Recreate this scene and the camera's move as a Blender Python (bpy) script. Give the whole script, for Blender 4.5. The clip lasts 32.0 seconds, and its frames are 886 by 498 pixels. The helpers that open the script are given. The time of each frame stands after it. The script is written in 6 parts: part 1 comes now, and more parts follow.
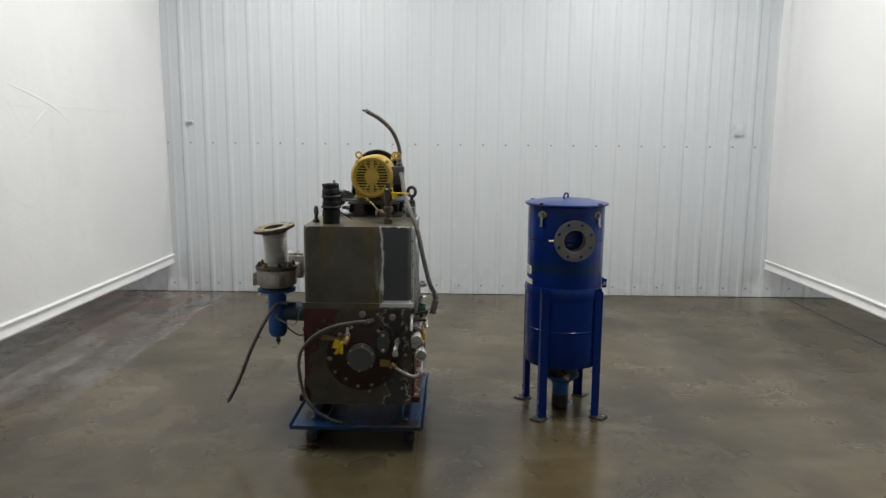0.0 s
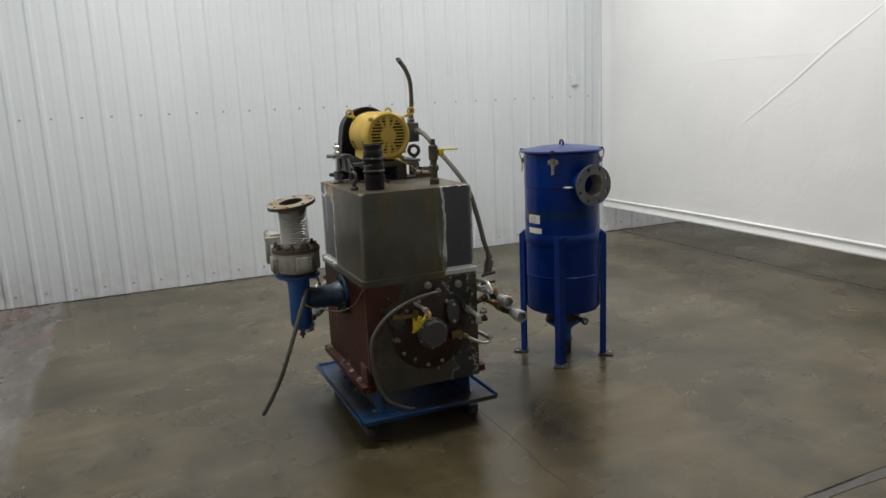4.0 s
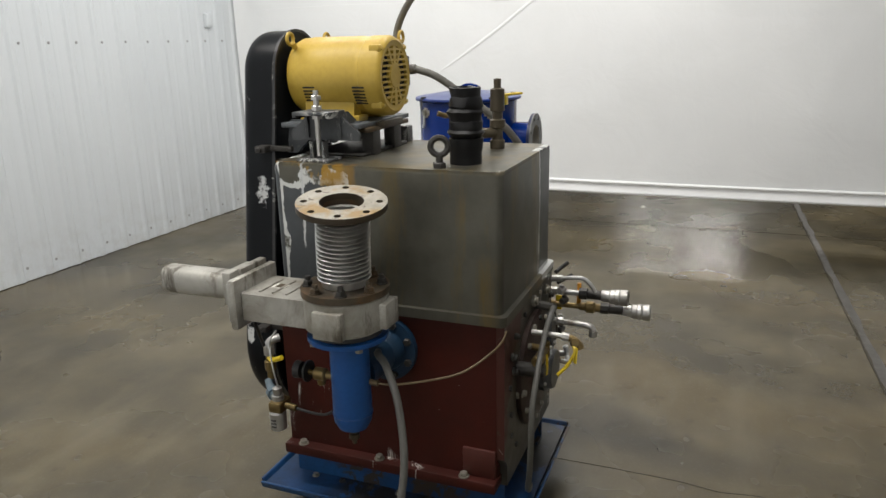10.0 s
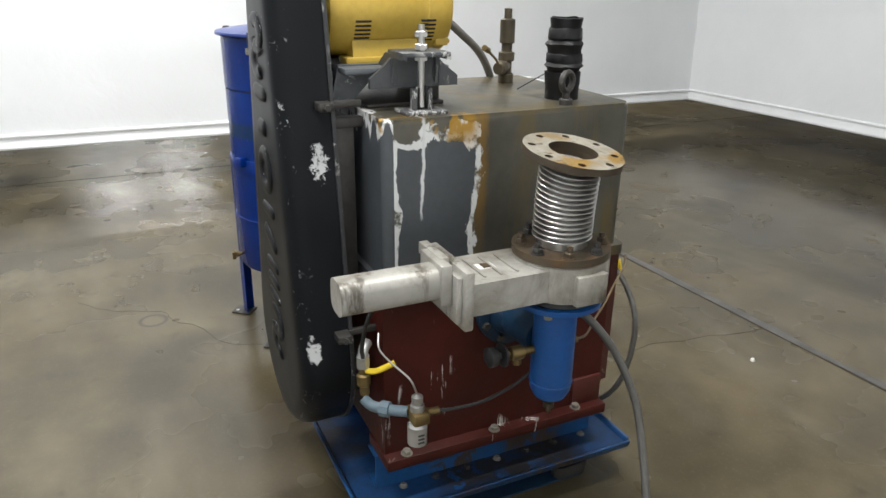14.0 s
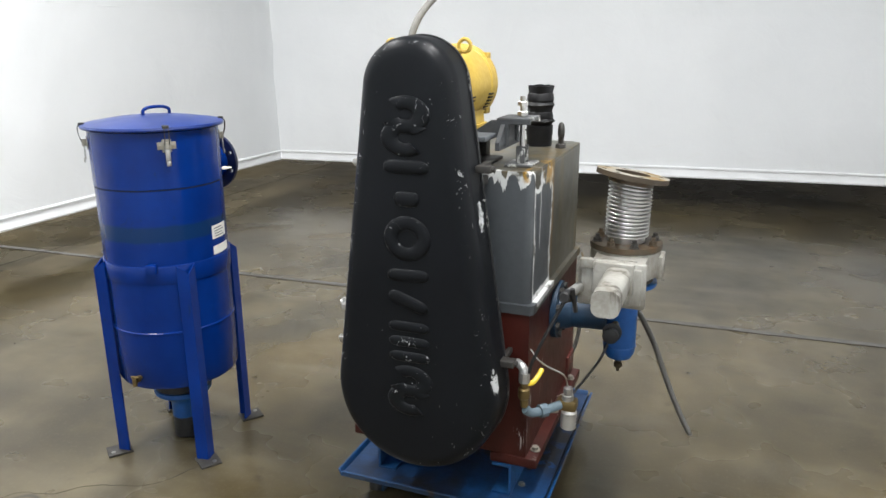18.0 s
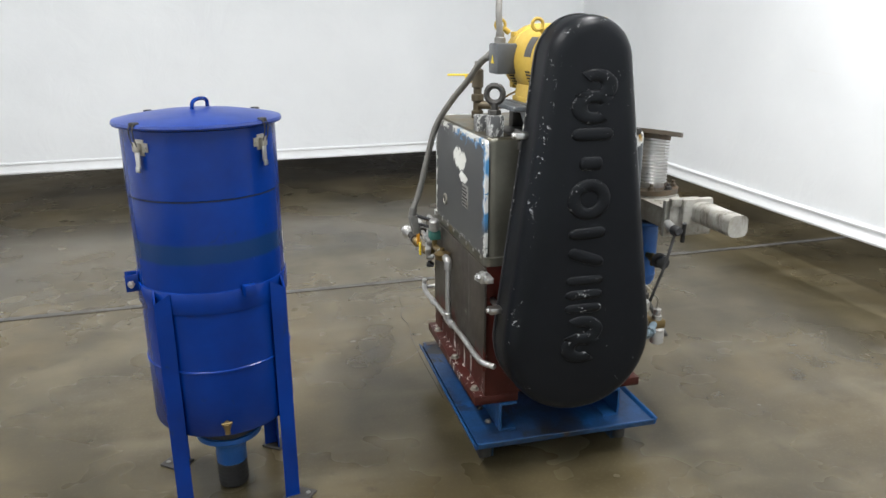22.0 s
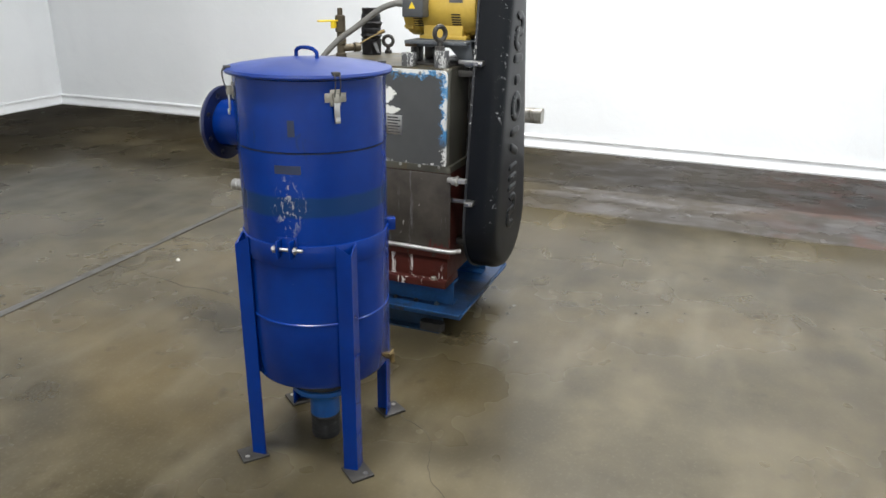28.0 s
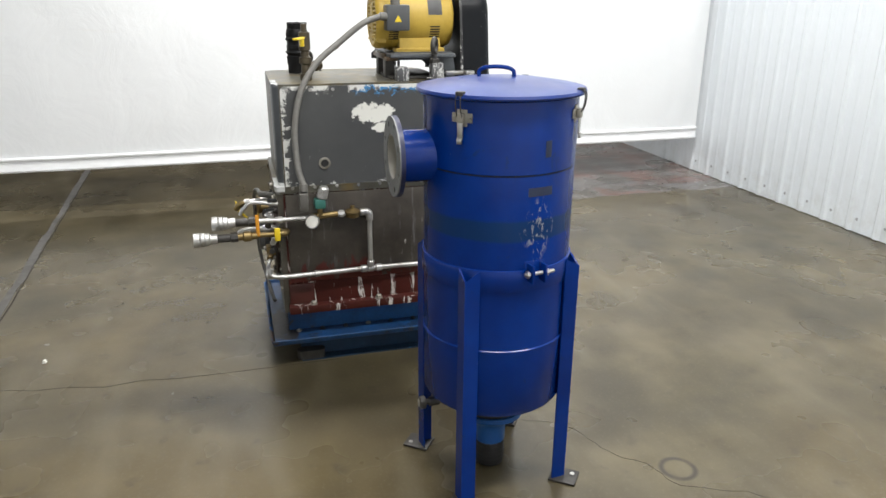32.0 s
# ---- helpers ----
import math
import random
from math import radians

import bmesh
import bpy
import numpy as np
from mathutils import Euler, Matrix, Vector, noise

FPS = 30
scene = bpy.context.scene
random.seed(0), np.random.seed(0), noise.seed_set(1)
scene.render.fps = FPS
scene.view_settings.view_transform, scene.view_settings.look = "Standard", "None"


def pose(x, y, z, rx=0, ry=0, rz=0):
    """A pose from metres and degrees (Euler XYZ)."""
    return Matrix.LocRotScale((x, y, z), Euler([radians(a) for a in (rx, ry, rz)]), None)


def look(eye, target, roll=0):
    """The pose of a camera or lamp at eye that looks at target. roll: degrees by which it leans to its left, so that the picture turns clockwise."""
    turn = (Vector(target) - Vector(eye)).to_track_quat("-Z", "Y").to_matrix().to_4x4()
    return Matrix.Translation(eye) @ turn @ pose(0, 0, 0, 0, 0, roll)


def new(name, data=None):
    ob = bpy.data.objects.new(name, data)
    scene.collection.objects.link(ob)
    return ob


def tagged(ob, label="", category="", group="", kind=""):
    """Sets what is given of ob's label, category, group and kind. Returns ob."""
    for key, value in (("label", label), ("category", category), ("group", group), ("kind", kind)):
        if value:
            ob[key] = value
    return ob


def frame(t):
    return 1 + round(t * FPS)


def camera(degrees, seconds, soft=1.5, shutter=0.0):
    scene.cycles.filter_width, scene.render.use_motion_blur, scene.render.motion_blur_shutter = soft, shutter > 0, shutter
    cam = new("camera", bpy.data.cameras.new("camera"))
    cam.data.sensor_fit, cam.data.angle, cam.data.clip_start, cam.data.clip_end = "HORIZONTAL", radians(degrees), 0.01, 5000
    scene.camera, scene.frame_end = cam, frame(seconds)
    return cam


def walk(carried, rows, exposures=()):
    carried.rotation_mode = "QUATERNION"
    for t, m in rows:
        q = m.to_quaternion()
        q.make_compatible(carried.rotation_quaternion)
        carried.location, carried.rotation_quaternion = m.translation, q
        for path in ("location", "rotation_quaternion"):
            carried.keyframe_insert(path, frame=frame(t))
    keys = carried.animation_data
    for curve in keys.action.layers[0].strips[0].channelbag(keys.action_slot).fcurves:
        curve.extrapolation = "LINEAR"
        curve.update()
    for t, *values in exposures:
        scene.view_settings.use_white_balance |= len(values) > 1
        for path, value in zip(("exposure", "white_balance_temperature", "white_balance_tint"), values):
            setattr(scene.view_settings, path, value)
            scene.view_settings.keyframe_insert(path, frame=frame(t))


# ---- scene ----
cam = camera(62.9, 32.0)
PATH = [
    (0, (0.916, -4.001, 1.811), (0.895, -2.024, 1.506), 0.5),
    (0.5, (0.678, -3.959, 1.803), (0.822, -1.985, 1.514), -0.7),
    (1, (0.505, -3.88, 1.793), (0.679, -1.91, 1.493), -1.0),
    (1.5, (0.289, -3.774, 1.78), (0.54, -1.811, 1.49), -2.0),
    (2, (-0.038, -3.762, 1.759), (0.341, -1.817, 1.492), -3.0),
    (2.5, (-0.303, -3.714, 1.77), (0.217, -1.812, 1.432), -3.4),
    (3, (-0.484, -3.592, 1.745), (0.111, -1.714, 1.398), -3.9),
    (3.5, (-0.696, -3.491, 1.738), (-0.016, -1.647, 1.366), -3.2),
    (5.5, (-1.593, -2.695, 1.691), (-0.457, -1.117, 1.223), -2.1),
    (6, (-1.69, -2.469, 1.659), (-0.391, -1.022, 1.19), -2.6),
    (6.5, (-1.753, -2.248, 1.662), (-0.408, -0.857, 1.155), -2.5),
    (7, (-1.756, -1.998, 1.661), (-0.396, -0.627, 1.141), -2.9),
    (7.5, (-1.836, -1.752, 1.678), (-0.385, -0.481, 1.149), -2.7),
    (8, (-1.905, -1.526, 1.684), (-0.382, -0.336, 1.168), -2.7),
    (8.5, (-1.875, -1.272, 1.674), (-0.285, -0.172, 1.161), -2.4),
    (9, (-1.861, -1.069, 1.682), (-0.221, -0.046, 1.167), -2.2),
    (9.5, (-1.906, -0.794, 1.673), (-0.158, 0.029, 1.157), -1.6),
    (10, (-1.899, -0.53, 1.67), (-0.113, 0.182, 1.12), -1.3),
    (10.5, (-1.831, -0.249, 1.676), (-0.013, 0.359, 1.106), -1.0),
    (11, (-1.835, 0.021, 1.701), (0.015, 0.489, 1.102), -0.9),
    (11.5, (-1.883, 0.311, 1.704), (-0.02, 0.526, 1.01), -0.6),
    (12, (-1.823, 0.53, 1.676), (0.033, 0.552, 0.932), 0.2),
    (12.5, (-1.77, 0.735, 1.662), (0.078, 0.534, 0.923), 0.7),
    (13, (-1.77, 1.04, 1.669), (0.037, 0.593, 0.937), 1.2),
    (13.5, (-1.733, 1.281, 1.679), (0.022, 0.662, 0.946), 1.0),
    (14, (-1.626, 1.486, 1.668), (0.058, 0.687, 0.942), 0.9),
    (14.5, (-1.554, 1.734, 1.673), (0.05, 0.78, 0.954), 0.6),
    (15, (-1.507, 2.043, 1.697), (-0.006, 0.915, 1.009), -0.0),
    (15.5, (-1.369, 2.207, 1.691), (0.083, 0.981, 1.067), 0.1),
    (17.5, (-0.678, 2.94, 1.696), (0.195, 1.228, 1.145), -0.0),
    (18, (-0.476, 3.05, 1.701), (0.223, 1.258, 1.151), -0.3),
    (18.5, (-0.215, 3.252, 1.703), (0.283, 1.396, 1.15), -0.3),
    (19, (-0.01, 3.32, 1.701), (0.358, 1.44, 1.127), -0.0),
    (19.5, (0.232, 3.304, 1.7), (0.48, 1.392, 1.17), -0.3),
    (20, (0.481, 3.334, 1.695), (0.581, 1.406, 1.172), -0.3),
    (20.5, (0.793, 3.409, 1.68), (0.673, 1.484, 1.15), -0.1),
    (21, (0.998, 3.349, 1.66), (0.862, 1.436, 1.092), -0.2),
    (21.5, (1.192, 3.278, 1.675), (0.9, 1.385, 1.099), -0.6),
    (22, (1.483, 3.294, 1.673), (1.012, 1.439, 1.094), -0.2),
    (22.5, (1.742, 3.329, 1.678), (1.145, 1.528, 1.046), -0.2),
    (23, (1.921, 3.286, 1.663), (1.278, 1.503, 1.026), -0.3),
    (23.5, (2.108, 3.224, 1.672), (1.353, 1.48, 1.05), -0.6),
    (24, (2.357, 3.219, 1.66), (1.447, 1.55, 1.041), -0.6),
    (24.5, (2.631, 3.19, 1.659), (1.64, 1.585, 0.993), -0.7),
    (25, (2.839, 3.055, 1.645), (1.78, 1.496, 0.976), -0.5),
    (25.5, (3.007, 2.934, 1.649), (1.778, 1.5, 0.989), -0.5),
    (26, (3.274, 2.784, 1.648), (1.895, 1.492, 0.994), -0.3),
    (26.5, (3.416, 2.656, 1.644), (1.904, 1.53, 0.977), 0.1),
    (28.5, (3.84, 1.765, 1.656), (2.054, 1.166, 0.982), 0.4),
    (29, (3.872, 1.512, 1.651), (2.063, 0.968, 0.994), -0.5),
    (29.5, (3.931, 1.252, 1.658), (2.082, 0.874, 0.996), -0.5),
    (30, (3.991, 0.983, 1.672), (2.114, 0.801, 1.007), -0.4),
    (30.5, (3.935, 0.745, 1.651), (2.051, 0.714, 0.982), -0.2),
    (31, (3.902, 0.501, 1.656), (2.023, 0.64, 0.985), 0.2),
    (31.5, (3.927, 0.17, 1.666), (2.078, 0.529, 0.993), 0.3),
    (32, (3.873, -0.074, 1.677), (2.059, 0.439, 1.009), 0.4),
]
EXPOSURES = [(0, -0.92, 6600, 10), (3.5, -0.93, 6650, 10), (6, -0.89, 6700, 10), (9, -0.69, 6700, 10), (11, -0.52, 6650, 10), (13, -0.18, 6500, 10), (15, 0.0, 6350, 10), (18, 0.2, 6330, 10), (24, 0.17, 6300, 10), (29, 0.1, 6300, 10), (32, 0.08, 6450, 10)]
walk(cam, [(t, look(e, g, r)) for t, e, g, r in PATH], EXPOSURES)

# ---- light ----
world = bpy.data.worlds.new("world")
scene.world = world
world.use_nodes = True
world.node_tree.nodes["Background"].inputs["Color"].default_value = (0.8, 0.85, 0.9, 1)
world.node_tree.nodes["Background"].inputs["Strength"].default_value = 0.02

LAMP_POWER = 125.0
# the x 8.5 pair is added, unseen, to brighten the floor past the right curtain
LAMP_ROWS = [(-0.5, 0.3), (-0.5, 2.4), (2.85, 0.3), (2.85, 2.4), (-5.0, -1.6), (-5.0, 2.2), (7.0, -2.6), (7.0, 1.8), (8.5, -0.4), (8.5, -4.6), (20.0, -0.3), (20.0, 1.5)]
LAMP_Z = 4.55

# ---- materials ----


class Nodes:
    """A small builder for one node material."""

    def __init__(self, name):
        self.mat = bpy.data.materials.new(name)
        self.mat.use_nodes = True
        self.tree = self.mat.node_tree
        self.bsdf = self.tree.nodes["Principled BSDF"]
        self.pos = self.tree.nodes.new("ShaderNodeNewGeometry").outputs["Position"]

    def node(self, kind, **values):
        n = self.tree.nodes.new(kind)
        for key, v in values.items():
            setattr(n, key, v)
        return n

    def link(self, a, b):
        self.tree.links.new(a, b)

    def scaled(self, sx, sy, sz):
        m = self.node("ShaderNodeMapping")
        self.link(self.pos, m.inputs["Vector"])
        m.inputs["Scale"].default_value = (sx, sy, sz)
        return m.outputs["Vector"]

    def noise(self, scale, detail=4, rough=0.55, vector=None, distort=0.0):
        n = self.node("ShaderNodeTexNoise")
        self.link(vector or self.pos, n.inputs["Vector"])
        n.inputs["Scale"].default_value = scale
        n.inputs["Detail"].default_value = detail
        n.inputs["Roughness"].default_value = rough
        n.inputs["Distortion"].default_value = distort
        return n.outputs["Fac"]

    def ramp(self, fac, stops, ease=False):
        n = self.node("ShaderNodeValToRGB")
        if ease:
            n.color_ramp.interpolation = "EASE"
        self.link(fac, n.inputs["Fac"])
        el = n.color_ramp.elements
        while len(el) < len(stops):
            el.new(0.5)
        for e, (p, c) in zip(el, stops):
            e.position = p
            e.color = (c, c, c, 1) if isinstance(c, (int, float)) else (*c, 1)
        return n.outputs["Color"]

    def mix(self, fac, a, b, mode="MIX"):
        n = self.node("ShaderNodeMix", data_type="RGBA", blend_type=mode)
        for key, v in (("Factor", fac), ("A", a), ("B", b)):
            sock = [s for s in n.inputs if s.name == key and (key == "Factor" and s.type == "VALUE" or key != "Factor" and s.type == "RGBA")][0]
            if hasattr(v, "is_output"):
                self.link(v, sock)
            else:
                sock.default_value = v if key == "Factor" else (*v, 1)
        return [o for o in n.outputs if o.type == "RGBA"][0]

    def math(self, op, a, b=0.0, c=0.0):
        n = self.node("ShaderNodeMath", operation=op)
        for s, v in zip(n.inputs, (a, b, c)):
            if hasattr(v, "is_output"):
                self.link(v, s)
            else:
                s.default_value = v
        return n.outputs[0]

    def axis(self, i):
        n = self.node("ShaderNodeSeparateXYZ")
        self.link(self.pos, n.inputs[0])
        return n.outputs[i]

    def step(self, v, edge, soft=0.01):
        """0 below edge, 1 above it."""
        n = self.node("ShaderNodeMapRange", clamp=True)
        self.link(v, n.inputs["Value"])
        n.inputs["From Min"].default_value = edge - soft
        n.inputs["From Max"].default_value = edge + soft
        return n.outputs["Result"]

    def bump(self, height, strength=0.3, dist=0.005):
        n = self.node("ShaderNodeBump")
        self.link(height, n.inputs["Height"])
        n.inputs["Strength"].default_value = strength
        n.inputs["Distance"].default_value = dist
        self.link(n.outputs["Normal"], self.bsdf.inputs["Normal"])

    def out(self, color, rough=0.5, metal=0.0, spec=0.5):
        for key, v in (("Base Color", color), ("Roughness", rough), ("Metallic", metal), ("Specular IOR Level", spec)):
            if hasattr(v, "is_output"):
                self.link(v, self.bsdf.inputs[key])
            else:
                self.bsdf.inputs[key].default_value = (*v, 1) if key == "Base Color" else v
        return self.mat


def worn_paint(name, base, dark, chip, rough=0.4, chip_amount=0.66, chip_scale=22, dirt=0.5, spec=0.5):
    """Paint with broad dirt, fine mottling and small chips down to the primer."""
    n = Nodes(name)
    broad = n.ramp(n.noise(3.2, 5, 0.6), [(0.35, 0.0), (0.7, 1.0)])
    col = n.mix(n.math("MULTIPLY", broad, dirt), base, dark)
    fine = n.noise(60, 4, 0.6)
    col = n.mix(n.math("MULTIPLY", n.ramp(fine, [(0.4, 0.0), (0.75, 1.0)]), 0.35), col, dark)
    chips = n.ramp(n.noise(chip_scale, 7, 0.72, distort=0.6), [(chip_amount, 0.0), (chip_amount + 0.015, 1.0)])
    where = n.ramp(n.noise(2.4, 2, 0.5), [(0.5, 0.0), (0.58, 1.0)])
    mask = n.math("MULTIPLY", chips, where)
    col = n.mix(mask, col, chip)
    n.bump(n.math("SUBTRACT", n.math("MULTIPLY", n.noise(90, 3), 0.25), mask), 0.25, 0.002)
    r = n.math("ADD", n.math("MULTIPLY", fine, 0.25), rough - 0.1)
    return n.out(col, r, 0.0, spec)


def bare_metal(name, base, dark, rough=0.35, metal=1.0, rust=None, rust_at=0.62):
    n = Nodes(name)
    col = n.mix(n.ramp(n.noise(9, 5, 0.6), [(0.35, 0.0), (0.75, 1.0)]), base, dark)
    m = metal
    if rust:
        k = n.ramp(n.noise(14, 6, 0.7, distort=0.4), [(rust_at - 0.08, 0.0), (rust_at + 0.06, 1.0)])
        col = n.mix(k, col, rust)
        m = n.math("MULTIPLY", n.math("SUBTRACT", 1.0, k), metal)
    n.bump(n.noise(120, 3), 0.15, 0.001)
    return n.out(col, n.math("ADD", n.math("MULTIPLY", n.noise(35, 4), 0.3), rough - 0.12), m)


def plain(name, base, rough=0.5, metal=0.0, var=0.25, scale=25, spec=0.5):
    n = Nodes(name)
    dark = tuple(c * (1 - var) for c in base)
    col = n.mix(n.ramp(n.noise(scale, 5, 0.6), [(0.3, 0.0), (0.75, 1.0)]), base, dark)
    n.bump(n.noise(scale * 5, 3), 0.12, 0.001)
    return n.out(col, n.math("ADD", n.math("MULTIPLY", n.noise(scale * 2, 3), 0.2), rough - 0.1), metal, spec)


def floor_material():
    n = Nodes("polished_concrete")
    broad = n.noise(0.42, 2, 0.4)
    mid = n.noise(1.25, 2, 0.4)
    fine = n.noise(9, 3, 0.5)
    small = n.noise(3.4, 2, 0.45)
    tone = n.math("ADD", n.math("ADD", n.math("MULTIPLY", broad, 0.28), n.math("MULTIPLY", mid, 0.36)), n.math("ADD", n.math("MULTIPLY", small, 0.24), n.math("MULTIPLY", fine, 0.12)))
    col = n.ramp(tone, [(0.38, (0.036, 0.029, 0.0148)), (0.5, (0.073, 0.06, 0.0325)), (0.63, (0.13, 0.108, 0.063))])
    # ochre clouds, rubbed strokes, oil marks and specks
    ochre = n.ramp(n.noise(0.95, 3, 0.45, vector=n.scaled(1, 0.8, 1)), [(0.44, 0.0), (0.74, 1.0)], True)
    col = n.mix(n.math("MULTIPLY", ochre, 0.5), col, (0.112, 0.081, 0.031))
    rub = n.ramp(n.noise(2.0, 3, 0.5, vector=n.scaled(0.55, 1.9, 1)), [(0.47, 0.0), (0.74, 1.0)], True)
    col = n.mix(n.math("MULTIPLY", rub, 0.4), col, (0.158, 0.138, 0.092))
    oil = n.ramp(n.noise(1.2, 3, 0.48, vector=n.scaled(1.2, 0.9, 3)), [(0.46, 0.0), (0.74, 1.0)], True)
    col = n.mix(n.math("MULTIPLY", oil, 0.68), col, (0.025, 0.0205, 0.0115))
    spots = n.ramp(n.noise(8, 3, 0.5), [(0.6, 0.0), (0.8, 1.0)], True)
    col = n.mix(n.math("MULTIPLY", spots, 0.55), col, (0.027, 0.022, 0.014))
    grit = n.ramp(n.noise(60, 3, 0.6), [(0.5, 0.0), (0.85, 1.0)], True)
    col = n.mix(n.math("MULTIPLY", grit, 0.3), col, (0.16, 0.14, 0.1))
    # old floor paint, grey with red patches, along the metal wall as far as a taped edge
    x, y = n.axis(0), n.axis(1)
    ragged = n.math("MULTIPLY", n.math("SUBTRACT", n.noise(5, 5, 0.6), 0.5), 0.16)
    zone = n.math("MULTIPLY", n.math("SUBTRACT", 1.0, n.step(n.math("ADD", x, ragged), -1.66, 0.03)), n.step(n.math("ADD", y, n.math("MULTIPLY", ragged, 6.0)), 0.7, 0.5))
    col = n.mix(n.math("MULTIPLY", zone, 0.5), col, (0.14, 0.134, 0.135))
    flake = n.ramp(n.noise(3.6, 5, 0.6, vector=n.scaled(1.6, 0.8, 1), distort=0.3), [(0.42, 0.0), (0.66, 1.0)], True)
    k = n.math("MULTIPLY", zone, flake)
    col = n.mix(n.math("MULTIPLY", k, 0.6), col, (0.225, 0.217, 0.22))
    red = n.math("MULTIPLY", n.math("MULTIPLY", zone, n.step(y, 2.6, 0.5)), n.ramp(n.noise(2.6, 5, 0.6), [(0.47, 0.0), (0.6, 1.0)]))
    col = n.mix(n.math("MULTIPLY", red, 0.5), col, (0.185, 0.085, 0.065))
    # round drum mark
    dx, dy = n.math("SUBTRACT", x, 1.914), n.math("SUBTRACT", y, 1.402)
    d = n.math("SQRT", n.math("ADD", n.math("MULTIPLY", dx, dx), n.math("MULTIPLY", dy, dy)))
    ring = n.math("SUBTRACT", 1.0, n.step(n.math("ABSOLUTE", n.math("SUBTRACT", d, 0.062)), 0.009, 0.006))
    col = n.mix(n.math("MULTIPLY", n.math("MULTIPLY", ring, n.ramp(fine, [(0.35, 0.3), (0.5, 1.0)])), 0.85), col, (0.022, 0.019, 0.015))
    n.bump(n.noise(45, 2, 0.5), 0.015, 0.002)
    shine = n.ramp(n.noise(0.8, 2, 0.4), [(0.3, 0.24), (0.68, 0.12)], True)
    r = n.math("ADD", shine, n.math("MULTIPLY", n.noise(4, 2, 0.45), 0.2))
    return n.out(col, r, 0.0, 0.5)


def tank_material():
    """Brushed brown-grey steel tank with rust runs; dark grey paint left on two areas, ragged white primer at its edges."""
    n = Nodes("tank_steel")
    x, y, z = n.axis(0), n.axis(1), n.axis(2)
    base = n.mix(n.ramp(n.noise(5, 6, 0.6), [(0.3, 0.0), (0.7, 1.0)]), (0.07, 0.067, 0.053), (0.128, 0.123, 0.1))
    streak = n.noise(5, 6, 0.62, vector=n.scaled(2, 2, 0.35), distort=0.3)
    base = n.mix(n.math("MULTIPLY", n.ramp(streak, [(0.53, 0.0), (0.7, 1.0)]), 0.66), base, (0.175, 0.118, 0.03))
    topstain = n.math("MULTIPLY", n.step(z, 1.296, 0.004), n.ramp(n.noise(7, 6, 0.7), [(0.48, 0.0), (0.6, 1.0)]))
    base = n.mix(n.math("MULTIPLY", topstain, 0.35), base, (0.2, 0.14, 0.045))
    wob = n.math("MULTIPLY", n.math("SUBTRACT", n.noise(13, 7, 0.7, vector=n.scaled(1, 1, 0.35)), 0.5), 0.16)
    hang = n.math("MULTIPLY", n.math("SUBTRACT", n.noise(26, 4, 0.6, vector=n.scaled(1, 1, 0.12)), 0.45), 0.3)
    side = n.math("SUBTRACT", 1.0, n.step(x, 0.11, 0.004))
    front = n.math("SUBTRACT", 1.0, n.step(y, 0.1, 0.004))
    back = n.step(y, 0.82, 0.004)
    # distance into the paint, in metres
    left_in = n.math("MULTIPLY", n.math("ADD", n.math("SUBTRACT", y, 0.59), wob), 1.7)
    front_in = n.math("MULTIPLY", n.math("ADD", n.math("SUBTRACT", x, 0.53), n.math("MULTIPLY", wob, 0.5)), 2.4)
    below = n.math("ADD", n.math("SUBTRACT", 1.312, z), n.math("MULTIPLY", hang, -0.22))
    ragged = n.math("MULTIPLY", n.math("SUBTRACT", n.noise(15, 7, 0.62, vector=n.scaled(1, 1, 0.8), distort=0.5), 0.5), 0.2)
    left_in = n.math("MINIMUM", left_in, n.math("ADD", n.math("SUBTRACT", 1.238, z), ragged))
    left_in = n.math("MINIMUM", left_in, n.math("MULTIPLY", n.math("ADD", n.math("SUBTRACT", 0.815, y), n.math("MULTIPLY", wob, 0.55)), 1.9))
    left_in = n.math("MINIMUM", left_in, n.math("ADD", n.math("SUBTRACT", z, 0.88), n.math("MULTIPLY", wob, 0.2)))
    front_in = n.math("MINIMUM", n.math("MINIMUM", front_in, below), n.math("SUBTRACT", z, 0.875))
    inside = n.math("MAXIMUM", n.math("MULTIPLY", n.math("ADD", left_in, 2.0), side), n.math("MULTIPLY", n.math("ADD", front_in, 2.0), front))
    back_in = n.math("MINIMUM", n.math("ADD", n.math("SUBTRACT", 0.4, x), wob), n.math("SUBTRACT", n.math("SUBTRACT", 1.285, z), n.math("MULTIPLY", hang, 0.7)))
    inside = n.math("MAXIMUM", inside, n.math("MULTIPLY", back, n.math("ADD", back_in, 2.0)))
    primer = n.math("MULTIPLY", n.step(inside, 1.968, 0.003), n.ramp(n.noise(11, 5, 0.6), [(0.36, 0.0), (0.42, 1.0)]))
    ochre = n.math("MULTIPLY", n.math("MULTIPLY", n.math("MULTIPLY", side, n.step(y, 0.58, 0.02)), n.step(z, 1.235, 0.03)), n.ramp(n.noise(8, 5, 0.6, vector=n.scaled(1, 1, 0.5)), [(0.5, 0.0), (0.54, 1.0)]))
    smear = n.math("MULTIPLY", n.math("MULTIPLY", front, n.step(inside, 1.9, 0.05)), n.ramp(n.noise(12, 7, 0.7, vector=n.scaled(2.2, 1, 0.3)), [(0.5, 0.0), (0.6, 1.0)]))
    base = n.mix(n.math("MULTIPLY", smear, 0.5), base, (0.4, 0.4, 0.39))
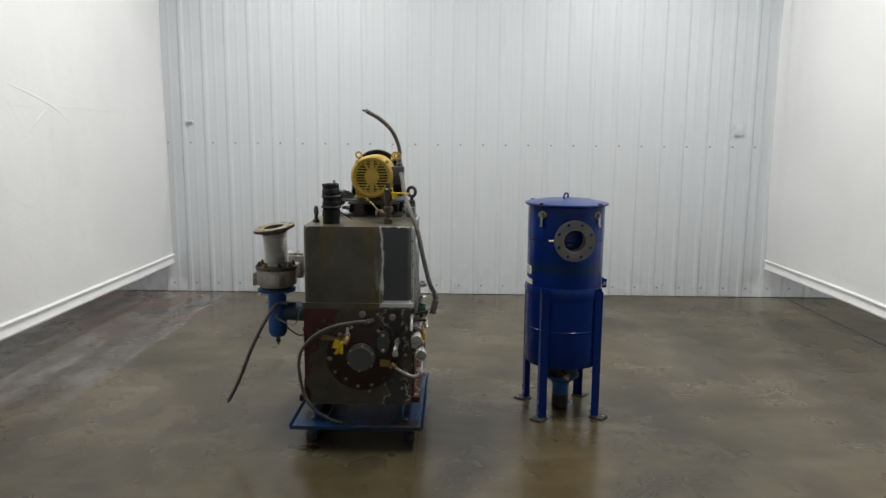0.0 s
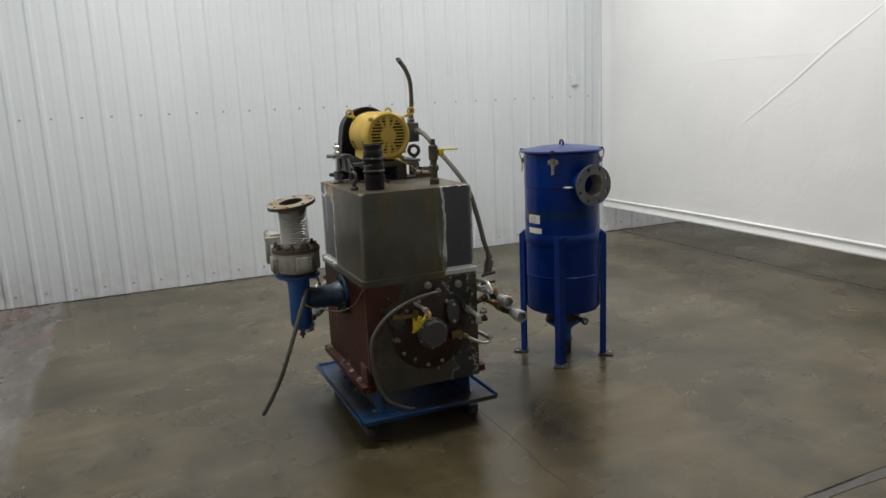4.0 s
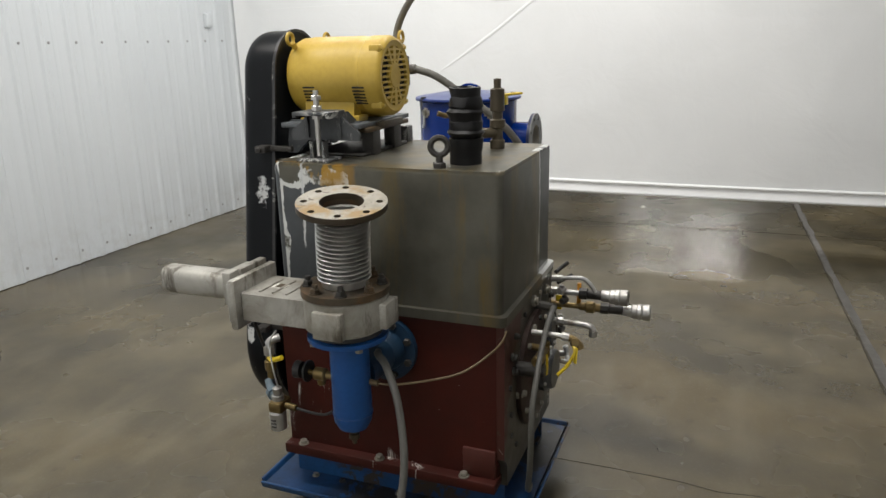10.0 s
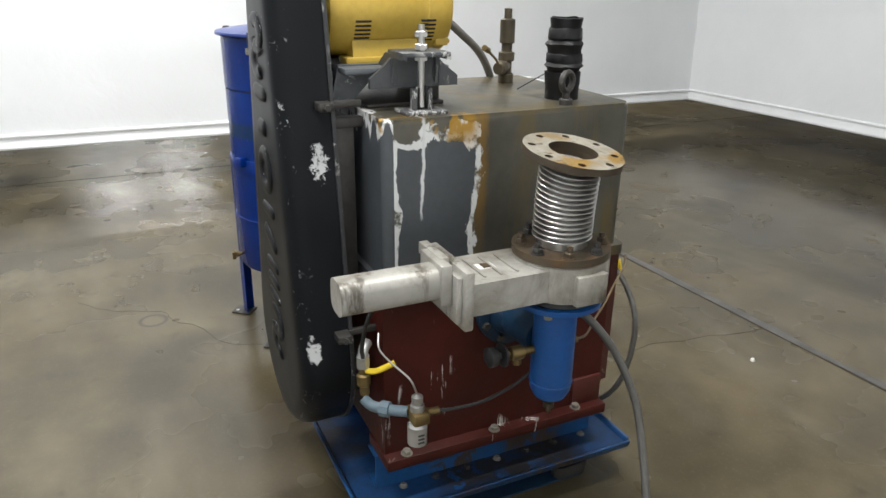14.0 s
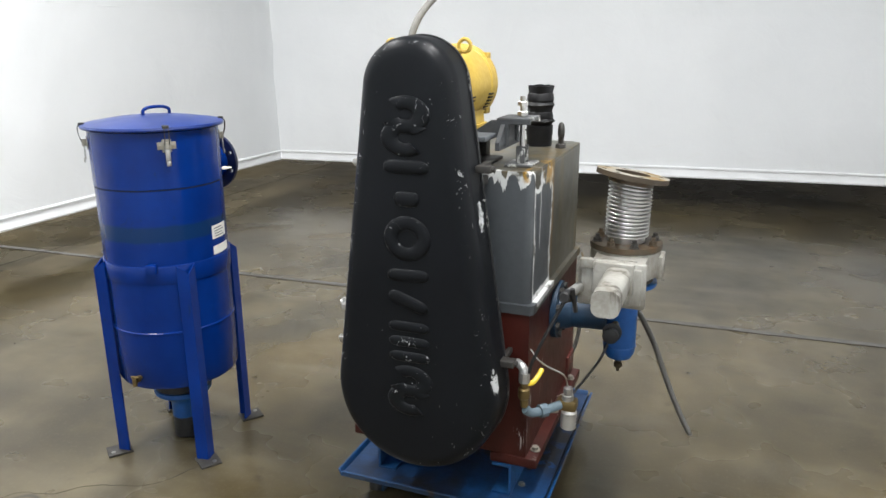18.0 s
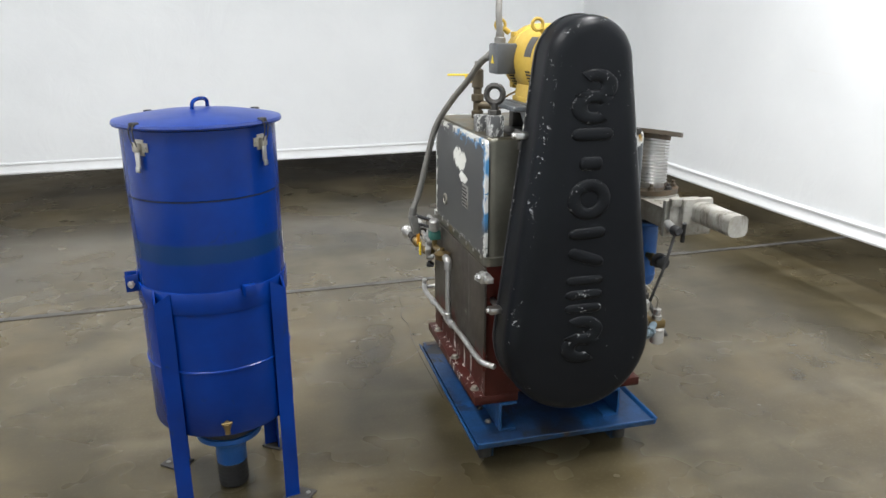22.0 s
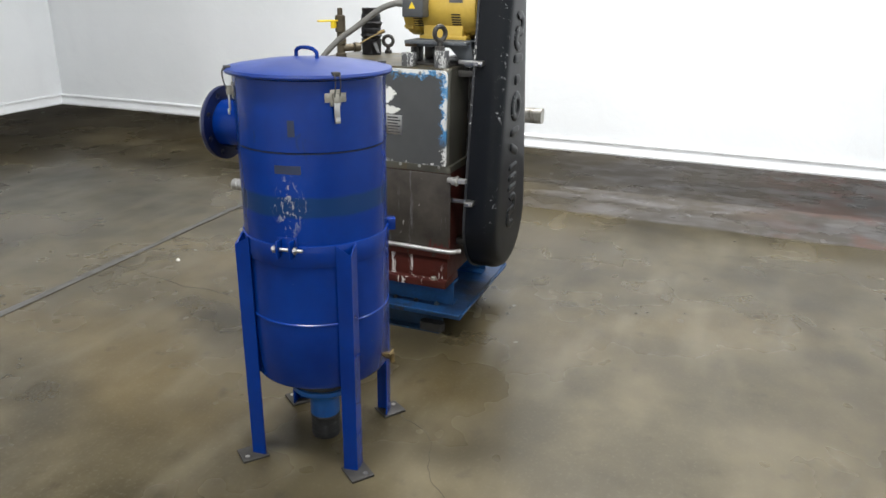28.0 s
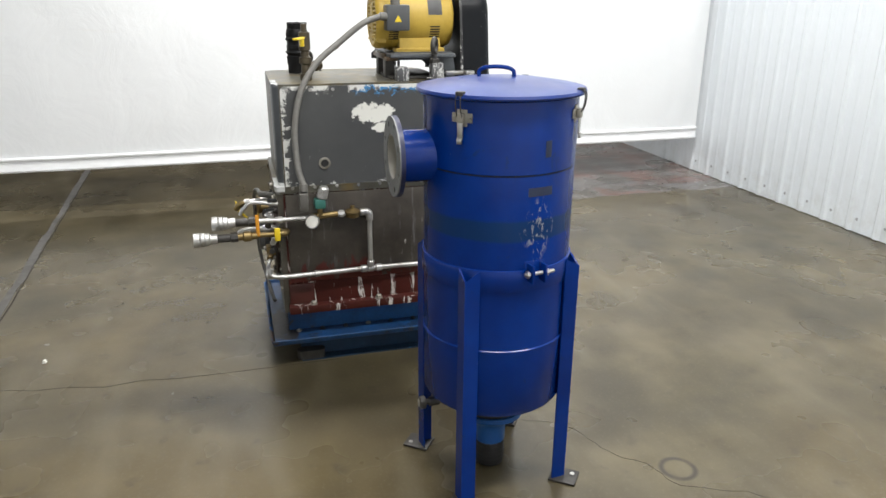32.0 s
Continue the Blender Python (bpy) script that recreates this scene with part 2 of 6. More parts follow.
    run = n.math("MULTIPLY", n.math("MULTIPLY", side, n.math("SUBTRACT", 1.0, n.step(n.math("ABSOLUTE", n.math("ADD", n.math("SUBTRACT", y, 0.565), n.math("MULTIPLY", wob, 0.4))), 0.014, 0.008))), n.step(z, 0.96, 0.1))
    base = n.mix(n.math("MULTIPLY", run, 0.75), base, (0.24, 0.14, 0.035))
    col = n.mix(primer, base, (0.55, 0.56, 0.55))
    paint = n.step(inside, 2.004, 0.002)
    col = n.mix(paint, col, n.mix(n.noise(40, 4), (0.04, 0.045, 0.05), (0.06, 0.067, 0.073)))
    col = n.mix(n.math("MULTIPLY", ochre, n.math("SUBTRACT", 1.0, paint)), col, (0.33, 0.19, 0.03))
    # a thin run of pale filler down the painted side
    for cy, half, low in ((0.742, 0.0045, 1.03),):
        off = n.math("ABSOLUTE", n.math("ADD", n.math("SUBTRACT", y, cy), n.math("MULTIPLY", wob, 0.35)))
        line = n.math("MULTIPLY", n.math("MULTIPLY", side, n.math("SUBTRACT", 1.0, n.step(off, half, 0.002))), n.step(n.math("ADD", z, wob), low, 0.01))
        col = n.mix(n.math("MULTIPLY", line, n.ramp(n.noise(16, 5, 0.6), [(0.36, 0.0), (0.42, 1.0)])), col, (0.5, 0.51, 0.51))
    n.bump(n.math("ADD", n.noise(70, 4), n.math("MULTIPLY", primer, 0.7)), 0.18, 0.002)
    metal = n.math("MULTIPLY", n.math("SUBTRACT", 1.0, n.math("MAXIMUM", primer, paint)), 0.55)
    return n.out(col, n.math("ADD", n.math("MULTIPLY", n.noise(20, 5), 0.2), 0.3), metal)


def panel_material():
    """Dark grey painted side panel; white primer and old blue along its border, a large scraped patch."""
    n = Nodes("side_panel_paint")
    rag = None
    y, z = n.axis(1), n.axis(2)
    col = n.mix(n.noise(6, 6, 0.6), (0.04, 0.042, 0.044), (0.075, 0.077, 0.076))
    wob = n.math("MULTIPLY", n.math("SUBTRACT", n.noise(24, 7, 0.75, distort=0.5), 0.5), 0.17)
    ins = n.math("MINIMUM", n.math("MINIMUM", n.math("SUBTRACT", y, 0.102), n.math("SUBTRACT", 0.845, y)), n.math("MINIMUM", n.math("SUBTRACT", z, 0.842), n.math("SUBTRACT", 1.296, z)))
    edge = n.math("SUBTRACT", 1.0, n.step(n.math("ADD", ins, n.math("MULTIPLY", wob, 1.2)), 0.014, 0.002))
    top = n.math("SUBTRACT", 1.0, n.step(n.math("ADD", n.math("SUBTRACT", 1.296, z), wob), 0.03, 0.003))
    rim = n.math("SUBTRACT", 1.0, n.step(n.math("ADD", n.math("SUBTRACT", 0.845, y), wob), 0.026, 0.003))
    blue = n.math("MAXIMUM", n.math("MULTIPLY", top, n.step(y, 0.42, 0.02)), n.math("MULTIPLY", rim, n.step(z, 0.98, 0.03)))
    col = n.mix(blue, col, (0.05, 0.2, 0.4))
    col = n.mix(n.math("MULTIPLY", edge, n.ramp(n.noise(9, 5), [(0.4, 0.0), (0.47, 1.0)])), col, (0.6, 0.6, 0.57))
    dy, dz = n.math("DIVIDE", n.math("SUBTRACT", y, 0.5), 0.11), n.math("DIVIDE", n.math("SUBTRACT", z, 1.175), 0.045)
    blob = n.math("ADD", n.math("ADD", n.math("MULTIPLY", dy, dy), n.math("MULTIPLY", dz, dz)), n.math("MULTIPLY", wob, 26.0))
    patch = n.math("SUBTRACT", 1.0, n.step(blob, 0.75, 0.04))
    ey, ez = n.math("DIVIDE", n.math("SUBTRACT", y, 0.55), 0.06), n.math("DIVIDE", n.math("SUBTRACT", z, 1.11), 0.022)
    blob2 = n.math("ADD", n.math("ADD", n.math("MULTIPLY", ey, ey), n.math("MULTIPLY", ez, ez)), n.math("MULTIPLY", wob, 30.0))
    patch = n.math("MAXIMUM", patch, n.math("SUBTRACT", 1.0, n.step(blob2, 0.8, 0.06)))
    col = n.mix(patch, col, (0.68, 0.68, 0.63))
    small = n.ramp(n.noise(30, 6, 0.7), [(0.7, 0.0), (0.71, 1.0)])
    col = n.mix(small, col, (0.5, 0.5, 0.48))
    n.bump(n.math("SUBTRACT", n.math("MULTIPLY", n.noise(60, 4), 0.4), n.math("MAXIMUM", edge, patch)), 0.2, 0.002)
    return n.out(col, 0.42)


def streaked_steel(name, base, dark, streaks, red_below=None):
    n = Nodes(name)
    col = n.mix(n.ramp(n.noise(6, 6, 0.65), [(0.3, 0.0), (0.7, 1.0)]), base, dark)
    run = n.noise(8, 6, 0.7, vector=n.scaled(2.5, 2.5, 0.3), distort=0.3)
    col = n.mix(n.math("MULTIPLY", n.ramp(run, [(0.6, 0.0), (0.7, 1.0)]), 0.55), col, streaks)
    if red_below:
        wob = n.math("MULTIPLY", n.math("SUBTRACT", n.noise(12, 7, 0.7, vector=n.scaled(1, 1, 0.4), distort=0.5), 0.5), 0.5)
        red = n.math("SUBTRACT", 1.0, n.step(n.math("ADD", n.axis(2), wob), red_below, 0.006))
        col = n.mix(red, col, (0.085, 0.017, 0.012))
    speck = n.ramp(n.noise(26, 7, 0.75, distort=0.5), [(0.68, 0.0), (0.695, 1.0)])
    col = n.mix(speck, col, (0.5, 0.49, 0.46))
    n.bump(n.noise(80, 4), 0.2, 0.002)
    return n.out(col, n.math("ADD", n.math("MULTIPLY", n.noise(22, 4), 0.25), 0.35), 0.35)


def guard_material(name="black_guard_paint", spots_at=0.69):
    """Black satin paint, chipped to bright primer on edges and in a few scrapes; some spots pass for glints."""
    n = Nodes(name)
    geo = n.node("ShaderNodeNewGeometry")
    col = n.mix(n.noise(4, 5, 0.6), (0.004, 0.0046, 0.0058), (0.009, 0.0102, 0.0122))
    # flecks along the rounded rim and scattered on the face
    nrm = n.node("ShaderNodeSeparateXYZ")
    n.link(geo.outputs["Normal"], nrm.inputs[0])
    ny = nrm.outputs[1]
    rim = n.math("MULTIPLY", n.step(ny, 0.22, 0.1), n.math("SUBTRACT", 1.0, n.step(ny, 0.93, 0.04)))
    flecks = n.ramp(n.noise(34, 7, 0.76, distort=0.9), [(0.62, 0.0), (0.635, 1.0)])
    some = n.ramp(n.noise(7, 3), [(0.44, 0.0), (0.5, 1.0)])
    rough_edge = n.math("MULTIPLY", n.math("MULTIPLY", rim, flecks), some)
    spots = n.ramp(n.noise(42, 6, 0.72, distort=0.5), [(spots_at, 0.0), (spots_at + 0.012, 1.0)])
    scr = n.math("MULTIPLY", n.ramp(n.noise(4.1, 3), [(0.47, 0.0), (0.55, 1.0)]), spots)
    # two larger scrapes on the side flank
    x, z = n.axis(0), n.axis(2)
    wob = n.math("MULTIPLY", n.math("SUBTRACT", n.noise(46, 8, 0.78, distort=0.6), 0.5), 0.16)
    def scrape(cz, h, cy, w):
        dz = n.math("DIVIDE", n.math("SUBTRACT", z, cz), h)
        dy = n.math("DIVIDE", n.math("SUBTRACT", n.axis(1), cy), w)
        r = n.math("ADD", n.math("ADD", n.math("MULTIPLY", dz, dz), n.math("MULTIPLY", dy, dy)), n.math("MULTIPLY", wob, 42.0))
        left = n.math("SUBTRACT", 1.0, n.step(x, 0.25, 0.01))
        return n.math("MULTIPLY", left, n.math("SUBTRACT", 1.0, n.step(r, 0.6, 0.04)))
    k = n.math("MAXIMUM", n.math("MAXIMUM", rough_edge, scr), n.math("MAXIMUM", scrape(1.18, 0.055, 0.985, 0.026), scrape(0.66, 0.045, 1.045, 0.02)))
    col = n.mix(k, col, (0.5, 0.51, 0.51))
    n.bump(n.math("MULTIPLY", k, -1.0), 0.1, 0.001)
    return n.out(col, n.math("ADD", n.math("MULTIPLY", n.noise(6, 3), 0.12), 0.3), 0.0, 0.13)


def drum_material(name="blue_drum_paint", spec=0.24, rough=0.12):
    """Glossy blue enamel with one darker repainted band and scratches."""
    n = Nodes(name)
    z = n.axis(2)
    col = n.mix(n.ramp(n.noise(4, 5, 0.6), [(0.35, 0.0), (0.7, 1.0)]), (0.001, 0.026, 0.19), (0.001, 0.016, 0.125))
    wob = n.math("MULTIPLY", n.math("SUBTRACT", n.noise(11, 5), 0.5), 0.02)
    zz = n.math("ADD", z, wob)
    band = n.math("MULTIPLY", n.step(zz, 0.958, 0.005), n.math("SUBTRACT", 1.0, n.step(zz, 1.022, 0.005)))
    col = n.mix(n.math("MULTIPLY", band, 0.85), col, (0.006, 0.028, 0.085))
    scuff = n.ramp(n.noise(16, 7, 0.72, vector=n.scaled(1, 1, 0.7), distort=0.6), [(0.63, 0.0), (0.68, 1.0)])
    col = n.mix(n.math("MULTIPLY", scuff, 0.5), col, (0.012, 0.022, 0.05))
    chip = n.ramp(n.noise(30, 7, 0.75, distort=0.8), [(0.705, 0.0), (0.72, 1.0)])
    col = n.mix(chip, col, (0.24, 0.27, 0.36))
    # flaked patch on one flank
    x, y = n.axis(0), n.axis(1)
    far = n.math("ADD", n.math("ABSOLUTE", n.math("DIVIDE", n.math("SUBTRACT", y, 0.785), 0.07)), n.math("ABSOLUTE", n.math("DIVIDE", n.math("SUBTRACT", z, 0.99), 0.12)))
    near = n.math("MULTIPLY", n.step(x, 1.86, 0.01), n.math("SUBTRACT", 1.0, n.step(far, 0.8, 0.3)))
    flake = n.ramp(n.noise(62, 7, 0.72, vector=n.scaled(1, 1, 0.5), distort=0.7), [(0.56, 0.0), (0.575, 1.0)])
    col = n.mix(n.math("MULTIPLY", near, flake), col, (0.26, 0.27, 0.28))
    n.bump(n.noise(70, 3), 0.06, 0.001)
    return n.out(col, n.math("ADD", n.math("MULTIPLY", n.noise(9, 5), 0.2), rough), 0.0, spec)


def curtain_material():
    n = Nodes("white_vinyl")
    col = n.mix(n.ramp(n.noise(0.9, 6, 0.6), [(0.35, 0.0), (0.75, 1.0)]), (0.83, 0.847, 0.858), (0.775, 0.794, 0.807))
    stain = n.ramp(n.noise(0.7, 7, 0.7, vector=n.scaled(1, 1, 2.6), distort=1.2), [(0.66, 0.0), (0.78, 1.0)])
    col = n.mix(n.math("MULTIPLY", stain, 0.25), col, (0.68, 0.62, 0.5))
    wrinkle = n.noise(0.9, 3, 0.5, vector=n.scaled(0.6, 0.6, 1.8), distort=0.5)
    n.bump(n.math("ADD", n.math("ADD", n.noise(2.5, 5, 0.6, distort=0.8), wrinkle), n.math("MULTIPLY", n.noise(35, 3), 0.05)), 0.25, 0.03)
    n.out(col, 0.55, 0.0, 0.3)
    return n.mat


def wall_material():
    n = Nodes("white_metal_panel")
    col = n.mix(n.noise(1.5, 5), (0.66, 0.7, 0.73), (0.6, 0.64, 0.675))
    run = n.noise(6, 5, 0.6, vector=n.scaled(2.2, 1, 0.12))
    col = n.mix(n.math("MULTIPLY", n.ramp(run, [(0.5, 0.0), (0.8, 1.0)]), 0.14), col, (0.5, 0.52, 0.53))
    low = n.math("MULTIPLY", n.math("SUBTRACT", 1.0, n.step(n.axis(2), 0.25, 0.25)), n.ramp(n.noise(9, 6, 0.7), [(0.45, 0.0), (0.7, 1.0)]))
    col = n.mix(n.math("MULTIPLY", low, 0.4), col, (0.4, 0.39, 0.36))
    n.bump(n.noise(12, 4), 0.08, 0.004)
    return n.out(col, 0.42, 0.0, 0.45)


M_FLOOR = floor_material()
M_TANK = tank_material()
M_PANEL = panel_material()
M_GUARD = guard_material()
# denser pale spots here are paint chips and painted glints on the raised shapes
M_EMBOSS = guard_material("black_embossed_paint", 0.62)
M_DRUM = drum_material()
M_LID = drum_material("blue_lid_paint", 0.6, 0.22)
M_CURTAIN = curtain_material()
M_WALL = wall_material()
M_HEM = plain("white_hem_vinyl", (0.87, 0.885, 0.895), 0.5, 0.0, 0.08, 4)
M_JOINT = plain("joint_filler", (0.125, 0.12, 0.112), 0.6, 0.0, 0.45, 12)
M_CRACK = plain("crack_shadow", (0.045, 0.04, 0.03), 0.9)
M_SKID = worn_paint("blue_skid_paint", (0.008, 0.078, 0.24), (0.005, 0.022, 0.06), (0.035, 0.024, 0.017), 0.42, 0.52, 12, 0.95)
M_TRAY = worn_paint("dirty_tray_floor", (0.007, 0.06, 0.19), (0.008, 0.011, 0.02), (0.012, 0.011, 0.011), 0.4, 0.47, 7, 1.0)
M_REDCLEAN = worn_paint("red_oxide_paint", (0.07, 0.0125, 0.008), (0.036, 0.009, 0.0065), (0.55, 0.53, 0.5), 0.45, 0.7, 24, 0.5)


def red_with_drips():
    n = Nodes("red_oxide_drips")
    col = n.mix(n.ramp(n.noise(4, 5, 0.6), [(0.35, 0.0), (0.7, 1.0)]), (0.056, 0.0098, 0.0062), (0.029, 0.0073, 0.0052))
    run = n.ramp(n.noise(15, 6, 0.7, vector=n.scaled(1.6, 1.6, 0.22), distort=0.5), [(0.575, 0.0), (0.59, 1.0)])
    edge = n.math("SUBTRACT", run, n.ramp(n.noise(15, 6, 0.7, vector=n.scaled(1.6, 1.6, 0.22), distort=0.5), [(0.635, 0.0), (0.65, 1.0)]))
    zone = n.math("MAXIMUM", n.step(n.axis(0), 0.69, 0.01), n.ramp(n.noise(3.3, 3), [(0.56, 0.0), (0.6, 1.0)]))
    col = n.mix(n.math("MULTIPLY", edge, zone), col, (0.5, 0.48, 0.45))
    flake = n.ramp(n.noise(24, 7, 0.72, distort=0.6), [(0.7, 0.0), (0.715, 1.0)])
    col = n.mix(flake, col, (0.5, 0.47, 0.44))
    n.bump(n.noise(80, 4), 0.2, 0.002)
    return n.out(col, n.math("ADD", n.math("MULTIPLY", n.noise(25, 4), 0.2), 0.4), 0.0, 0.22)


M_RED = red_with_drips()


def front_plate_material():
    """Oily bare steel; a worn dark grey coat with a white primer outline over one part, red oxide left along an edge."""
    n = Nodes("oily_front_plate")
    x, z = n.axis(0), n.axis(2)
    col = n.mix(n.ramp(n.noise(6, 6, 0.65), [(0.3, 0.0), (0.7, 1.0)]), (0.04, 0.036, 0.028), (0.09, 0.081, 0.063))
    run = n.noise(8, 6, 0.7, vector=n.scaled(2.5, 2.5, 0.3), distort=0.3)
    col = n.mix(n.math("MULTIPLY", n.ramp(run, [(0.58, 0.0), (0.7, 1.0)]), 0.5), col, (0.13, 0.12, 0.1))
    wob = n.math("MULTIPLY", n.math("SUBTRACT", n.noise(11, 7, 0.66, distort=0.5), 0.5), 0.34)
    red_in = n.math("ADD", n.math("SUBTRACT", 0.15, x), n.math("ADD", wob, n.math("MULTIPLY", n.math("SUBTRACT", z, 0.6), 0.35)))
    red = n.step(red_in, 0.0, 0.006)
    col = n.mix(n.math("MULTIPLY", red, 0.85), col, (0.07, 0.015, 0.011))
    coat_in = n.math("MINIMUM", n.math("ADD", n.math("SUBTRACT", x, 0.535), wob), n.math("ADD", n.math("SUBTRACT", 0.665, x), n.math("MULTIPLY", wob, 0.5)))
    coat = n.step(coat_in, 0.006, 0.002)
    halo = n.math("MULTIPLY", n.step(coat_in, -0.003, 0.002), n.ramp(n.noise(13, 5, 0.6), [(0.42, 0.0), (0.48, 1.0)]))
    col = n.mix(halo, col, (0.42, 0.42, 0.4))
    col = n.mix(coat, col, n.mix(n.noise(30, 5), (0.025, 0.027, 0.03), (0.05, 0.053, 0.057)))
    speck = n.ramp(n.noise(26, 7, 0.75, distort=0.5), [(0.68, 0.0), (0.695, 1.0)])
    col = n.mix(speck, col, (0.45, 0.44, 0.41))
    n.bump(n.math("SUBTRACT", n.noise(80, 4), n.math("MULTIPLY", halo, 0.5)), 0.2, 0.002)
    return n.out(col, n.math("ADD", n.math("MULTIPLY", n.noise(22, 4), 0.25), 0.3), 0.3)


def cast_alloy():
    """Pale cast aluminium with dark oily drips and brown grime."""
    n = Nodes("cast_aluminium")
    col = n.mix(n.ramp(n.noise(9, 6, 0.6), [(0.35, 0.0), (0.75, 1.0)]), (0.46, 0.45, 0.415), (0.3, 0.29, 0.255))
    drip = n.ramp(n.noise(17, 6, 0.66, vector=n.scaled(1, 1, 0.2), distort=0.3), [(0.53, 0.0), (0.62, 1.0)])
    where = n.ramp(n.noise(4.5, 3), [(0.4, 0.0), (0.5, 1.0)])
    col = n.mix(n.math("MULTIPLY", n.math("MULTIPLY", drip, where), 0.8), col, (0.06, 0.05, 0.035))
    grime = n.ramp(n.noise(6, 7, 0.7, distort=0.4), [(0.44, 0.0), (0.62, 1.0)])
    col = n.mix(n.math("MULTIPLY", grime, 0.55), col, (0.13, 0.105, 0.065))
    n.bump(n.noise(110, 4), 0.2, 0.0012)
    return n.out(col, n.math("ADD", n.math("MULTIPLY", n.noise(30, 4), 0.25), 0.32), 0.3)


def flaking_paint():
    """Dark grey paint flaking off in pale drips."""
    n = Nodes("flaking_grey_paint")
    col = n.mix(n.noise(20, 5), (0.05, 0.053, 0.056), (0.1, 0.1, 0.1))
    k = n.ramp(n.noise(24, 7, 0.72, vector=n.scaled(1, 1, 0.45), distort=0.8), [(0.53, 0.0), (0.545, 1.0)])
    hole = n.ramp(n.noise(24, 7, 0.72, vector=n.scaled(1, 1, 0.45), distort=0.8), [(0.58, 0.0), (0.595, 1.0)])
    col = n.mix(n.math("SUBTRACT", k, hole), col, (0.5, 0.5, 0.48))
    n.bump(n.math("ADD", n.noise(90, 3), k), 0.25, 0.002)
    return n.out(col, 0.42)


M_FLAKE = flaking_paint()
M_UNION = worn_paint("blue_grey_pipe_paint", (0.13, 0.19, 0.23), (0.08, 0.1, 0.115), (0.3, 0.3, 0.29), 0.45, 0.6, 24, 0.6)
M_SCREW = plain("painted_screw", (0.36, 0.37, 0.38), 0.5, 0.0, 0.25, 30)
M_BRACKET = worn_paint("chipped_grey_bracket", (0.06, 0.065, 0.07), (0.03, 0.032, 0.035), (0.55, 0.55, 0.53), 0.45, 0.53, 16, 0.5)
M_RIM = worn_paint("rubbed_dark_rim", (0.022, 0.023, 0.025), (0.012, 0.012, 0.013), (0.4, 0.4, 0.38), 0.42, 0.56, 20, 0.5)
M_PLATE = front_plate_material()
M_SIDE = streaked_steel("stained_side_plate", (0.033, 0.028, 0.023), (0.078, 0.068, 0.055), (0.24, 0.245, 0.25), 0.46)
M_YELLOW = worn_paint("yellow_motor_paint", (0.49, 0.335, 0.05), (0.34, 0.225, 0.033), (0.6, 0.52, 0.33), 0.45, 0.74, 40, 0.35)
M_BLUE = worn_paint("light_blue_paint", (0.01, 0.088, 0.31), (0.008, 0.045, 0.16), (0.25, 0.33, 0.45), 0.38, 0.72, 30, 0.4)
M_ALU = cast_alloy()
M_STEEL = bare_metal("bare_steel", (0.55, 0.54, 0.52), (0.35, 0.34, 0.32), 0.32, 1.0)
M_BELLOWS = bare_metal("bellows_steel", (0.62, 0.615, 0.6), (0.48, 0.47, 0.45), 0.3, 0.95)
M_RUST = bare_metal("rusty_flange_steel", (0.105, 0.083, 0.055), (0.05, 0.038, 0.026), 0.45, 0.4, (0.1, 0.055, 0.022), 0.58)


def stained_flange():
    """Cream coated face with ochre stains and bare rusty spots; faces not turned up are dark rust brown."""
    n = Nodes("stained_flange")
    nrm = n.node("ShaderNodeSeparateXYZ")
    n.link(n.node("ShaderNodeNewGeometry").outputs["Normal"], nrm.inputs[0])
    col = n.mix(n.ramp(n.noise(18, 5, 0.6), [(0.35, 0.0), (0.7, 1.0)]), (0.27, 0.252, 0.208), (0.15, 0.138, 0.105))
    col = n.mix(n.ramp(n.noise(10, 5, 0.6, distort=0.4), [(0.5, 0.0), (0.62, 1.0)]), col, (0.2, 0.122, 0.028))
    col = n.mix(n.ramp(n.noise(26, 7, 0.7, distort=0.6), [(0.58, 0.0), (0.63, 1.0)]), col, (0.06, 0.042, 0.025))
    col = n.mix(n.step(nrm.outputs[2], 0.75, 0.1), (0.055, 0.041, 0.026), col)
    n.bump(n.noise(90, 4), 0.25, 0.0015)
    return n.out(col, n.math("ADD", n.math("MULTIPLY", n.noise(30, 4), 0.25), 0.32), 0.0, 0.4)


M_RUSTTOP = stained_flange()
M_ZINC = bare_metal("galvanised_pipe", (0.56, 0.56, 0.55), (0.3, 0.29, 0.27), 0.38, 0.8, (0.16, 0.12, 0.085), 0.66)
M_BRASS = bare_metal("brass", (0.25, 0.18, 0.075), (0.14, 0.1, 0.045), 0.42, 0.8)
M_IRON = plain("dark_iron", (0.05, 0.047, 0.043), 0.5, 0.3, 0.4, 30)
M_BLACK = plain("black_rubber", (0.018, 0.018, 0.019), 0.55, 0.0, 0.3, 40)
M_TAPE = plain("black_tape", (0.007, 0.007, 0.008), 0.5, 0.0, 0.4, 30, 0.3)
M_DARKBLUE = worn_paint("oily_dark_blue", (0.006, 0.035, 0.08), (0.006, 0.016, 0.03), (0.03, 0.1, 0.22), 0.45, 0.6, 16, 0.8)
M_NAVY = plain("dark_navy_paint", (0.004, 0.009, 0.05), 0.4, 0.0, 0.4, 12)
# near-black for joints and for the shade inside slots and ports
M_HOLE = plain("dark_interior", (0.01, 0.01, 0.01), 0.8)
M_HOSE = plain("grey_hose", (0.1, 0.097, 0.088), 0.5, 0.0, 0.3, 30)
M_CONDUIT = plain("grey_conduit", (0.16, 0.155, 0.14), 0.5, 0.0, 0.3, 40)
M_FLAG = plain("yellow_vinyl_handle", (0.75, 0.55, 0.02), 0.4, 0.0, 0.15, 30)
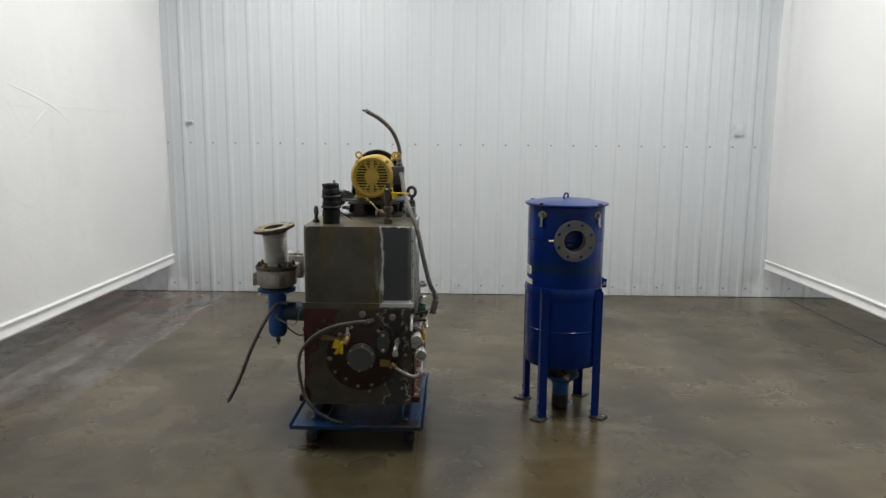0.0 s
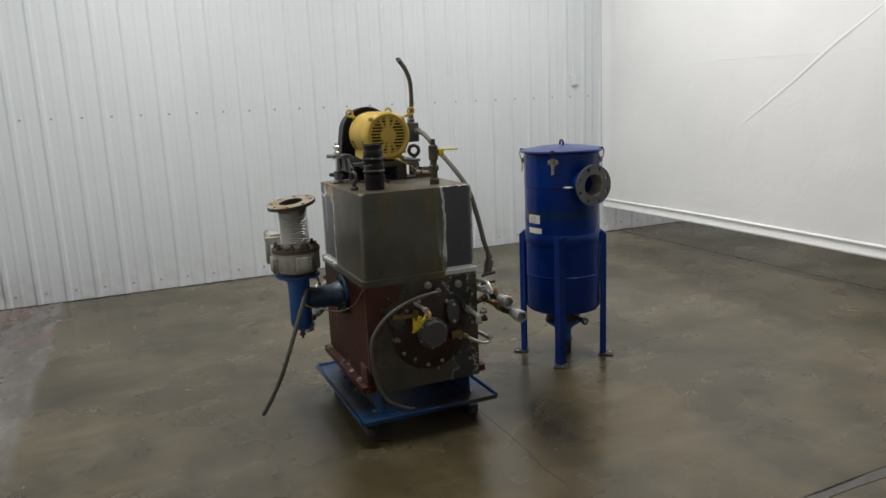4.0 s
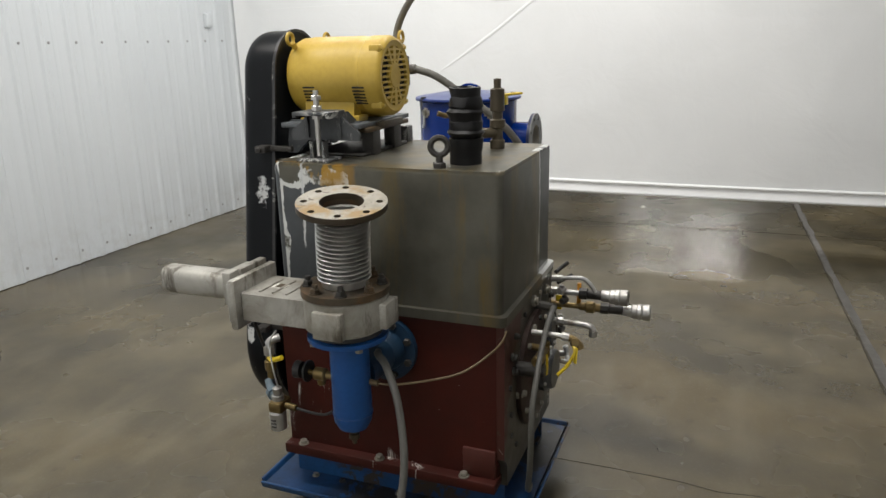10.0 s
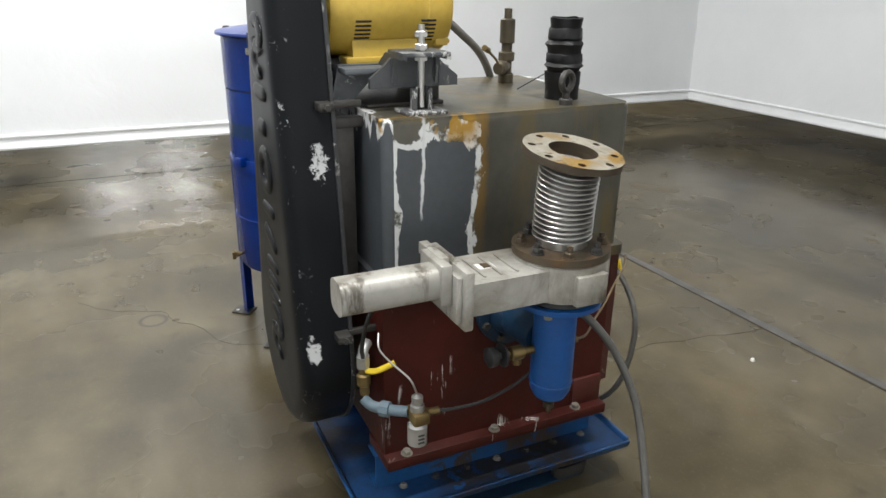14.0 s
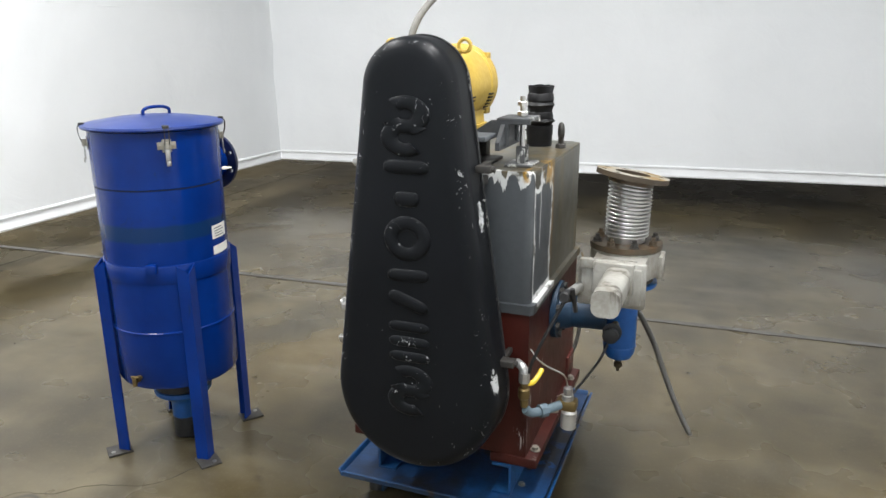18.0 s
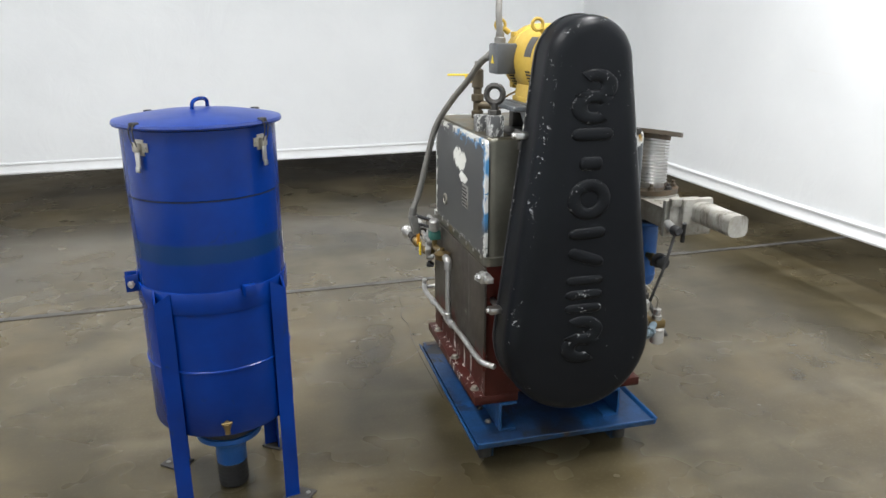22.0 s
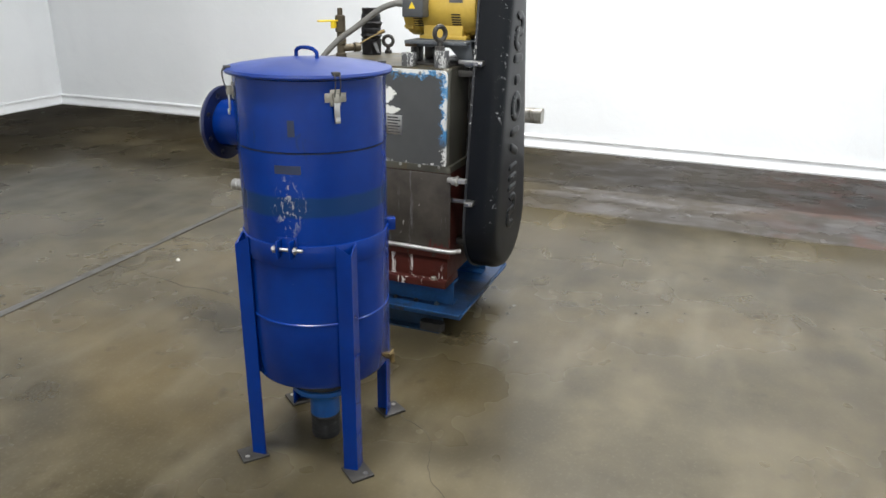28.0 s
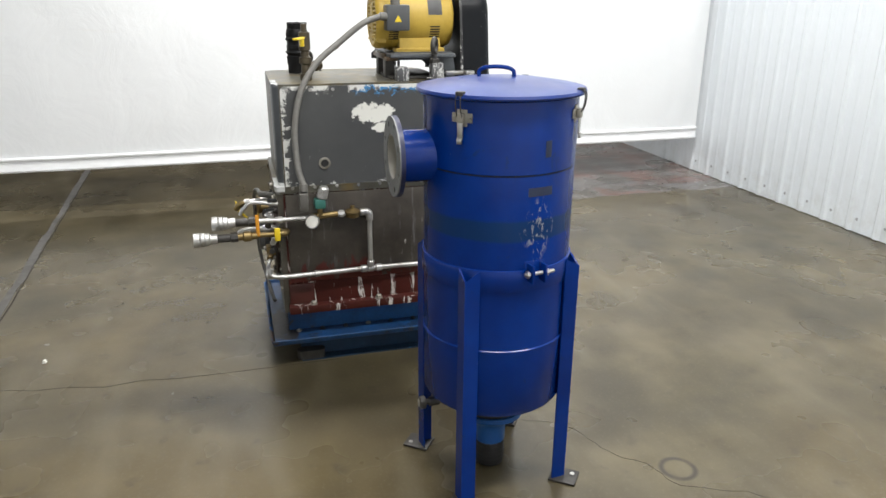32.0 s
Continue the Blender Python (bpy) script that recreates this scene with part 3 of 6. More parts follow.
M_ORANGE = plain("orange_handle", (0.65, 0.28, 0.02), 0.4, 0.0, 0.15, 30)
M_GREYBOX = plain("grey_enamel_box", (0.07, 0.074, 0.078), 0.4, 0.0, 0.2, 20)
M_GREY = worn_paint("grey_machine_paint", (0.1, 0.11, 0.12), (0.05, 0.055, 0.06), (0.55, 0.55, 0.53), 0.45, 0.6, 18, 0.5)
M_COVER = streaked_steel("oily_red_brown_cover", (0.034, 0.011, 0.008), (0.03, 0.022, 0.018), (0.12, 0.11, 0.1))
M_OLDBRASS = bare_metal("dull_old_brass", (0.105, 0.086, 0.056), (0.06, 0.05, 0.036), 0.45, 0.6)
M_COPPER = plain("dull_copper_line", (0.17, 0.125, 0.07), 0.45, 0.3, 0.3, 30)
M_FLANGE = plain("grey_primer_flange", (0.17, 0.175, 0.175), 0.45, 0.1, 0.35, 18)
M_INNER = plain("pale_pipe_lining", (0.4, 0.38, 0.33), 0.55, 0.0, 0.3, 12)
M_PAPER = plain("white_paper", (0.75, 0.74, 0.68), 0.6, 0.0, 0.1, 20)
M_PRINT = plain("dark_print", (0.07, 0.07, 0.07), 0.6)
M_GREEN = plain("green_enamel", (0.04, 0.16, 0.13), 0.4)
M_LATCH = bare_metal("dull_zinc_latch", (0.36, 0.34, 0.29), (0.2, 0.19, 0.16), 0.42, 0.6)
M_SKIDMARK = plain("rubbed_paint", (0.012, 0.02, 0.05), 0.5)
M_CEIL = plain("ceiling_deck", (0.2, 0.2, 0.2), 0.7, 0.0, 0.12, 2)
# tone of the added far walls, set for how bright the floor reflects them
M_UNSEEN_WALL = plain("plain_unseen_wall", (0.42, 0.41, 0.39), 0.7, 0.0, 0.2, 2)

# ---- mesh helpers ----

PLACE = {}


def bm_new():
    return bmesh.new()


def finish(name, bm, material, parent=None, label="", smooth=True, angle=35):
    """Link a bmesh, built in world metres, as one mesh object with its origin at the middle of its base."""
    bmesh.ops.recalc_face_normals(bm, faces=bm.faces)
    co = np.array([v.co for v in bm.verts])
    lo, hi = co.min(0), co.max(0)
    c = Vector(((lo[0] + hi[0]) / 2, (lo[1] + hi[1]) / 2, lo[2]))
    bmesh.ops.translate(bm, verts=bm.verts, vec=-c)
    if smooth:
        lim = radians(angle)
        for f in bm.faces:
            f.smooth = True
        for e in bm.edges:
            e.smooth = len(e.link_faces) == 2 and e.calc_face_angle(4) < lim
    me = bpy.data.meshes.new(name)
    bm.to_mesh(me)
    bm.free()
    me.materials.append(material)
    ob = new(name, me)
    PLACE[ob] = c
    if parent:
        ob.parent = parent
        ob.location = c - PLACE[parent]
    else:
        ob.location = c
    return tagged(ob, label)


def part(name, bm, material, parent, label="", **kw):
    return finish(name, bm, material, parent, label, **kw)


def thing(name, x, y, z, label, category, group="", kind=""):
    ob = new(name)
    ob.empty_display_size = 0.1
    ob.location = (x, y, z)
    PLACE[ob] = Vector((x, y, z))
    return tagged(ob, label, category, group, kind)


def box(bm, x0, x1, y0, y1, z0, z1, bevel=0.0, seg=2, turn=None):
    r = bmesh.ops.create_cube(bm, size=1)
    vs = r["verts"]
    c = Vector(((x0 + x1) / 2, (y0 + y1) / 2, (z0 + z1) / 2))
    bmesh.ops.scale(bm, verts=vs, vec=(x1 - x0, y1 - y0, z1 - z0))
    if bevel:
        es = list({e for v in vs for e in v.link_edges})
        r = bmesh.ops.bevel(bm, geom=es, offset=bevel, segments=seg, affect="EDGES", profile=0.5)
        vs = list({v for v in r["verts"]} | {v for v in vs if v.is_valid})
    if turn:
        bmesh.ops.transform(bm, matrix=turn, verts=vs)
    bmesh.ops.translate(bm, verts=vs, vec=c)
    return vs


def basis(d):
    d = Vector(d).normalized()
    up = Vector((0, 0, 1)) if abs(d.z) < 0.95 else Vector((1, 0, 0))
    u = d.cross(up).normalized()
    return d, u, d.cross(u).normalized()


def lathe(bm, origin, axis, profile, seg=32, closed=True):
    """Turn (radius, distance along axis) pairs round an axis; ends are capped."""
    o = Vector(origin)
    d, u, w = basis(axis)
    rings = []
    for r, h in profile:
        if r < 1e-6:
            rings.append([bm.verts.new(o + d * h)])
        else:
            rings.append([bm.verts.new(o + d * h + (u * math.cos(a) + w * math.sin(a)) * r) for a in (2 * math.pi * i / seg for i in range(seg))])
    for a, b in zip(rings, rings[1:]):
        for i in range(seg):
            j = (i + 1) % seg
            if len(a) == 1 and len(b) == 1:
                continue
            if len(a) == 1:
                bm.faces.new((a[0], b[i], b[j]))
            elif len(b) == 1:
                bm.faces.new((a[i], b[0], a[j]))
            else:
                bm.faces.new((a[i], b[i], b[j], a[j]))
    if closed:
        for ring in (rings[0], rings[-1]):
            if len(ring) > 1:
                bm.faces.new(ring)
    return rings


def rod(bm, p0, p1, r, r1=None, seg=16, bevel=0.0):
    d = Vector(p1) - Vector(p0)
    h = d.length
    r1 = r if r1 is None else r1
    b = min(bevel, h / 3, r / 2)
    prof = [(r - b, 0), (r, b), (r1, h - b), (r1 - b, h)] if b else [(r, 0), (r1, h)]
    lathe(bm, p0, d, prof, seg)


def smooth_line(points, steps=8):
    p = [Vector(q) for q in points]
    p = [p[0] * 2 - p[1], *p, p[-1] * 2 - p[-2]]
    out = []
    for i in range(1, len(p) - 2):
        a, b, c, d = p[i - 1:i + 3]
        for k in range(steps):
            t = k / steps
            out.append(0.5 * (2 * b + (c - a) * t + (2 * a - 5 * b + 4 * c - d) * t * t + (3 * b - a - 3 * c + d) * t ** 3))
    return [*out, p[-2]]


def sweep(bm, points, r, seg=12, steps=8, curved=True, radii=None):
    line = smooth_line(points, steps) if curved else [Vector(q) for q in points]
    rings, u = [], None
    for i, q in enumerate(line):
        d = (line[min(i + 1, len(line) - 1)] - line[max(i - 1, 0)]).normalized()
        u = basis(d)[1] if u is None else (u - d * u.dot(d)).normalized()
        w = d.cross(u)
        rr = radii(i / (len(line) - 1)) if radii else r
        rings.append([bm.verts.new(q + (u * math.cos(a) + w * math.sin(a)) * rr) for a in (2 * math.pi * k / seg for k in range(seg))])
    for a, b in zip(rings, rings[1:]):
        for k in range(seg):
            j = (k + 1) % seg
            bm.faces.new((a[k], a[j], b[j], b[k]))
    bm.faces.new(rings[0])
    bm.faces.new(rings[-1])


def torus(bm, center, axis, r, t, seg=24, sub=8, arc=(0, 2 * math.pi)):
    c = Vector(center)
    d, u, w = basis(axis)
    full = arc[1] - arc[0] > 6.28
    n = seg if full else seg + 1
    rings = []
    for i in range(n):
        a = arc[0] + (arc[1] - arc[0]) * i / seg
        m = u * math.cos(a) + w * math.sin(a)
        rings.append([bm.verts.new(c + m * (r + t * math.cos(b)) + d * t * math.sin(b)) for b in (2 * math.pi * k / sub for k in range(sub))])
    for i in range(n if full else n - 1):
        a, b = rings[i], rings[(i + 1) % n]
        for k in range(sub):
            j = (k + 1) % sub
            bm.faces.new((a[k], a[j], b[j], b[k]))
    if not full:
        bm.faces.new(rings[0])
        bm.faces.new(rings[-1])


def hexnut(bm, p, axis, r, h):
    lathe(bm, p, axis, [(r, 0), (r, h * 0.85), (r * 0.86, h)], 6)


def ring_plate(bm, center, axis, r_out, r_in, h, holes=0, hole_r=0.0, hole_at=0.0, seg=48):
    """Flat ring with round bolt holes that go through it."""
    c = Vector(center)
    d, u, w = basis(axis)
    if not holes:
        lathe(bm, c, axis, [(r_in, 0), (r_out, 0), (r_out, h), (r_in, h), (r_in, 0)], seg, closed=False)
        bmesh.ops.remove_doubles(bm, verts=bm.verts, dist=1e-5)
        return
    per, k = 10, 8
    faces = {}
    for lev in (0, h):
        for i in range(holes):
            a0, a1 = 2 * math.pi * i / holes, 2 * math.pi * (i + 1) / holes
            am = (a0 + a1) / 2
            def at(r, a):
                return c + d * lev + (u * math.cos(a) + w * math.sin(a)) * r
            outer = [at(r_out, a0 + (a1 - a0) * j / per) for j in range(per + 1)]
            inner = [at(r_in, a1 - (a1 - a0) * j / per) for j in range(per + 1)]
            hc = at(hole_at, am)
            m, tng = (u * math.cos(am) + w * math.sin(am)), (-u * math.sin(am) + w * math.cos(am))
            hole = [hc + (m * math.cos(b) + tng * math.sin(b)) * hole_r for b in (2 * math.pi * j / k for j in range(k))]
            vo = [bm.verts.new(p) for p in outer + inner]
            vh = [bm.verts.new(p) for p in hole]
            faces[lev, i] = (vo, vh)
            # split the sector in two halves round the hole
            mid_o, mid_i = per // 2, per + 1 + per // 2
            # first half: angles below am (hole points with sin<0)
            lower = [vh[0], vh[7], vh[6], vh[5], vh[4]]
            upper = [vh[4], vh[3], vh[2], vh[1], vh[0]]
            bm.faces.new(vo[0:mid_o + 1] + lower + vo[mid_i:])
            bm.faces.new(vo[mid_o:per + 1] + vo[per + 1:mid_i + 1] + upper)
    for i in range(holes):
        (b, bh), (t, th) = faces[0, i], faces[h, i]
        for lst0, lst1 in ((b[:per + 1], t[:per + 1]), (b[per + 1:], t[per + 1:])):
            for j in range(per):
                bm.faces.new((lst0[j], lst0[j + 1], lst1[j + 1], lst1[j]))
        for j in range(k):
            bm.faces.new((bh[j], bh[(j + 1) % k], th[(j + 1) % k], th[j]))
    bmesh.ops.remove_doubles(bm, verts=bm.verts, dist=1e-5)


def prism(bm, outline, axis, a, b):
    """Extrude a closed outline (pairs in the two other axes) from a to b along axis 0, 1 or 2."""
    def at(p, q):
        v = [p[0], p[1]]
        v.insert(axis, q)
        return bm.verts.new(v)
    lo, hi = [at(p, a) for p in outline], [at(p, b) for p in outline]
    n = len(outline)
    for i in range(n):
        j = (i + 1) % n
        bm.faces.new((lo[i], lo[j], hi[j], hi[i]))
    bm.faces.new(lo)
    bm.faces.new(hi)
    return lo + hi


def rounded(x0, x1, y0, y1, r, n=5):
    pts = []
    for cx, cy, a0 in ((x1 - r, y0 + r, -90), (x1 - r, y1 - r, 0), (x0 + r, y1 - r, 90), (x0 + r, y0 + r, 180)):
        for i in range(n + 1):
            a = radians(a0 + 90 * i / n)
            pts.append((cx + r * math.cos(a), cy + r * math.sin(a)))
    return pts


def bevel_all(bm, offset, seg=2, angle=40):
    es = [e for e in bm.edges if len(e.link_faces) == 2 and e.calc_face_angle(0) > radians(angle)]
    bmesh.ops.bevel(bm, geom=es, offset=offset, segments=seg, affect="EDGES", profile=0.5)

# ---- setting ----

X_LEFT, X_RIGHT, Y_BACK = -2.3, 4.55, 4.30
HEM = 0.345

bm = bm_new()
box(bm, -11, 23, -11, 6.0, -0.15, 0.0)
floor = finish("floor", bm, M_FLOOR, None, "brown mottled polished concrete floor with oil stains", smooth=False)
tagged(floor, category="floor", kind="structure")


def strip(name, points, width, material, label, jag=0.0, z=0.003, seed=1):
    rnd = random.Random(seed)
    bm = bm_new()
    left, right = [], []
    for i, (x, y) in enumerate(points):
        a = Vector(points[max(i - 1, 0)])
        b = Vector(points[min(i + 1, len(points) - 1)])
        d = (b - a).normalized()
        nrm = Vector((-d.y, d.x))
        w = width * (0.5 + 0.5 * rnd.random() if jag else 1.0) / 2
        o = nrm * (rnd.random() - 0.5) * jag
        p = Vector((x, y)) + o
        left.append(p + nrm * w)
        right.append(p - nrm * w)
    lo = [[bm.verts.new((q.x, q.y, zz)) for q in left + right[::-1]] for zz in (-0.004, z)]
    n = len(lo[0])
    half = len(left)
    for k in range(half - 1):
        bm.faces.new((lo[1][k], lo[1][k + 1], lo[1][n - 2 - k], lo[1][n - 1 - k]))
    for k in range(n):
        j = (k + 1) % n
        bm.faces.new((lo[0][k], lo[0][j], lo[1][j], lo[1][k]))
    ob = finish(name, bm, material, floor, label, smooth=False)
    return ob


def between(a, b, n):
    return [(a[0] + (b[0] - a[0]) * i / n, a[1] + (b[1] - a[1]) * i / n) for i in range(n + 1)]


strip("expansion_joint", between((-9, -1.725), (9, -1.113), 90), 0.062, M_JOINT, "dark grey filled joint across the slab", 0.012, 0.0025, 3)
strip("joint_edge", between((-9, -1.694), (9, -1.082), 90), 0.01, M_CRACK, "dark open edge of the joint", 0.006, 0.0032, 9)
strip("saw_cut", between((4.87, -8), (4.8, 4.28), 40), 0.008, M_CRACK, "thin saw cut in the slab", 0.004, 0.0025, 4)
strip("crack", [(0.72, 0.3), (0.72, -0.2), (0.715, -0.45), (0.70, -0.6), (0.72, -0.75), (0.69, -0.9), (0.68, -1.05), (0.64, -1.15), (0.62, -1.36)], 0.0035, M_CRACK, "hairline crack in the slab", 0.02, 0.0012, 5)
strip("crack", [(p.x, p.y) for p in smooth_line([(1.45, 0.95, 0), (1.55, 1.12, 0), (1.75, 1.2, 0), (1.86, 1.3, 0), (2.0, 1.36, 0), (2.12, 1.6, 0), (2.3, 1.75, 0)], 6)],
      0.002, M_CRACK, "hairline crack in the slab", 0.016, 0.001, 6)


def wall_back():
    bm = bm_new()
    box(bm, -11, 23, Y_BACK + 0.02, Y_BACK + 0.2, 0, 4.7)
    wall = finish("wall_back", bm, M_WALL, None, "white ribbed metal panel wall, patchy grey near the floor", smooth=False)
    tagged(wall, category="wall", kind="structure")
    pitch, n_rib = 0.256, 4
    bm = bm_new()
    prof = []
    for k in range(n_rib):
        x = k * pitch
        prof += [(x - 0.036, 0.0), (x - 0.014, -0.014), (x + 0.014, -0.014), (x + 0.036, 0.0), (x + pitch * 0.38, 0.0), (x + pitch * 0.42, -0.003), (x + pitch * 0.5, -0.003), (x + pitch * 0.54, 0.0)]
    prof.append((n_rib * pitch - 0.0345, 0.0))
    x_first = 1.207 - 12 * pitch
    front = [(x, y) for x, y in prof]
    outline = front + [(front[-1][0], 0.018), (front[0][0], 0.018)]
    prism(bm, outline, 2, 0.0, 4.6)
    me_src = None
    for i in range(9):
        x0 = x_first - 4 * pitch + i * n_rib * pitch
        if me_src is None:
            ob = finish("panel", bm, M_WALL, wall, smooth=False)
            me_src = ob.data
            base = ob.location.copy()
            start = PLACE[ob].copy()
        else:
            ob = new("panel", me_src)
            ob.parent = wall
        ob.location = base + Vector((x0, Y_BACK, 0.006))
    # fixing screws, in two rows
    bm = bm_new()
    lathe(bm, (0, 0, 0), (0, -1, 0), [(0.012, 0), (0.012, 0.002), (0.007, 0.002), (0.007, 0.007), (0, 0.008)], 8)
    src = None
    for i in range(34):
        for z in (1.715, 0.09):
            if src is None:
                ob = finish("screw", bm, M_SCREW, wall, "small grey sheet-metal screw")
                src = ob.data
            else:
                ob = new("screw", src)
                ob.parent = wall
            ob.location = Vector((x_first + 0.065 + (i - 2) * pitch, Y_BACK - 0.004, z)) - PLACE[wall]
    return wall


def curtain(name, a, b, z0, z1, seed, label, sag=0.025):
    """A hung vinyl sheet from a to b (plan), with shallow folds, and a weighted hem."""
    rnd = random.Random(seed)
    a, b = Vector((*a, 0)), Vector((*b, 0))
    d = (b - a)
    length = d.length
    d.normalize()
    nrm = Vector((-d.y, d.x, 0))
    nx, nz = int(length / 0.09), 40
    ph = [rnd.uniform(0, 6.28) for _ in range(6)]

    def off(s, z):
        h = (z - z0) / (z1 - z0)
        v = sag * (math.sin(s * 1.1 + ph[0]) * 0.6 + math.sin(s * 2.7 + ph[1] + 0.6 * h) * 0.3)
        v += 0.016 * noise.noise(Vector((s * 1.7 + seed * 9, z * 0.9, seed)))
        v += 0.007 * noise.noise(Vector((s * 5 + seed * 3, z * 3.3, seed * 2)))
        near = min(s, length - s)
        v += 0.03 * math.exp(-near * 5) * math.sin(near * 24 + z * 0.6)
        return v * (0.25 + 0.75 * min(1.0, (z - z0) * 1.6))

    FOLDS[name] = (a, d, nrm, off)
    bm = bm_new()
    grids = []
    for side in (0.0, 0.004):
        g = []
        for j in range(nz + 1):
            z = z0 + (z1 - z0) * j / nz
            g.append([bm.verts.new(a + d * (length * i / nx) + nrm * (off(length * i / nx, z) + side) + Vector((0, 0, z))) for i in range(nx + 1)])
        grids.append(g)
    for g in grids:
        for j in range(nz):
            for i in range(nx):
                bm.faces.new((g[j][i], g[j][i + 1], g[j + 1][i + 1], g[j + 1][i]))
    for i in range(nx):
        for j in (0, nz):
            bm.faces.new((grids[0][j][i], grids[0][j][i + 1], grids[1][j][i + 1], grids[1][j][i]))
    for j in range(nz):
        for i in (0, nx):
            bm.faces.new((grids[0][j][i], grids[0][j + 1][i], grids[1][j + 1][i], grids[1][j][i]))
    sheet = finish(name, bm, M_CURTAIN, None, label)
    tagged(sheet, category="curtain", kind="structure")
    # hem: a flat doubled band with a ridge on top and a rod along the bottom
    prof = [(-0.012, 0.0), (-0.02, 0.01), (-0.02, 0.022), (-0.012, 0.03), (-0.011, 0.088), (-0.022, 0.094), (-0.024, 0.106), (-0.014, 0.116), (-0.002, 0.118), (0.012, 0.118), (0.016, 0.0)]
    bm = bm_new()
    n = max(8, int(length / 0.18))
    rings = []
    for i in range(n + 1):
        s = length * i / n
        w = 0.006 * noise.noise(Vector((s * 2.1, seed * 4, 0)))
        rings.append([bm.verts.new(a + d * s + nrm * (side_of[name] * p + off(s, z0) + w) + Vector((0, 0, z0 - 0.006 + q + 0.004 * math.sin(s * 1.3 + ph[2])))) for p, q in prof])
    for r0, r1 in zip(rings, rings[1:]):
        for k in range(len(prof)):
            j = (k + 1) % len(prof)
            bm.faces.new((r0[k], r0[j], r1[j], r1[k]))
    bm.faces.new(rings[0])
    bm.faces.new(rings[-1])
    part("hem", bm, M_HEM, sheet, "white weighted hem of the curtain", angle=50)
    return sheet


FOLDS = {}
side_of = {"curtain_left": 1, "curtain_right": -1, "curtain_front": -1}
wall_back()
left_sheet = curtain("curtain_left", (X_LEFT, -4.98), (X_LEFT, Y_BACK - 0.06), HEM, 4.55, 2, "white vinyl curtain hung as a side wall, hem above the floor")
right_sheet = curtain("curtain_right", (X_RIGHT, -4.5), (X_RIGHT, Y_BACK - 0.06), HEM, 4.55, 5, "white vinyl curtain hung as a side wall, hem above the floor")
curtain("curtain_front", (X_LEFT - 0.1, -4.92), (X_RIGHT + 0.1, -4.42), HEM, 4.55, 8, "white vinyl curtain hung across the room, faintly stained")



def on_curtain(name, s_along, z, gap):
    """A point just in front of the folded sheet, on the side of the bay."""
    a, d, nrm, off = FOLDS[name]
    return a + d * s_along + nrm * (off(s_along, z) + gap) + Vector((0, 0, z))


for z in (2.02, 3.4):
    for nm, ob_sheet, gap in (("curtain_left", left_sheet, -0.0005), ("curtain_right", right_sheet, 0.0045)):
        bm = bm_new()
        sweep(bm, [on_curtain(nm, 0.1 + i * 0.18, z + 0.01 * math.sin(i * 0.35), gap) for i in range(48)], 0.0018, 6, 1, curved=False)
        part("seam", bm, M_HEM, ob_sheet, "welded horizontal seam of the vinyl")

# creases in the side curtains
def crease(sheet, name, pts, gap, r, label):
    bm = bm_new()
    line = [on_curtain(name, q.x, q.y, gap) for q in smooth_line([(u, v, 0) for u, v in pts], 8)]
    last = len(line) - 1
    sweep(bm, line, r, 8, 1, curved=False, radii=lambda t: r * (0.25 + 0.75 * math.sin(math.pi * t)))
    bm.verts.ensure_lookup_table()
    for k, v in enumerate(bm.verts):
        c = line[min(k // 8, last)]
        v.co.x = c.x + (v.co.x - c.x) * 0.22
    part("crease", bm, M_CURTAIN, sheet, label)


crease(right_sheet, "curtain_right", ((6.7, 1.3), (6.1, 1.68), (5.52, 2.09), (4.9, 2.5)), 0.0045, 0.016, "raised diagonal crease in the vinyl")
for pts in (((6.3, 2.17), (6.6, 2.11), (6.88, 2.04), (7.18, 1.91)), ((6.88, 2.04), (6.72, 1.95), (6.55, 1.83))):
    crease(left_sheet, "curtain_left", pts, -0.0005, 0.012, "raised crease in the vinyl")

# unseen walls and roof added round the curtained bay to shape light and floor reflections
for nm, (x0, x1, y0, y1) in (("unseen_wall_left", (-11, -10.8, -11, 4.3)), ("unseen_wall_right", (22.8, 23.0, -11, 4.3)), ("unseen_wall_front", (-10.8, 22.8, -11, -10.8))):
    bm = bm_new()
    box(bm, x0, x1, y0, y1, 0, 4.7)
    tagged(finish(nm, bm, M_WALL if "right" in nm else M_UNSEEN_WALL, None, "unseen plain wall added behind the curtains", smooth=False), category="wall", kind="structure")
bm = bm_new()
box(bm, -11, 23, -11, 4.5, 4.7, 4.8)
tagged(finish("ceiling", bm, M_CEIL, None, "unseen dark ceiling added over the bay", smooth=False), category="ceiling", kind="structure")


def ceiling_light(x, y):
    t = thing("ceiling_light", x, y, LAMP_Z, "long white fluorescent ceiling fixture, lit", "light", "ceiling lights", )
    bm = bm_new()
    box(bm, x - 0.18, x + 0.18, y - 0.75, y + 0.75, LAMP_Z + 0.03, LAMP_Z + 0.15, 0.01)
    part("housing", bm, M_CEIL, t)
    data = bpy.data.lights.new("ceiling_lamp", "AREA")
    data.shape, data.size, data.size_y = "RECTANGLE", 0.3, 1.4
    data.energy = LAMP_POWER
    data.color = (1.0, 0.98, 0.95)
    lamp = new("tube", data)
    lamp.parent = t
    lamp.location = (0, 0, 0.02)


for lx, ly in LAMP_ROWS:
    ceiling_light(lx, ly)


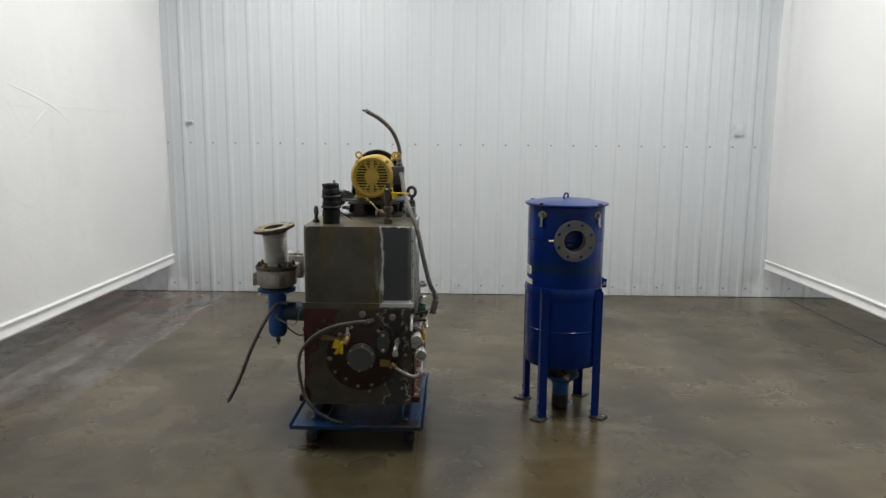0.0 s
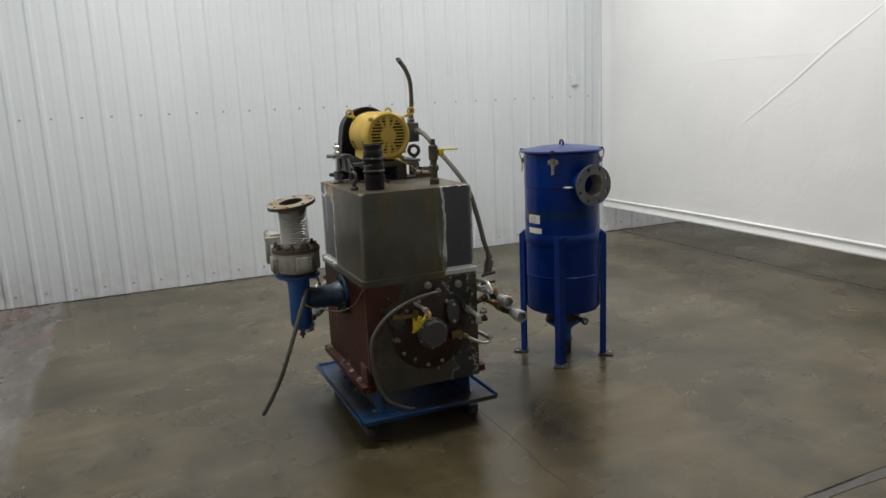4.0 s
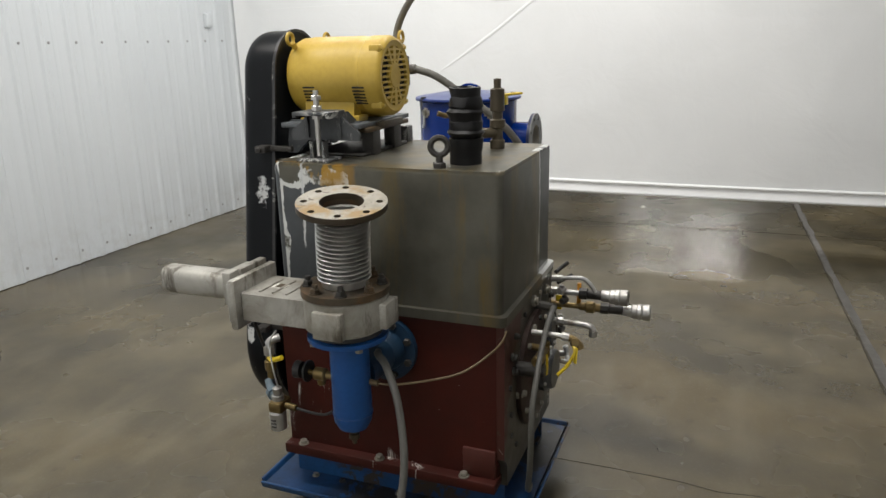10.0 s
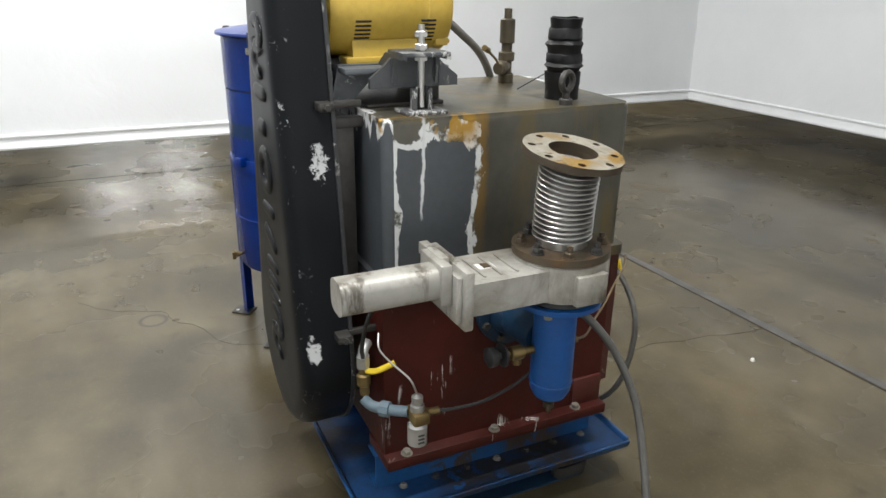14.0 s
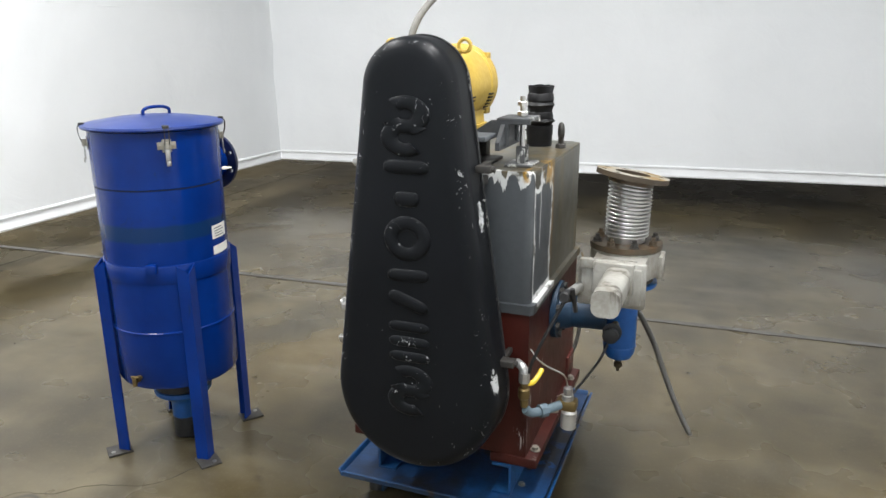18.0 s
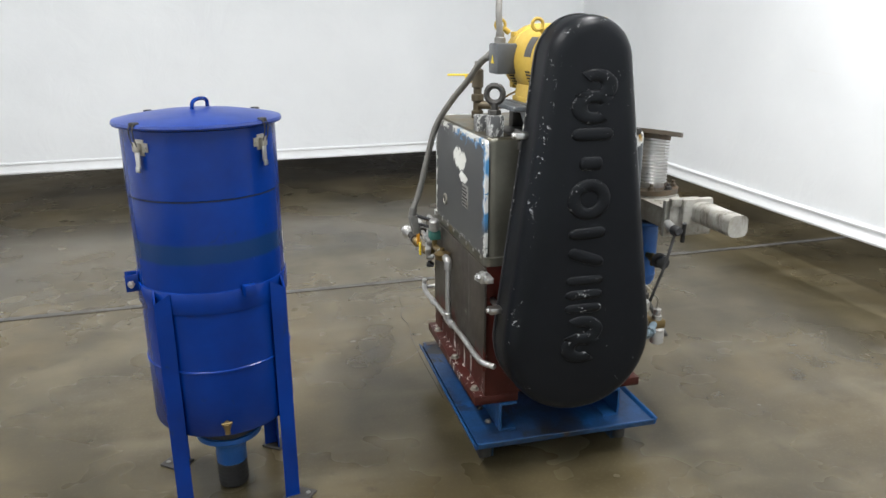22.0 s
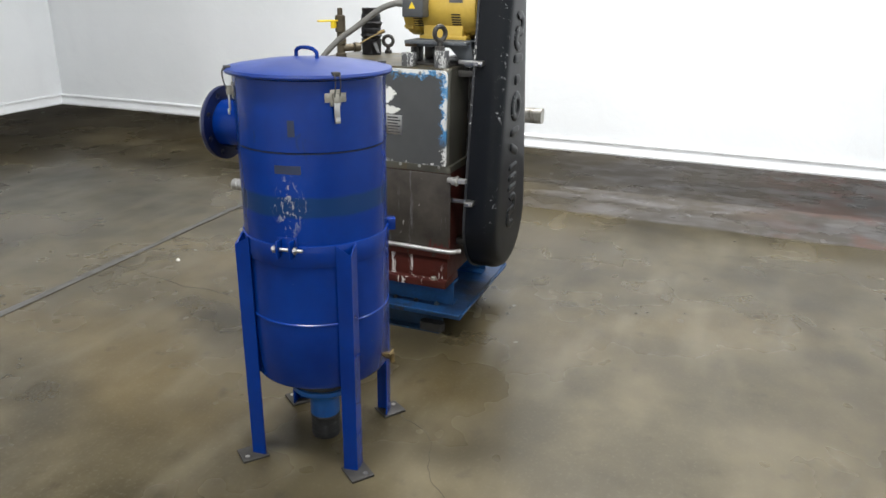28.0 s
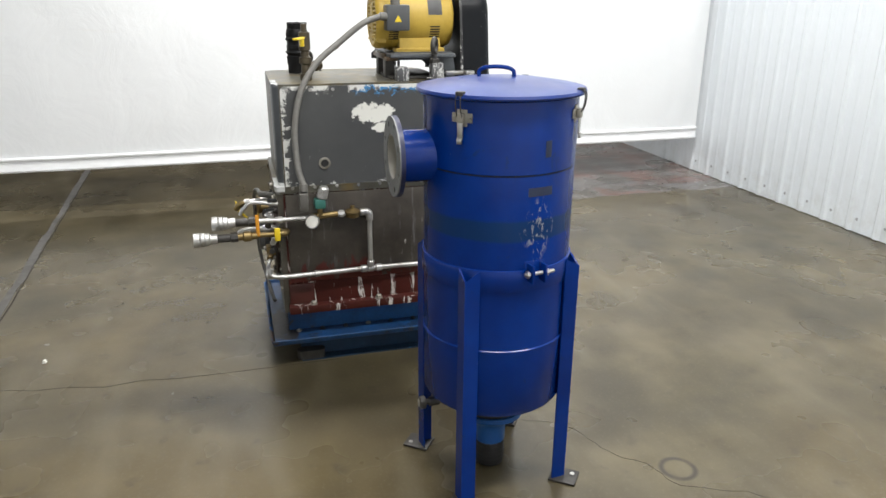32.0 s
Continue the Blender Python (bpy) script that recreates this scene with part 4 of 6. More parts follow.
def wall_box(x, z, w, h, name, label, depth=0.006):
    t = thing(name, x, Y_BACK - 0.02, z - h / 2, label, "electrical box")
    bm = bm_new()
    box(bm, x - w / 2, x + w / 2, Y_BACK - 0.024 - depth, Y_BACK + 0.012, z - h / 2, z + h / 2, 0.006)
    part("box_body", bm, M_WALL, t)
    bm = bm_new()
    box(bm, x - w * 0.4, x + w * 0.4, Y_BACK - 0.03 - depth, Y_BACK - 0.0235 - depth, z - h * 0.4, z + h * 0.4, 0.002)
    part("cover_plate", bm, M_WALL, t)
    return t


wall_box(4.142, 1.92, 0.085, 0.13, "switch_box", "cream surface-mounted switch box on the metal wall")
wall_box(-2.05, 1.965, 0.075, 0.024, "wall_bracket", "small white painted bracket on the metal wall", 0.02)


def scrap(x, y, s, seed):
    rnd = random.Random(seed)
    t = thing("paper_scrap", x, y, 0, "small crumpled white scrap lying on the concrete", "litter")
    bm = bm_new()
    rings = [[bm.verts.new((x + math.cos(a) * s * rnd.uniform(0.5, 1) * k, y + math.sin(a) * s * rnd.uniform(0.4, 1) * k, h)) for a in (i * 0.785 for i in range(8))] for k, h in ((1, 0.0005), (0.8, 0.012), (0.3, 0.016))]
    for r0, r1 in zip(rings, rings[1:]):
        for i in range(8):
            bm.faces.new((r0[i], r0[(i + 1) % 8], r1[(i + 1) % 8], r1[i]))
    bm.faces.new(rings[0])
    bm.faces.new(rings[-1])
    part("scrap", bm, M_PAPER, t, smooth=False)


scrap(0.404, -1.062, 0.016, 1)
scrap(5.571, 0.236, 0.035, 2)

# ---- skid with drip tray ----

RUN_L, RUN_R, RUN_F, RUN_B = 0.062, 0.706, 0.125, 0.825
skid = thing("drip_tray_skid", 0.374, 0.474, 0, "blue painted steel drip tray on skid runners, scuffed", "skid")
bm = bm_new()
box(bm, 0.004, 0.752, 0.004, 0.944, 0.1225, 0.141)
part("tray_floor", bm, M_TRAY, skid, "oily dirty floor of the tray")
for nm, (x0, x1, y0, y1, out) in (("l", (-0.006, 0.004, -0.006, 0.954, (-1, 0))), ("r", (0.752, 0.762, -0.006, 0.954, (1, 0))), ("f", (0.004, 0.752, -0.006, 0.004, (0, -1))), ("b", (0.004, 0.752, 0.944, 0.954, (0, 1)))):
    bm = bm_new()
    vs = box(bm, x0, x1, y0, y1, 0.122, 0.152)
    for v in vs:
        if v.co.z > 0.15:
            v.co.x += out[0] * 0.012
            v.co.y += out[1] * 0.012
    bevel_all(bm, 0.002, 1)
    part("rim", bm, M_SKID, skid)
for x0, s in ((RUN_L, 1), (RUN_R, -1)):
    bm = bm_new()
    w, th = 0.06 * s, 0.008 * s
    prism(bm, [(x0, 0.0005), (x0 + w, 0.0005), (x0 + w, 0.122), (x0, 0.122), (x0, 0.114), (x0 + w - th, 0.114), (x0 + w - th, 0.0085), (x0, 0.0085)], 1, RUN_F, RUN_B)
    part("runner", bm, M_DARKBLUE, skid, "dark blue runner under the tray")
    for y in (RUN_F - 0.02, RUN_B - 0.11):
        bm = bm_new()
        a, b = sorted((x0 - 0.004 * s, x0 + 0.05 * s))
        prism(bm, rounded(a, b, y, y + 0.13, 0.024, 4), 2, 0.0092, 0.052)
        bevel_all(bm, 0.004, 1, 50)
        part("runner_foot", bm, M_IRON, skid, "dark rounded steel foot")
for x0, s in ((0.19, -1), (0.57, 1)):
    bm = bm_new()
    w, th = 0.07 * s, 0.008 * s
    prism(bm, [(x0, 0.1415), (x0 + w, 0.1415), (x0 + w, 0.262), (x0, 0.262), (x0, 0.254), (x0 + w - th, 0.254), (x0 + w - th, 0.1495), (x0, 0.1495)], 1, 0.075, 0.875)
    part("support_channel", bm, M_SKID, skid)
for x in (0.1, 0.66):
    for i in range(7):
        bm = bm_new()
        lathe(bm, (x, 0.12 + i * 0.112, 0.141), (0, 0, 1), [(0.014, 0), (0.014, 0.002)], 12)
        hexnut(bm, (x, 0.12 + i * 0.112, 0.143), (0, 0, 1), 0.01, 0.008)
        part("bolt", bm, M_IRON if i % 3 else M_LATCH, skid)

# ---- vacuum pump ----

pump = thing("vacuum_pump", 0.385, 0.47, 0.2625, "belt-driven vacuum pump with red base and grey steel tank", "pump")

bm = bm_new()
prism(bm, [(0.072, 0.3), (0.7, 0.3), (0.7, 0.83), (0.072, 0.83)], 1, 0.086, 0.862)
bevel_all(bm, 0.006, 2)
base = part("base_housing", bm, M_RED, pump, "dull red oxide cast housing")
for x0, x1 in ((0.032, 0.2), (0.56, 0.742)):
    bm = bm_new()
    box(bm, x0, x1, 0.08, 0.868, 0.2625, 0.2998, 0.005)
    fl = part("base_flange", bm, M_RED, base)
for x0, x1 in ((0.061, 0.0735), (0.6985, 0.708)):
    bm = bm_new()
    box(bm, x0, x1, 0.088, 0.2, 0.3, 0.4, 0.004)
    part("corner_pad", bm, M_REDCLEAN, base)
for x in (0.052, 0.722):
    for y in (0.192, 0.5, 0.8):
        bm = bm_new()
        lathe(bm, (x, y, 0.2998), (0, 0, 1), [(0.018, 0), (0.018, 0.003)], 16)
        hexnut(bm, (x, y, 0.3028), (0, 0, 1), 0.013, 0.012)
        part("anchor_bolt", bm, M_LATCH, base)

bm = bm_new()
prism(bm, [(0.105, 0.258), (0.695, 0.258), (0.695, 0.83), (0.072, 0.83), (0.072, 0.37), (0.09, 0.355), (0.105, 0.33)], 1, 0.06, 0.0855)
bevel_all(bm, 0.003, 1)
front_plate = part("front_plate", bm, M_PLATE, pump, "oily bare steel end plate")

bm = bm_new()
box(bm, 0.7005, 0.712, 0.095, 0.875, 0.41, 0.828, 0.003)
part("side_plate", bm, M_SIDE, pump, "stained grey-brown side plate")

# tank with its flange
bm = bm_new()
vs = prism(bm, rounded(0.075, 0.69, 0.07, 0.852, 0.028, 5), 2, 0.862, 1.305)
top = [e for e in bm.edges if all(v.co.z > 1.3 for v in e.verts)]
bmesh.ops.bevel(bm, geom=top, offset=0.016, segments=3, affect="EDGES", profile=0.5)
tank = part("tank", bm, M_TANK, pump, "brown-grey steel tank, rust runs and flaking grey paint")
bm = bm_new()
prism(bm, rounded(0.058, 0.706, 0.053, 0.868, 0.02, 4), 2, 0.832, 0.864)
bevel_all(bm, 0.003, 1, 60)
part("tank_flange", bm, M_TANK, tank)
bm = bm_new()
prism(bm, rounded(0.102, 0.845, 0.842, 1.296, 0.02, 4), 0, 0.6905, 0.703)
bevel_all(bm, 0.002, 1, 60)
side_panel = part("side_panel", bm, M_PANEL, tank, "dark grey painted cover panel, scraped white patches")
for y in [0.13 + i * 0.0975 for i in range(8)]:
    for z in (0.856, 1.282):
        bm = bm_new()
        hexnut(bm, (0.703, y, z), (1, 0, 0), 0.008, 0.006)
        part("panel_screw", bm, M_STEEL, side_panel)
bm = bm_new()
lathe(bm, (0.703, 0.276, 0.962), (1, 0, 0), [(0.026, 0), (0.026, 0.006), (0.018, 0.008), (0.016, 0.003), (0, 0.003)], 24)
part("sight_port", bm, M_LATCH, side_panel, "dull metal ring of a sight port")
# black disc gives the port's hole its shade by colour
bm = bm_new()
lathe(bm, (0.703, 0.276, 0.962), (1, 0, 0), [(0.0168, 0.003), (0.0168, 0.0045), (0, 0.0045)], 20)
part("port_dark_disc", bm, M_HOLE, side_panel, "black disc coloured as the dark hole of the sight port")
bm = bm_new()
box(bm, 0.703, 0.7055, 0.545, 0.625, 0.995, 1.085, 0.001)
name_plate = part("name_plate", bm, M_STEEL, side_panel, "small metal data plate with dark bars of print")
for i in range(6):
    bm = bm_new()
    box(bm, 0.7053, 0.7063, 0.552, 0.618 - (0.012 if i % 2 else 0), 1.002 + i * 0.0135, 1.009 + i * 0.0135)
    part("print_bar", bm, M_PRINT, name_plate, smooth=False)


def eyebolt(x, y, z, parent, facing=(1, 0, 0), material=None, s=1.0):
    m = material or M_IRON
    bm = bm_new()
    hexnut(bm, (x, y, z), (0, 0, 1), 0.021 * s, 0.018 * s)
    rod(bm, (x, y, z + 0.017 * s), (x, y, z + 0.04 * s), 0.011 * s)
    torus(bm, (x, y, z + 0.065 * s), facing, 0.026 * s, 0.0095 * s, 24, 8)
    return part("eyebolt", bm, m, parent, "dark lifting eyebolt")


eyebolt(0.115, 0.278, 1.304, tank, (0.93, 0.36, 0))
# rear lifting lugs beside the motor
for y in (0.64, 0.8):
    bm = bm_new()
    box(bm, 0.63, 0.68, y - 0.028, y + 0.028, 1.304, 1.365 if y < 0.7 else 1.38, 0.004)
    part("lifting_block", bm, M_FLAKE, tank)
eyebolt(0.655, 0.79, 1.378, tank, (0.5, 0.85, 0), None, 1.15)

# black exhaust stack, wrapped with tape
bm = bm_new()
lathe(bm, (0.213, 0.228, 1.304), (0, 0, 1), [(0.05, 0), (0.05, 0.04), (0.052, 0.044), (0.052, 0.08), (0.046, 0.082), (0.049, 0.09), (0.058, 0.098), (0.05, 0.107), (0.052, 0.112), (0.052, 0.13), (0.049, 0.134), (0.05, 0.148), (0.058, 0.16), (0.048, 0.17), (0.051, 0.176), (0.05, 0.2), (0.046, 0.205), (0.048, 0.232), (0.042, 0.234), (0.042, 0.15), (0, 0.15)], 28)
for v in bm.verts:
    if v.co.z > 1.37:
        v.co += Vector((noise.noise(v.co * 34), noise.noise(v.co * 34 + Vector((9, 0, 0))), 0.5 * noise.noise(v.co * 50))) * 0.0065
stack = part("exhaust_stub", bm, M_TAPE, tank, "black exhaust stub wrapped in tape")
bm = bm_new()
box(bm, -0.055, 0.055, -0.012, 0.012, -0.0015, 0.0015, 0.001, 1, turn=Matrix.Rotation(radians(42), 4, "Z") @ Matrix.Rotation(radians(32), 4, "Y"))
for v in bm.verts:
    v.co *= 1 - 0.5 * max(0.0, v.co.x) / 0.045 * abs(v.co.y) / 0.04
bmesh.ops.translate(bm, verts=bm.verts, vec=(0.292, 0.298, 1.342))
part("loose_tape", bm, M_TAPE, stack, "loose end of black tape")

# relief valve cluster on the tank
bm = bm_new()
lathe(bm, (0.548, 0.23, 1.304), (0, 0, 1), [(0.026, 0), (0.026, 0.03), (0.019, 0.034), (0.019, 0.07), (0.027, 0.075), (0.027, 0.1), (0.018, 0.104), (0.018, 0.128), (0.025, 0.132), (0.025, 0.205), (0.013, 0.21), (0.013, 0.24), (0, 0.242)], 16)
vent_valve = part("vent_valve", bm, M_OLDBRASS, tank, "stained brass valve body with a plug on top")
bm = bm_new()
rod(bm, (0.548, 0.23, 1.36), (0.50, 0.275, 1.362), 0.018, bevel=0.003)
rod(bm, (0.50, 0.275, 1.362), (0.475, 0.3, 1.362), 0.024, 0.02, bevel=0.003)
part("side_port", bm, M_OLDBRASS, vent_valve)
bm = bm_new()
box(bm, -0.065, 0.065, -0.011, 0.011, -0.004, 0.004, 0.003, turn=Matrix.Rotation(radians(-22), 4, "Z"))
bmesh.ops.translate(bm, verts=bm.verts, vec=(0.61, 0.205, 1.487))
part("valve_lever", bm, M_FLAG, vent_valve, "yellow flat valve lever")
bm = bm_new()
sweep(bm, [(0.49, 0.29, 1.37), (0.46, 0.32, 1.395), (0.43, 0.36, 1.42), (0.405, 0.39, 1.435)], 0.004, 8)
rod(bm, (0.42, 0.37, 1.427), (0.4, 0.395, 1.438), 0.009)
part("small_lever", bm, M_BRASS, vent_valve, "thin brass lever")
bm = bm_new()
box(bm, 0.572, 0.6, 0.205, 0.225, 1.452, 1.484, 0.004)
part("tag", bm, M_FLAG, vent_valve, "yellow plastic tag")

# motor rails and tensioning bracket
bm = bm_new()
prism(bm, [(0.63, 1.42), (0.90, 1.42), (0.915, 1.35), (0.915, 1.306), (0.88, 1.306), (0.8, 1.385), (0.62, 1.385)], 0, 0.28, 0.3)
prism(bm, [(0.63, 1.42), (0.90, 1.42), (0.915, 1.35), (0.915, 1.306), (0.88, 1.306), (0.8, 1.385), (0.62, 1.385)], 0, 0.54, 0.56)
box(bm, 0.22, 0.62, 0.6, 0.9, 1.40, 1.416, 0.003)
motor_base = part("motor_base", bm, M_GREY, pump, "grey painted motor base plate, chipped")
bm = bm_new()
box(bm, 0.105, 0.195, 0.655, 0.775, 1.3045, 1.314, 0.003)
for dy in (-0.022, 0.022):
    box(bm, 0.135, 0.165, 0.714 + dy - 0.005, 0.714 + dy + 0.005, 1.313, 1.37, 0.003)
part("tension_foot", bm, M_FLAKE, motor_base, "white-stained steel foot")
bm = bm_new()
rod(bm, (0.15, 0.714, 1.32), (0.152, 0.714, 1.53), 0.009)
for z in (1.44, 1.468, 1.5):
    hexnut(bm, (0.152, 0.714, z), (0, 0, 1), 0.018, 0.014)
part("tension_screw", bm, M_STEEL, motor_base)
bm = bm_new()
prism(bm, [(0.11, 1.455), (0.24, 1.455), (0.30, 1.416), (0.30, 1.40), (0.22, 1.40), (0.185, 1.375), (0.18, 1.445), (0.11, 1.445)], 1, 0.648, 0.66)
prism(bm, [(0.11, 1.455), (0.24, 1.455), (0.30, 1.416), (0.30, 1.40), (0.22, 1.40), (0.185, 1.375), (0.18, 1.445), (0.11, 1.445)], 1, 0.77, 0.782)
box(bm, 0.11, 0.22, 0.648, 0.782, 1.452, 1.464, 0.002)
prism(bm, [(0.655, 1.4515), (0.775, 1.4515), (0.8, 1.425), (0.842, 1.392), (0.842, 1.366), (0.588, 1.366), (0.588, 1.392), (0.63, 1.425)], 0, 0.192, 0.206)
bevel_all(bm, 0.0015, 1, 50)
part("tension_bracket", bm, M_BRACKET, motor_base, "grey bracket with flaking white primer")

bm = bm_new()
box(bm, 0.26, 0.585, 0.586, 0.64, 1.384, 1.4, 0.004)
box(bm, 0.34, 0.52, 0.578, 0.6, 1.392, 1.412, 0.004)
part("slide_rail", bm, M_RUST, motor_base, "rusty motor slide rail")
for x in (0.33, 0.5):
    bm = bm_new()
    box(bm, x - 0.03, x + 0.03, 0.592, 0.635, 1.304, 1.385, 0.004)
    part("rail_support", bm, M_IRON, motor_base)
bm = bm_new()
box(bm, 0.25, 0.6, 0.6, 0.83, 1.3045, 1.316, 0.004)
part("rail_base", bm, M_IRON, motor_base, "oily dark plate under the motor")

# electric motor
MX, MZ, MR = 0.416, 1.562, 0.133
bm = bm_new()
lathe(bm, (MX, 0.0, MZ), (0, 1, 0), [(0.098, 0.572), (0.1, 0.556), (0.118, 0.553), (0.127, 0.558), (0.134, 0.572), (0.134, 0.63), (0.131, 0.634), (0.131, 0.66), (0.1335, 0.664), (0.1335, 0.86), (0.131, 0.865), (0.131, 0.89), (0.122, 0.91), (0.1, 0.92), (0.06, 0.93), (0.0, 0.93)], 56)
motor = part("motor", bm, M_YELLOW, pump, "yellow painted electric motor with slotted end cover")
# black disc over the closed cap; the hollow's shade is only its colour
bm = bm_new()
lathe(bm, (MX, 0.5655, MZ), (0, 1, 0), [(0.0, 0), (0.099, 0), (0.099, 0.006), (0, 0.006)], 40)
part("fan_dark_disc", bm, M_HOLE, motor, "black disc coloured as the shaded hollow behind the slots")
bm = bm_new()
for i in range(-5, 6):
    z = i * 0.0175
    half = math.sqrt(max(0.0, 0.101 ** 2 - z * z))
    box(bm, MX - half, MX + half, 0.554, 0.5645, MZ + z - 0.0035, MZ + z + 0.0035)
box(bm, MX - 0.011, MX + 0.011, 0.5535, 0.5648, MZ - 0.1, MZ + 0.1)
for a in (27, 153):
    box(bm, -0.006, 0.006, -0.0055, 0.0055, -0.1, 0.1, turn=Matrix.Rotation(radians(a), 4, "Y") @ Matrix.Identity(4))
fan = bm
for v in fan.verts:
    if abs(v.co.x) < 0.13 and abs(v.co.y) < 0.02 and abs(v.co.z) < 0.13:
        v.co += Vector((MX, 0.559, MZ))
lathe(fan, (MX, 0.552, MZ), (0, 1, 0), [(0.0, 0), (0.04, 0.0), (0.046, 0.005), (0.046, 0.018), (0, 0.018)], 28)
part("fan_grille", fan, M_YELLOW, motor)
# black strips set on the shell stand for the shade inside its vent slots
for y0, n in ((0.61, 6), (0.80, 6)):
    for s in (-1, 1):
        for i in range(n):
            a = radians(-14 - i * 5.2)
            c = Vector((MX + s * math.cos(a) * 0.1315, y0, MZ + math.sin(a) * 0.1315))
            bm = bm_new()
            box(bm, -0.004, 0.004, 0.0, 0.045, -0.0028, 0.0028, 0.001, 1, turn=Matrix.Rotation(-s * a, 4, "Y"))
            bmesh.ops.translate(bm, verts=bm.verts, vec=c)
            part("slot_shade_strip", bm, M_HOLE, motor, smooth=False)
bm = bm_new()
for sx in (-1, 1):
    box(bm, MX + sx * 0.085 - 0.035, MX + sx * 0.085 + 0.035, 0.64, 0.87, 1.416, 1.436, 0.003)
    prism(bm, [(MX + sx * 0.06, 1.432), (MX + sx * 0.115, 1.432), (MX + sx * 0.11, 1.48), (MX + sx * 0.07, 1.47)], 1, 0.66, 0.85)
part("motor_foot", bm, M_YELLOW, motor)
for sx, y in ((-1, 0.885), (1, 0.885), (1.3, 0.6)):
    bm = bm_new()
    c = Vector((MX + sx * 0.122, y, MZ + 0.128))
    torus(bm, c, (0, 1, 0), 0.019, 0.006, 20, 8)
    rod(bm, (MX + sx * 0.095, y, MZ + 0.1), (MX + sx * 0.11, y, MZ + 0.115), 0.01)
    part("motor_eye", bm, M_YELLOW, motor)
for a in (45, 135, 225, 315):
    bm = bm_new()
    c = Vector((MX + math.cos(radians(a)) * 0.13, 0.566, MZ + math.sin(radians(a)) * 0.13))
    box(bm, c.x - 0.012, c.x + 0.012, 0.56, 0.6, c.z - 0.012, c.z + 0.012, 0.004)
    hexnut(bm, (c.x, 0.561, c.z), (0, -1, 0), 0.007, 0.008)
    part("cover_lug", bm, M_YELLOW, motor)
bm = bm_new()
cols = [[bm.verts.new((MX + math.cos(radians(a)) * r, y, MZ + math.sin(radians(a)) * r)) for r, y in ((0.1348, 0.79), (0.1348, 0.855), (0.1325, 0.855), (0.1325, 0.79))] for a in range(8, 41, 4)]
for c0, c1 in zip(cols, cols[1:]):
    for q in range(4):
        bm.faces.new((c0[q], c0[(q + 1) % 4], c1[(q + 1) % 4], c1[q]))
bm.faces.new(cols[0])
bm.faces.new(cols[-1])
part("rating_plate", bm, M_PRINT, motor, "dark motor rating plate")
bm = bm_new()
box(bm, MX + 0.12, 0.615, 0.585, 0.69, 1.515, 1.625, 0.008)
jbox = part("junction_box", bm, M_GREYBOX, motor, "grey motor terminal box with a yellow warning triangle")
bm = bm_new()
prism(bm, [(0.62, 1.553), (0.652, 1.553), (0.636, 1.582)], 0, 0.6145, 0.6165)
part("warning_triangle", bm, M_FLAG, motor, "yellow warning triangle", smooth=False)
# conduits from the terminal box
bm = bm_new()
lathe(bm, (0.585, 0.63, 1.624), (0, 0, 1), [(0.021, 0), (0.021, 0.02), (0.016, 0.024), (0.016, 0.04)], 14)
sweep(bm, [(0.585, 0.63, 1.65), (0.587, 0.618, 1.72), (0.572, 0.575, 1.79), (0.538, 0.5, 1.86), (0.478, 0.408, 1.92), (0.411, 0.321, 1.96)], 0.0125, 12)
part("upright_conduit", bm, M_CONDUIT, motor, "grey flexible conduit with an open end")
bm = bm_new()
rod(bm, (0.40, 0.308, 1.961), (0.395, 0.30, 1.962), 0.006)
part("wire_end", bm, M_IRON, motor)
bm = bm_new()
rod(bm, (0.6, 0.588, 1.575), (0.603, 0.556, 1.577), 0.018, bevel=0.003)
sweep(bm, [(0.603, 0.56, 1.577), (0.614, 0.48, 1.548), (0.636, 0.37, 1.47), (0.672, 0.262, 1.385), (0.722, 0.185, 1.27), (0.757, 0.15, 1.12), (0.795, 0.152, 0.97), (0.828, 0.168, 0.9)], 0.0135, 12, 10)
rod(bm, (0.827, 0.168, 0.905), (0.832, 0.167, 0.87), 0.018, bevel=0.003)
part("long_conduit", bm, M_CONDUIT, motor, "grey flexible conduit looping down the tank side")

# ---- belt guard ----
GX, GZ0, GR0, GZ1, GR1 = 0.405, 0.59, 0.285, 1.568, 0.152


def teardrop(inset, n=56):
    """Outline of the hull of the two pulley circles."""
    r0, r1 = GR0 - inset, GR1 - inset
    s = math.asin((GR0 - GR1) / (GZ1 - GZ0))
    pts = []
    for i in range(n + 1):
        a = s + (math.pi - 2 * s) * i / n
        pts.append((GX + 0.008 + r1 * math.cos(a), GZ1 + r1 * math.sin(a)))
    for i in range(n + 1):
        a = math.pi - s + (math.pi + 2 * s) * i / n
        pts.append((GX + r0 * math.cos(a), GZ0 + r0 * math.sin(a)))
    return pts


bm = bm_new()
rings = []
for y, ins in ((0.935, 0.0), (1.022, 0.0), (1.04, 0.0018), (1.055, 0.006), (1.067, 0.0135), (1.076, 0.024), (1.0815, 0.037), (1.0838, 0.052), (1.0845, 0.08)):
    rings.append([bm.verts.new((x, y, z)) for x, z in teardrop(ins)])
for r0, r1 in zip(rings, rings[1:]):
    for i in range(len(r0)):
        j = (i + 1) % len(r0)
        bm.faces.new((r0[i], r0[j], r1[j], r1[i]))
bm.faces.new(rings[-1])
bm.faces.new(rings[0])
guard = part("belt_guard", bm, M_GUARD, pump, "black teardrop belt guard with raised shapes, chipped edges")
bm = bm_new()
o, i2 = teardrop(-0.005), teardrop(0.004)
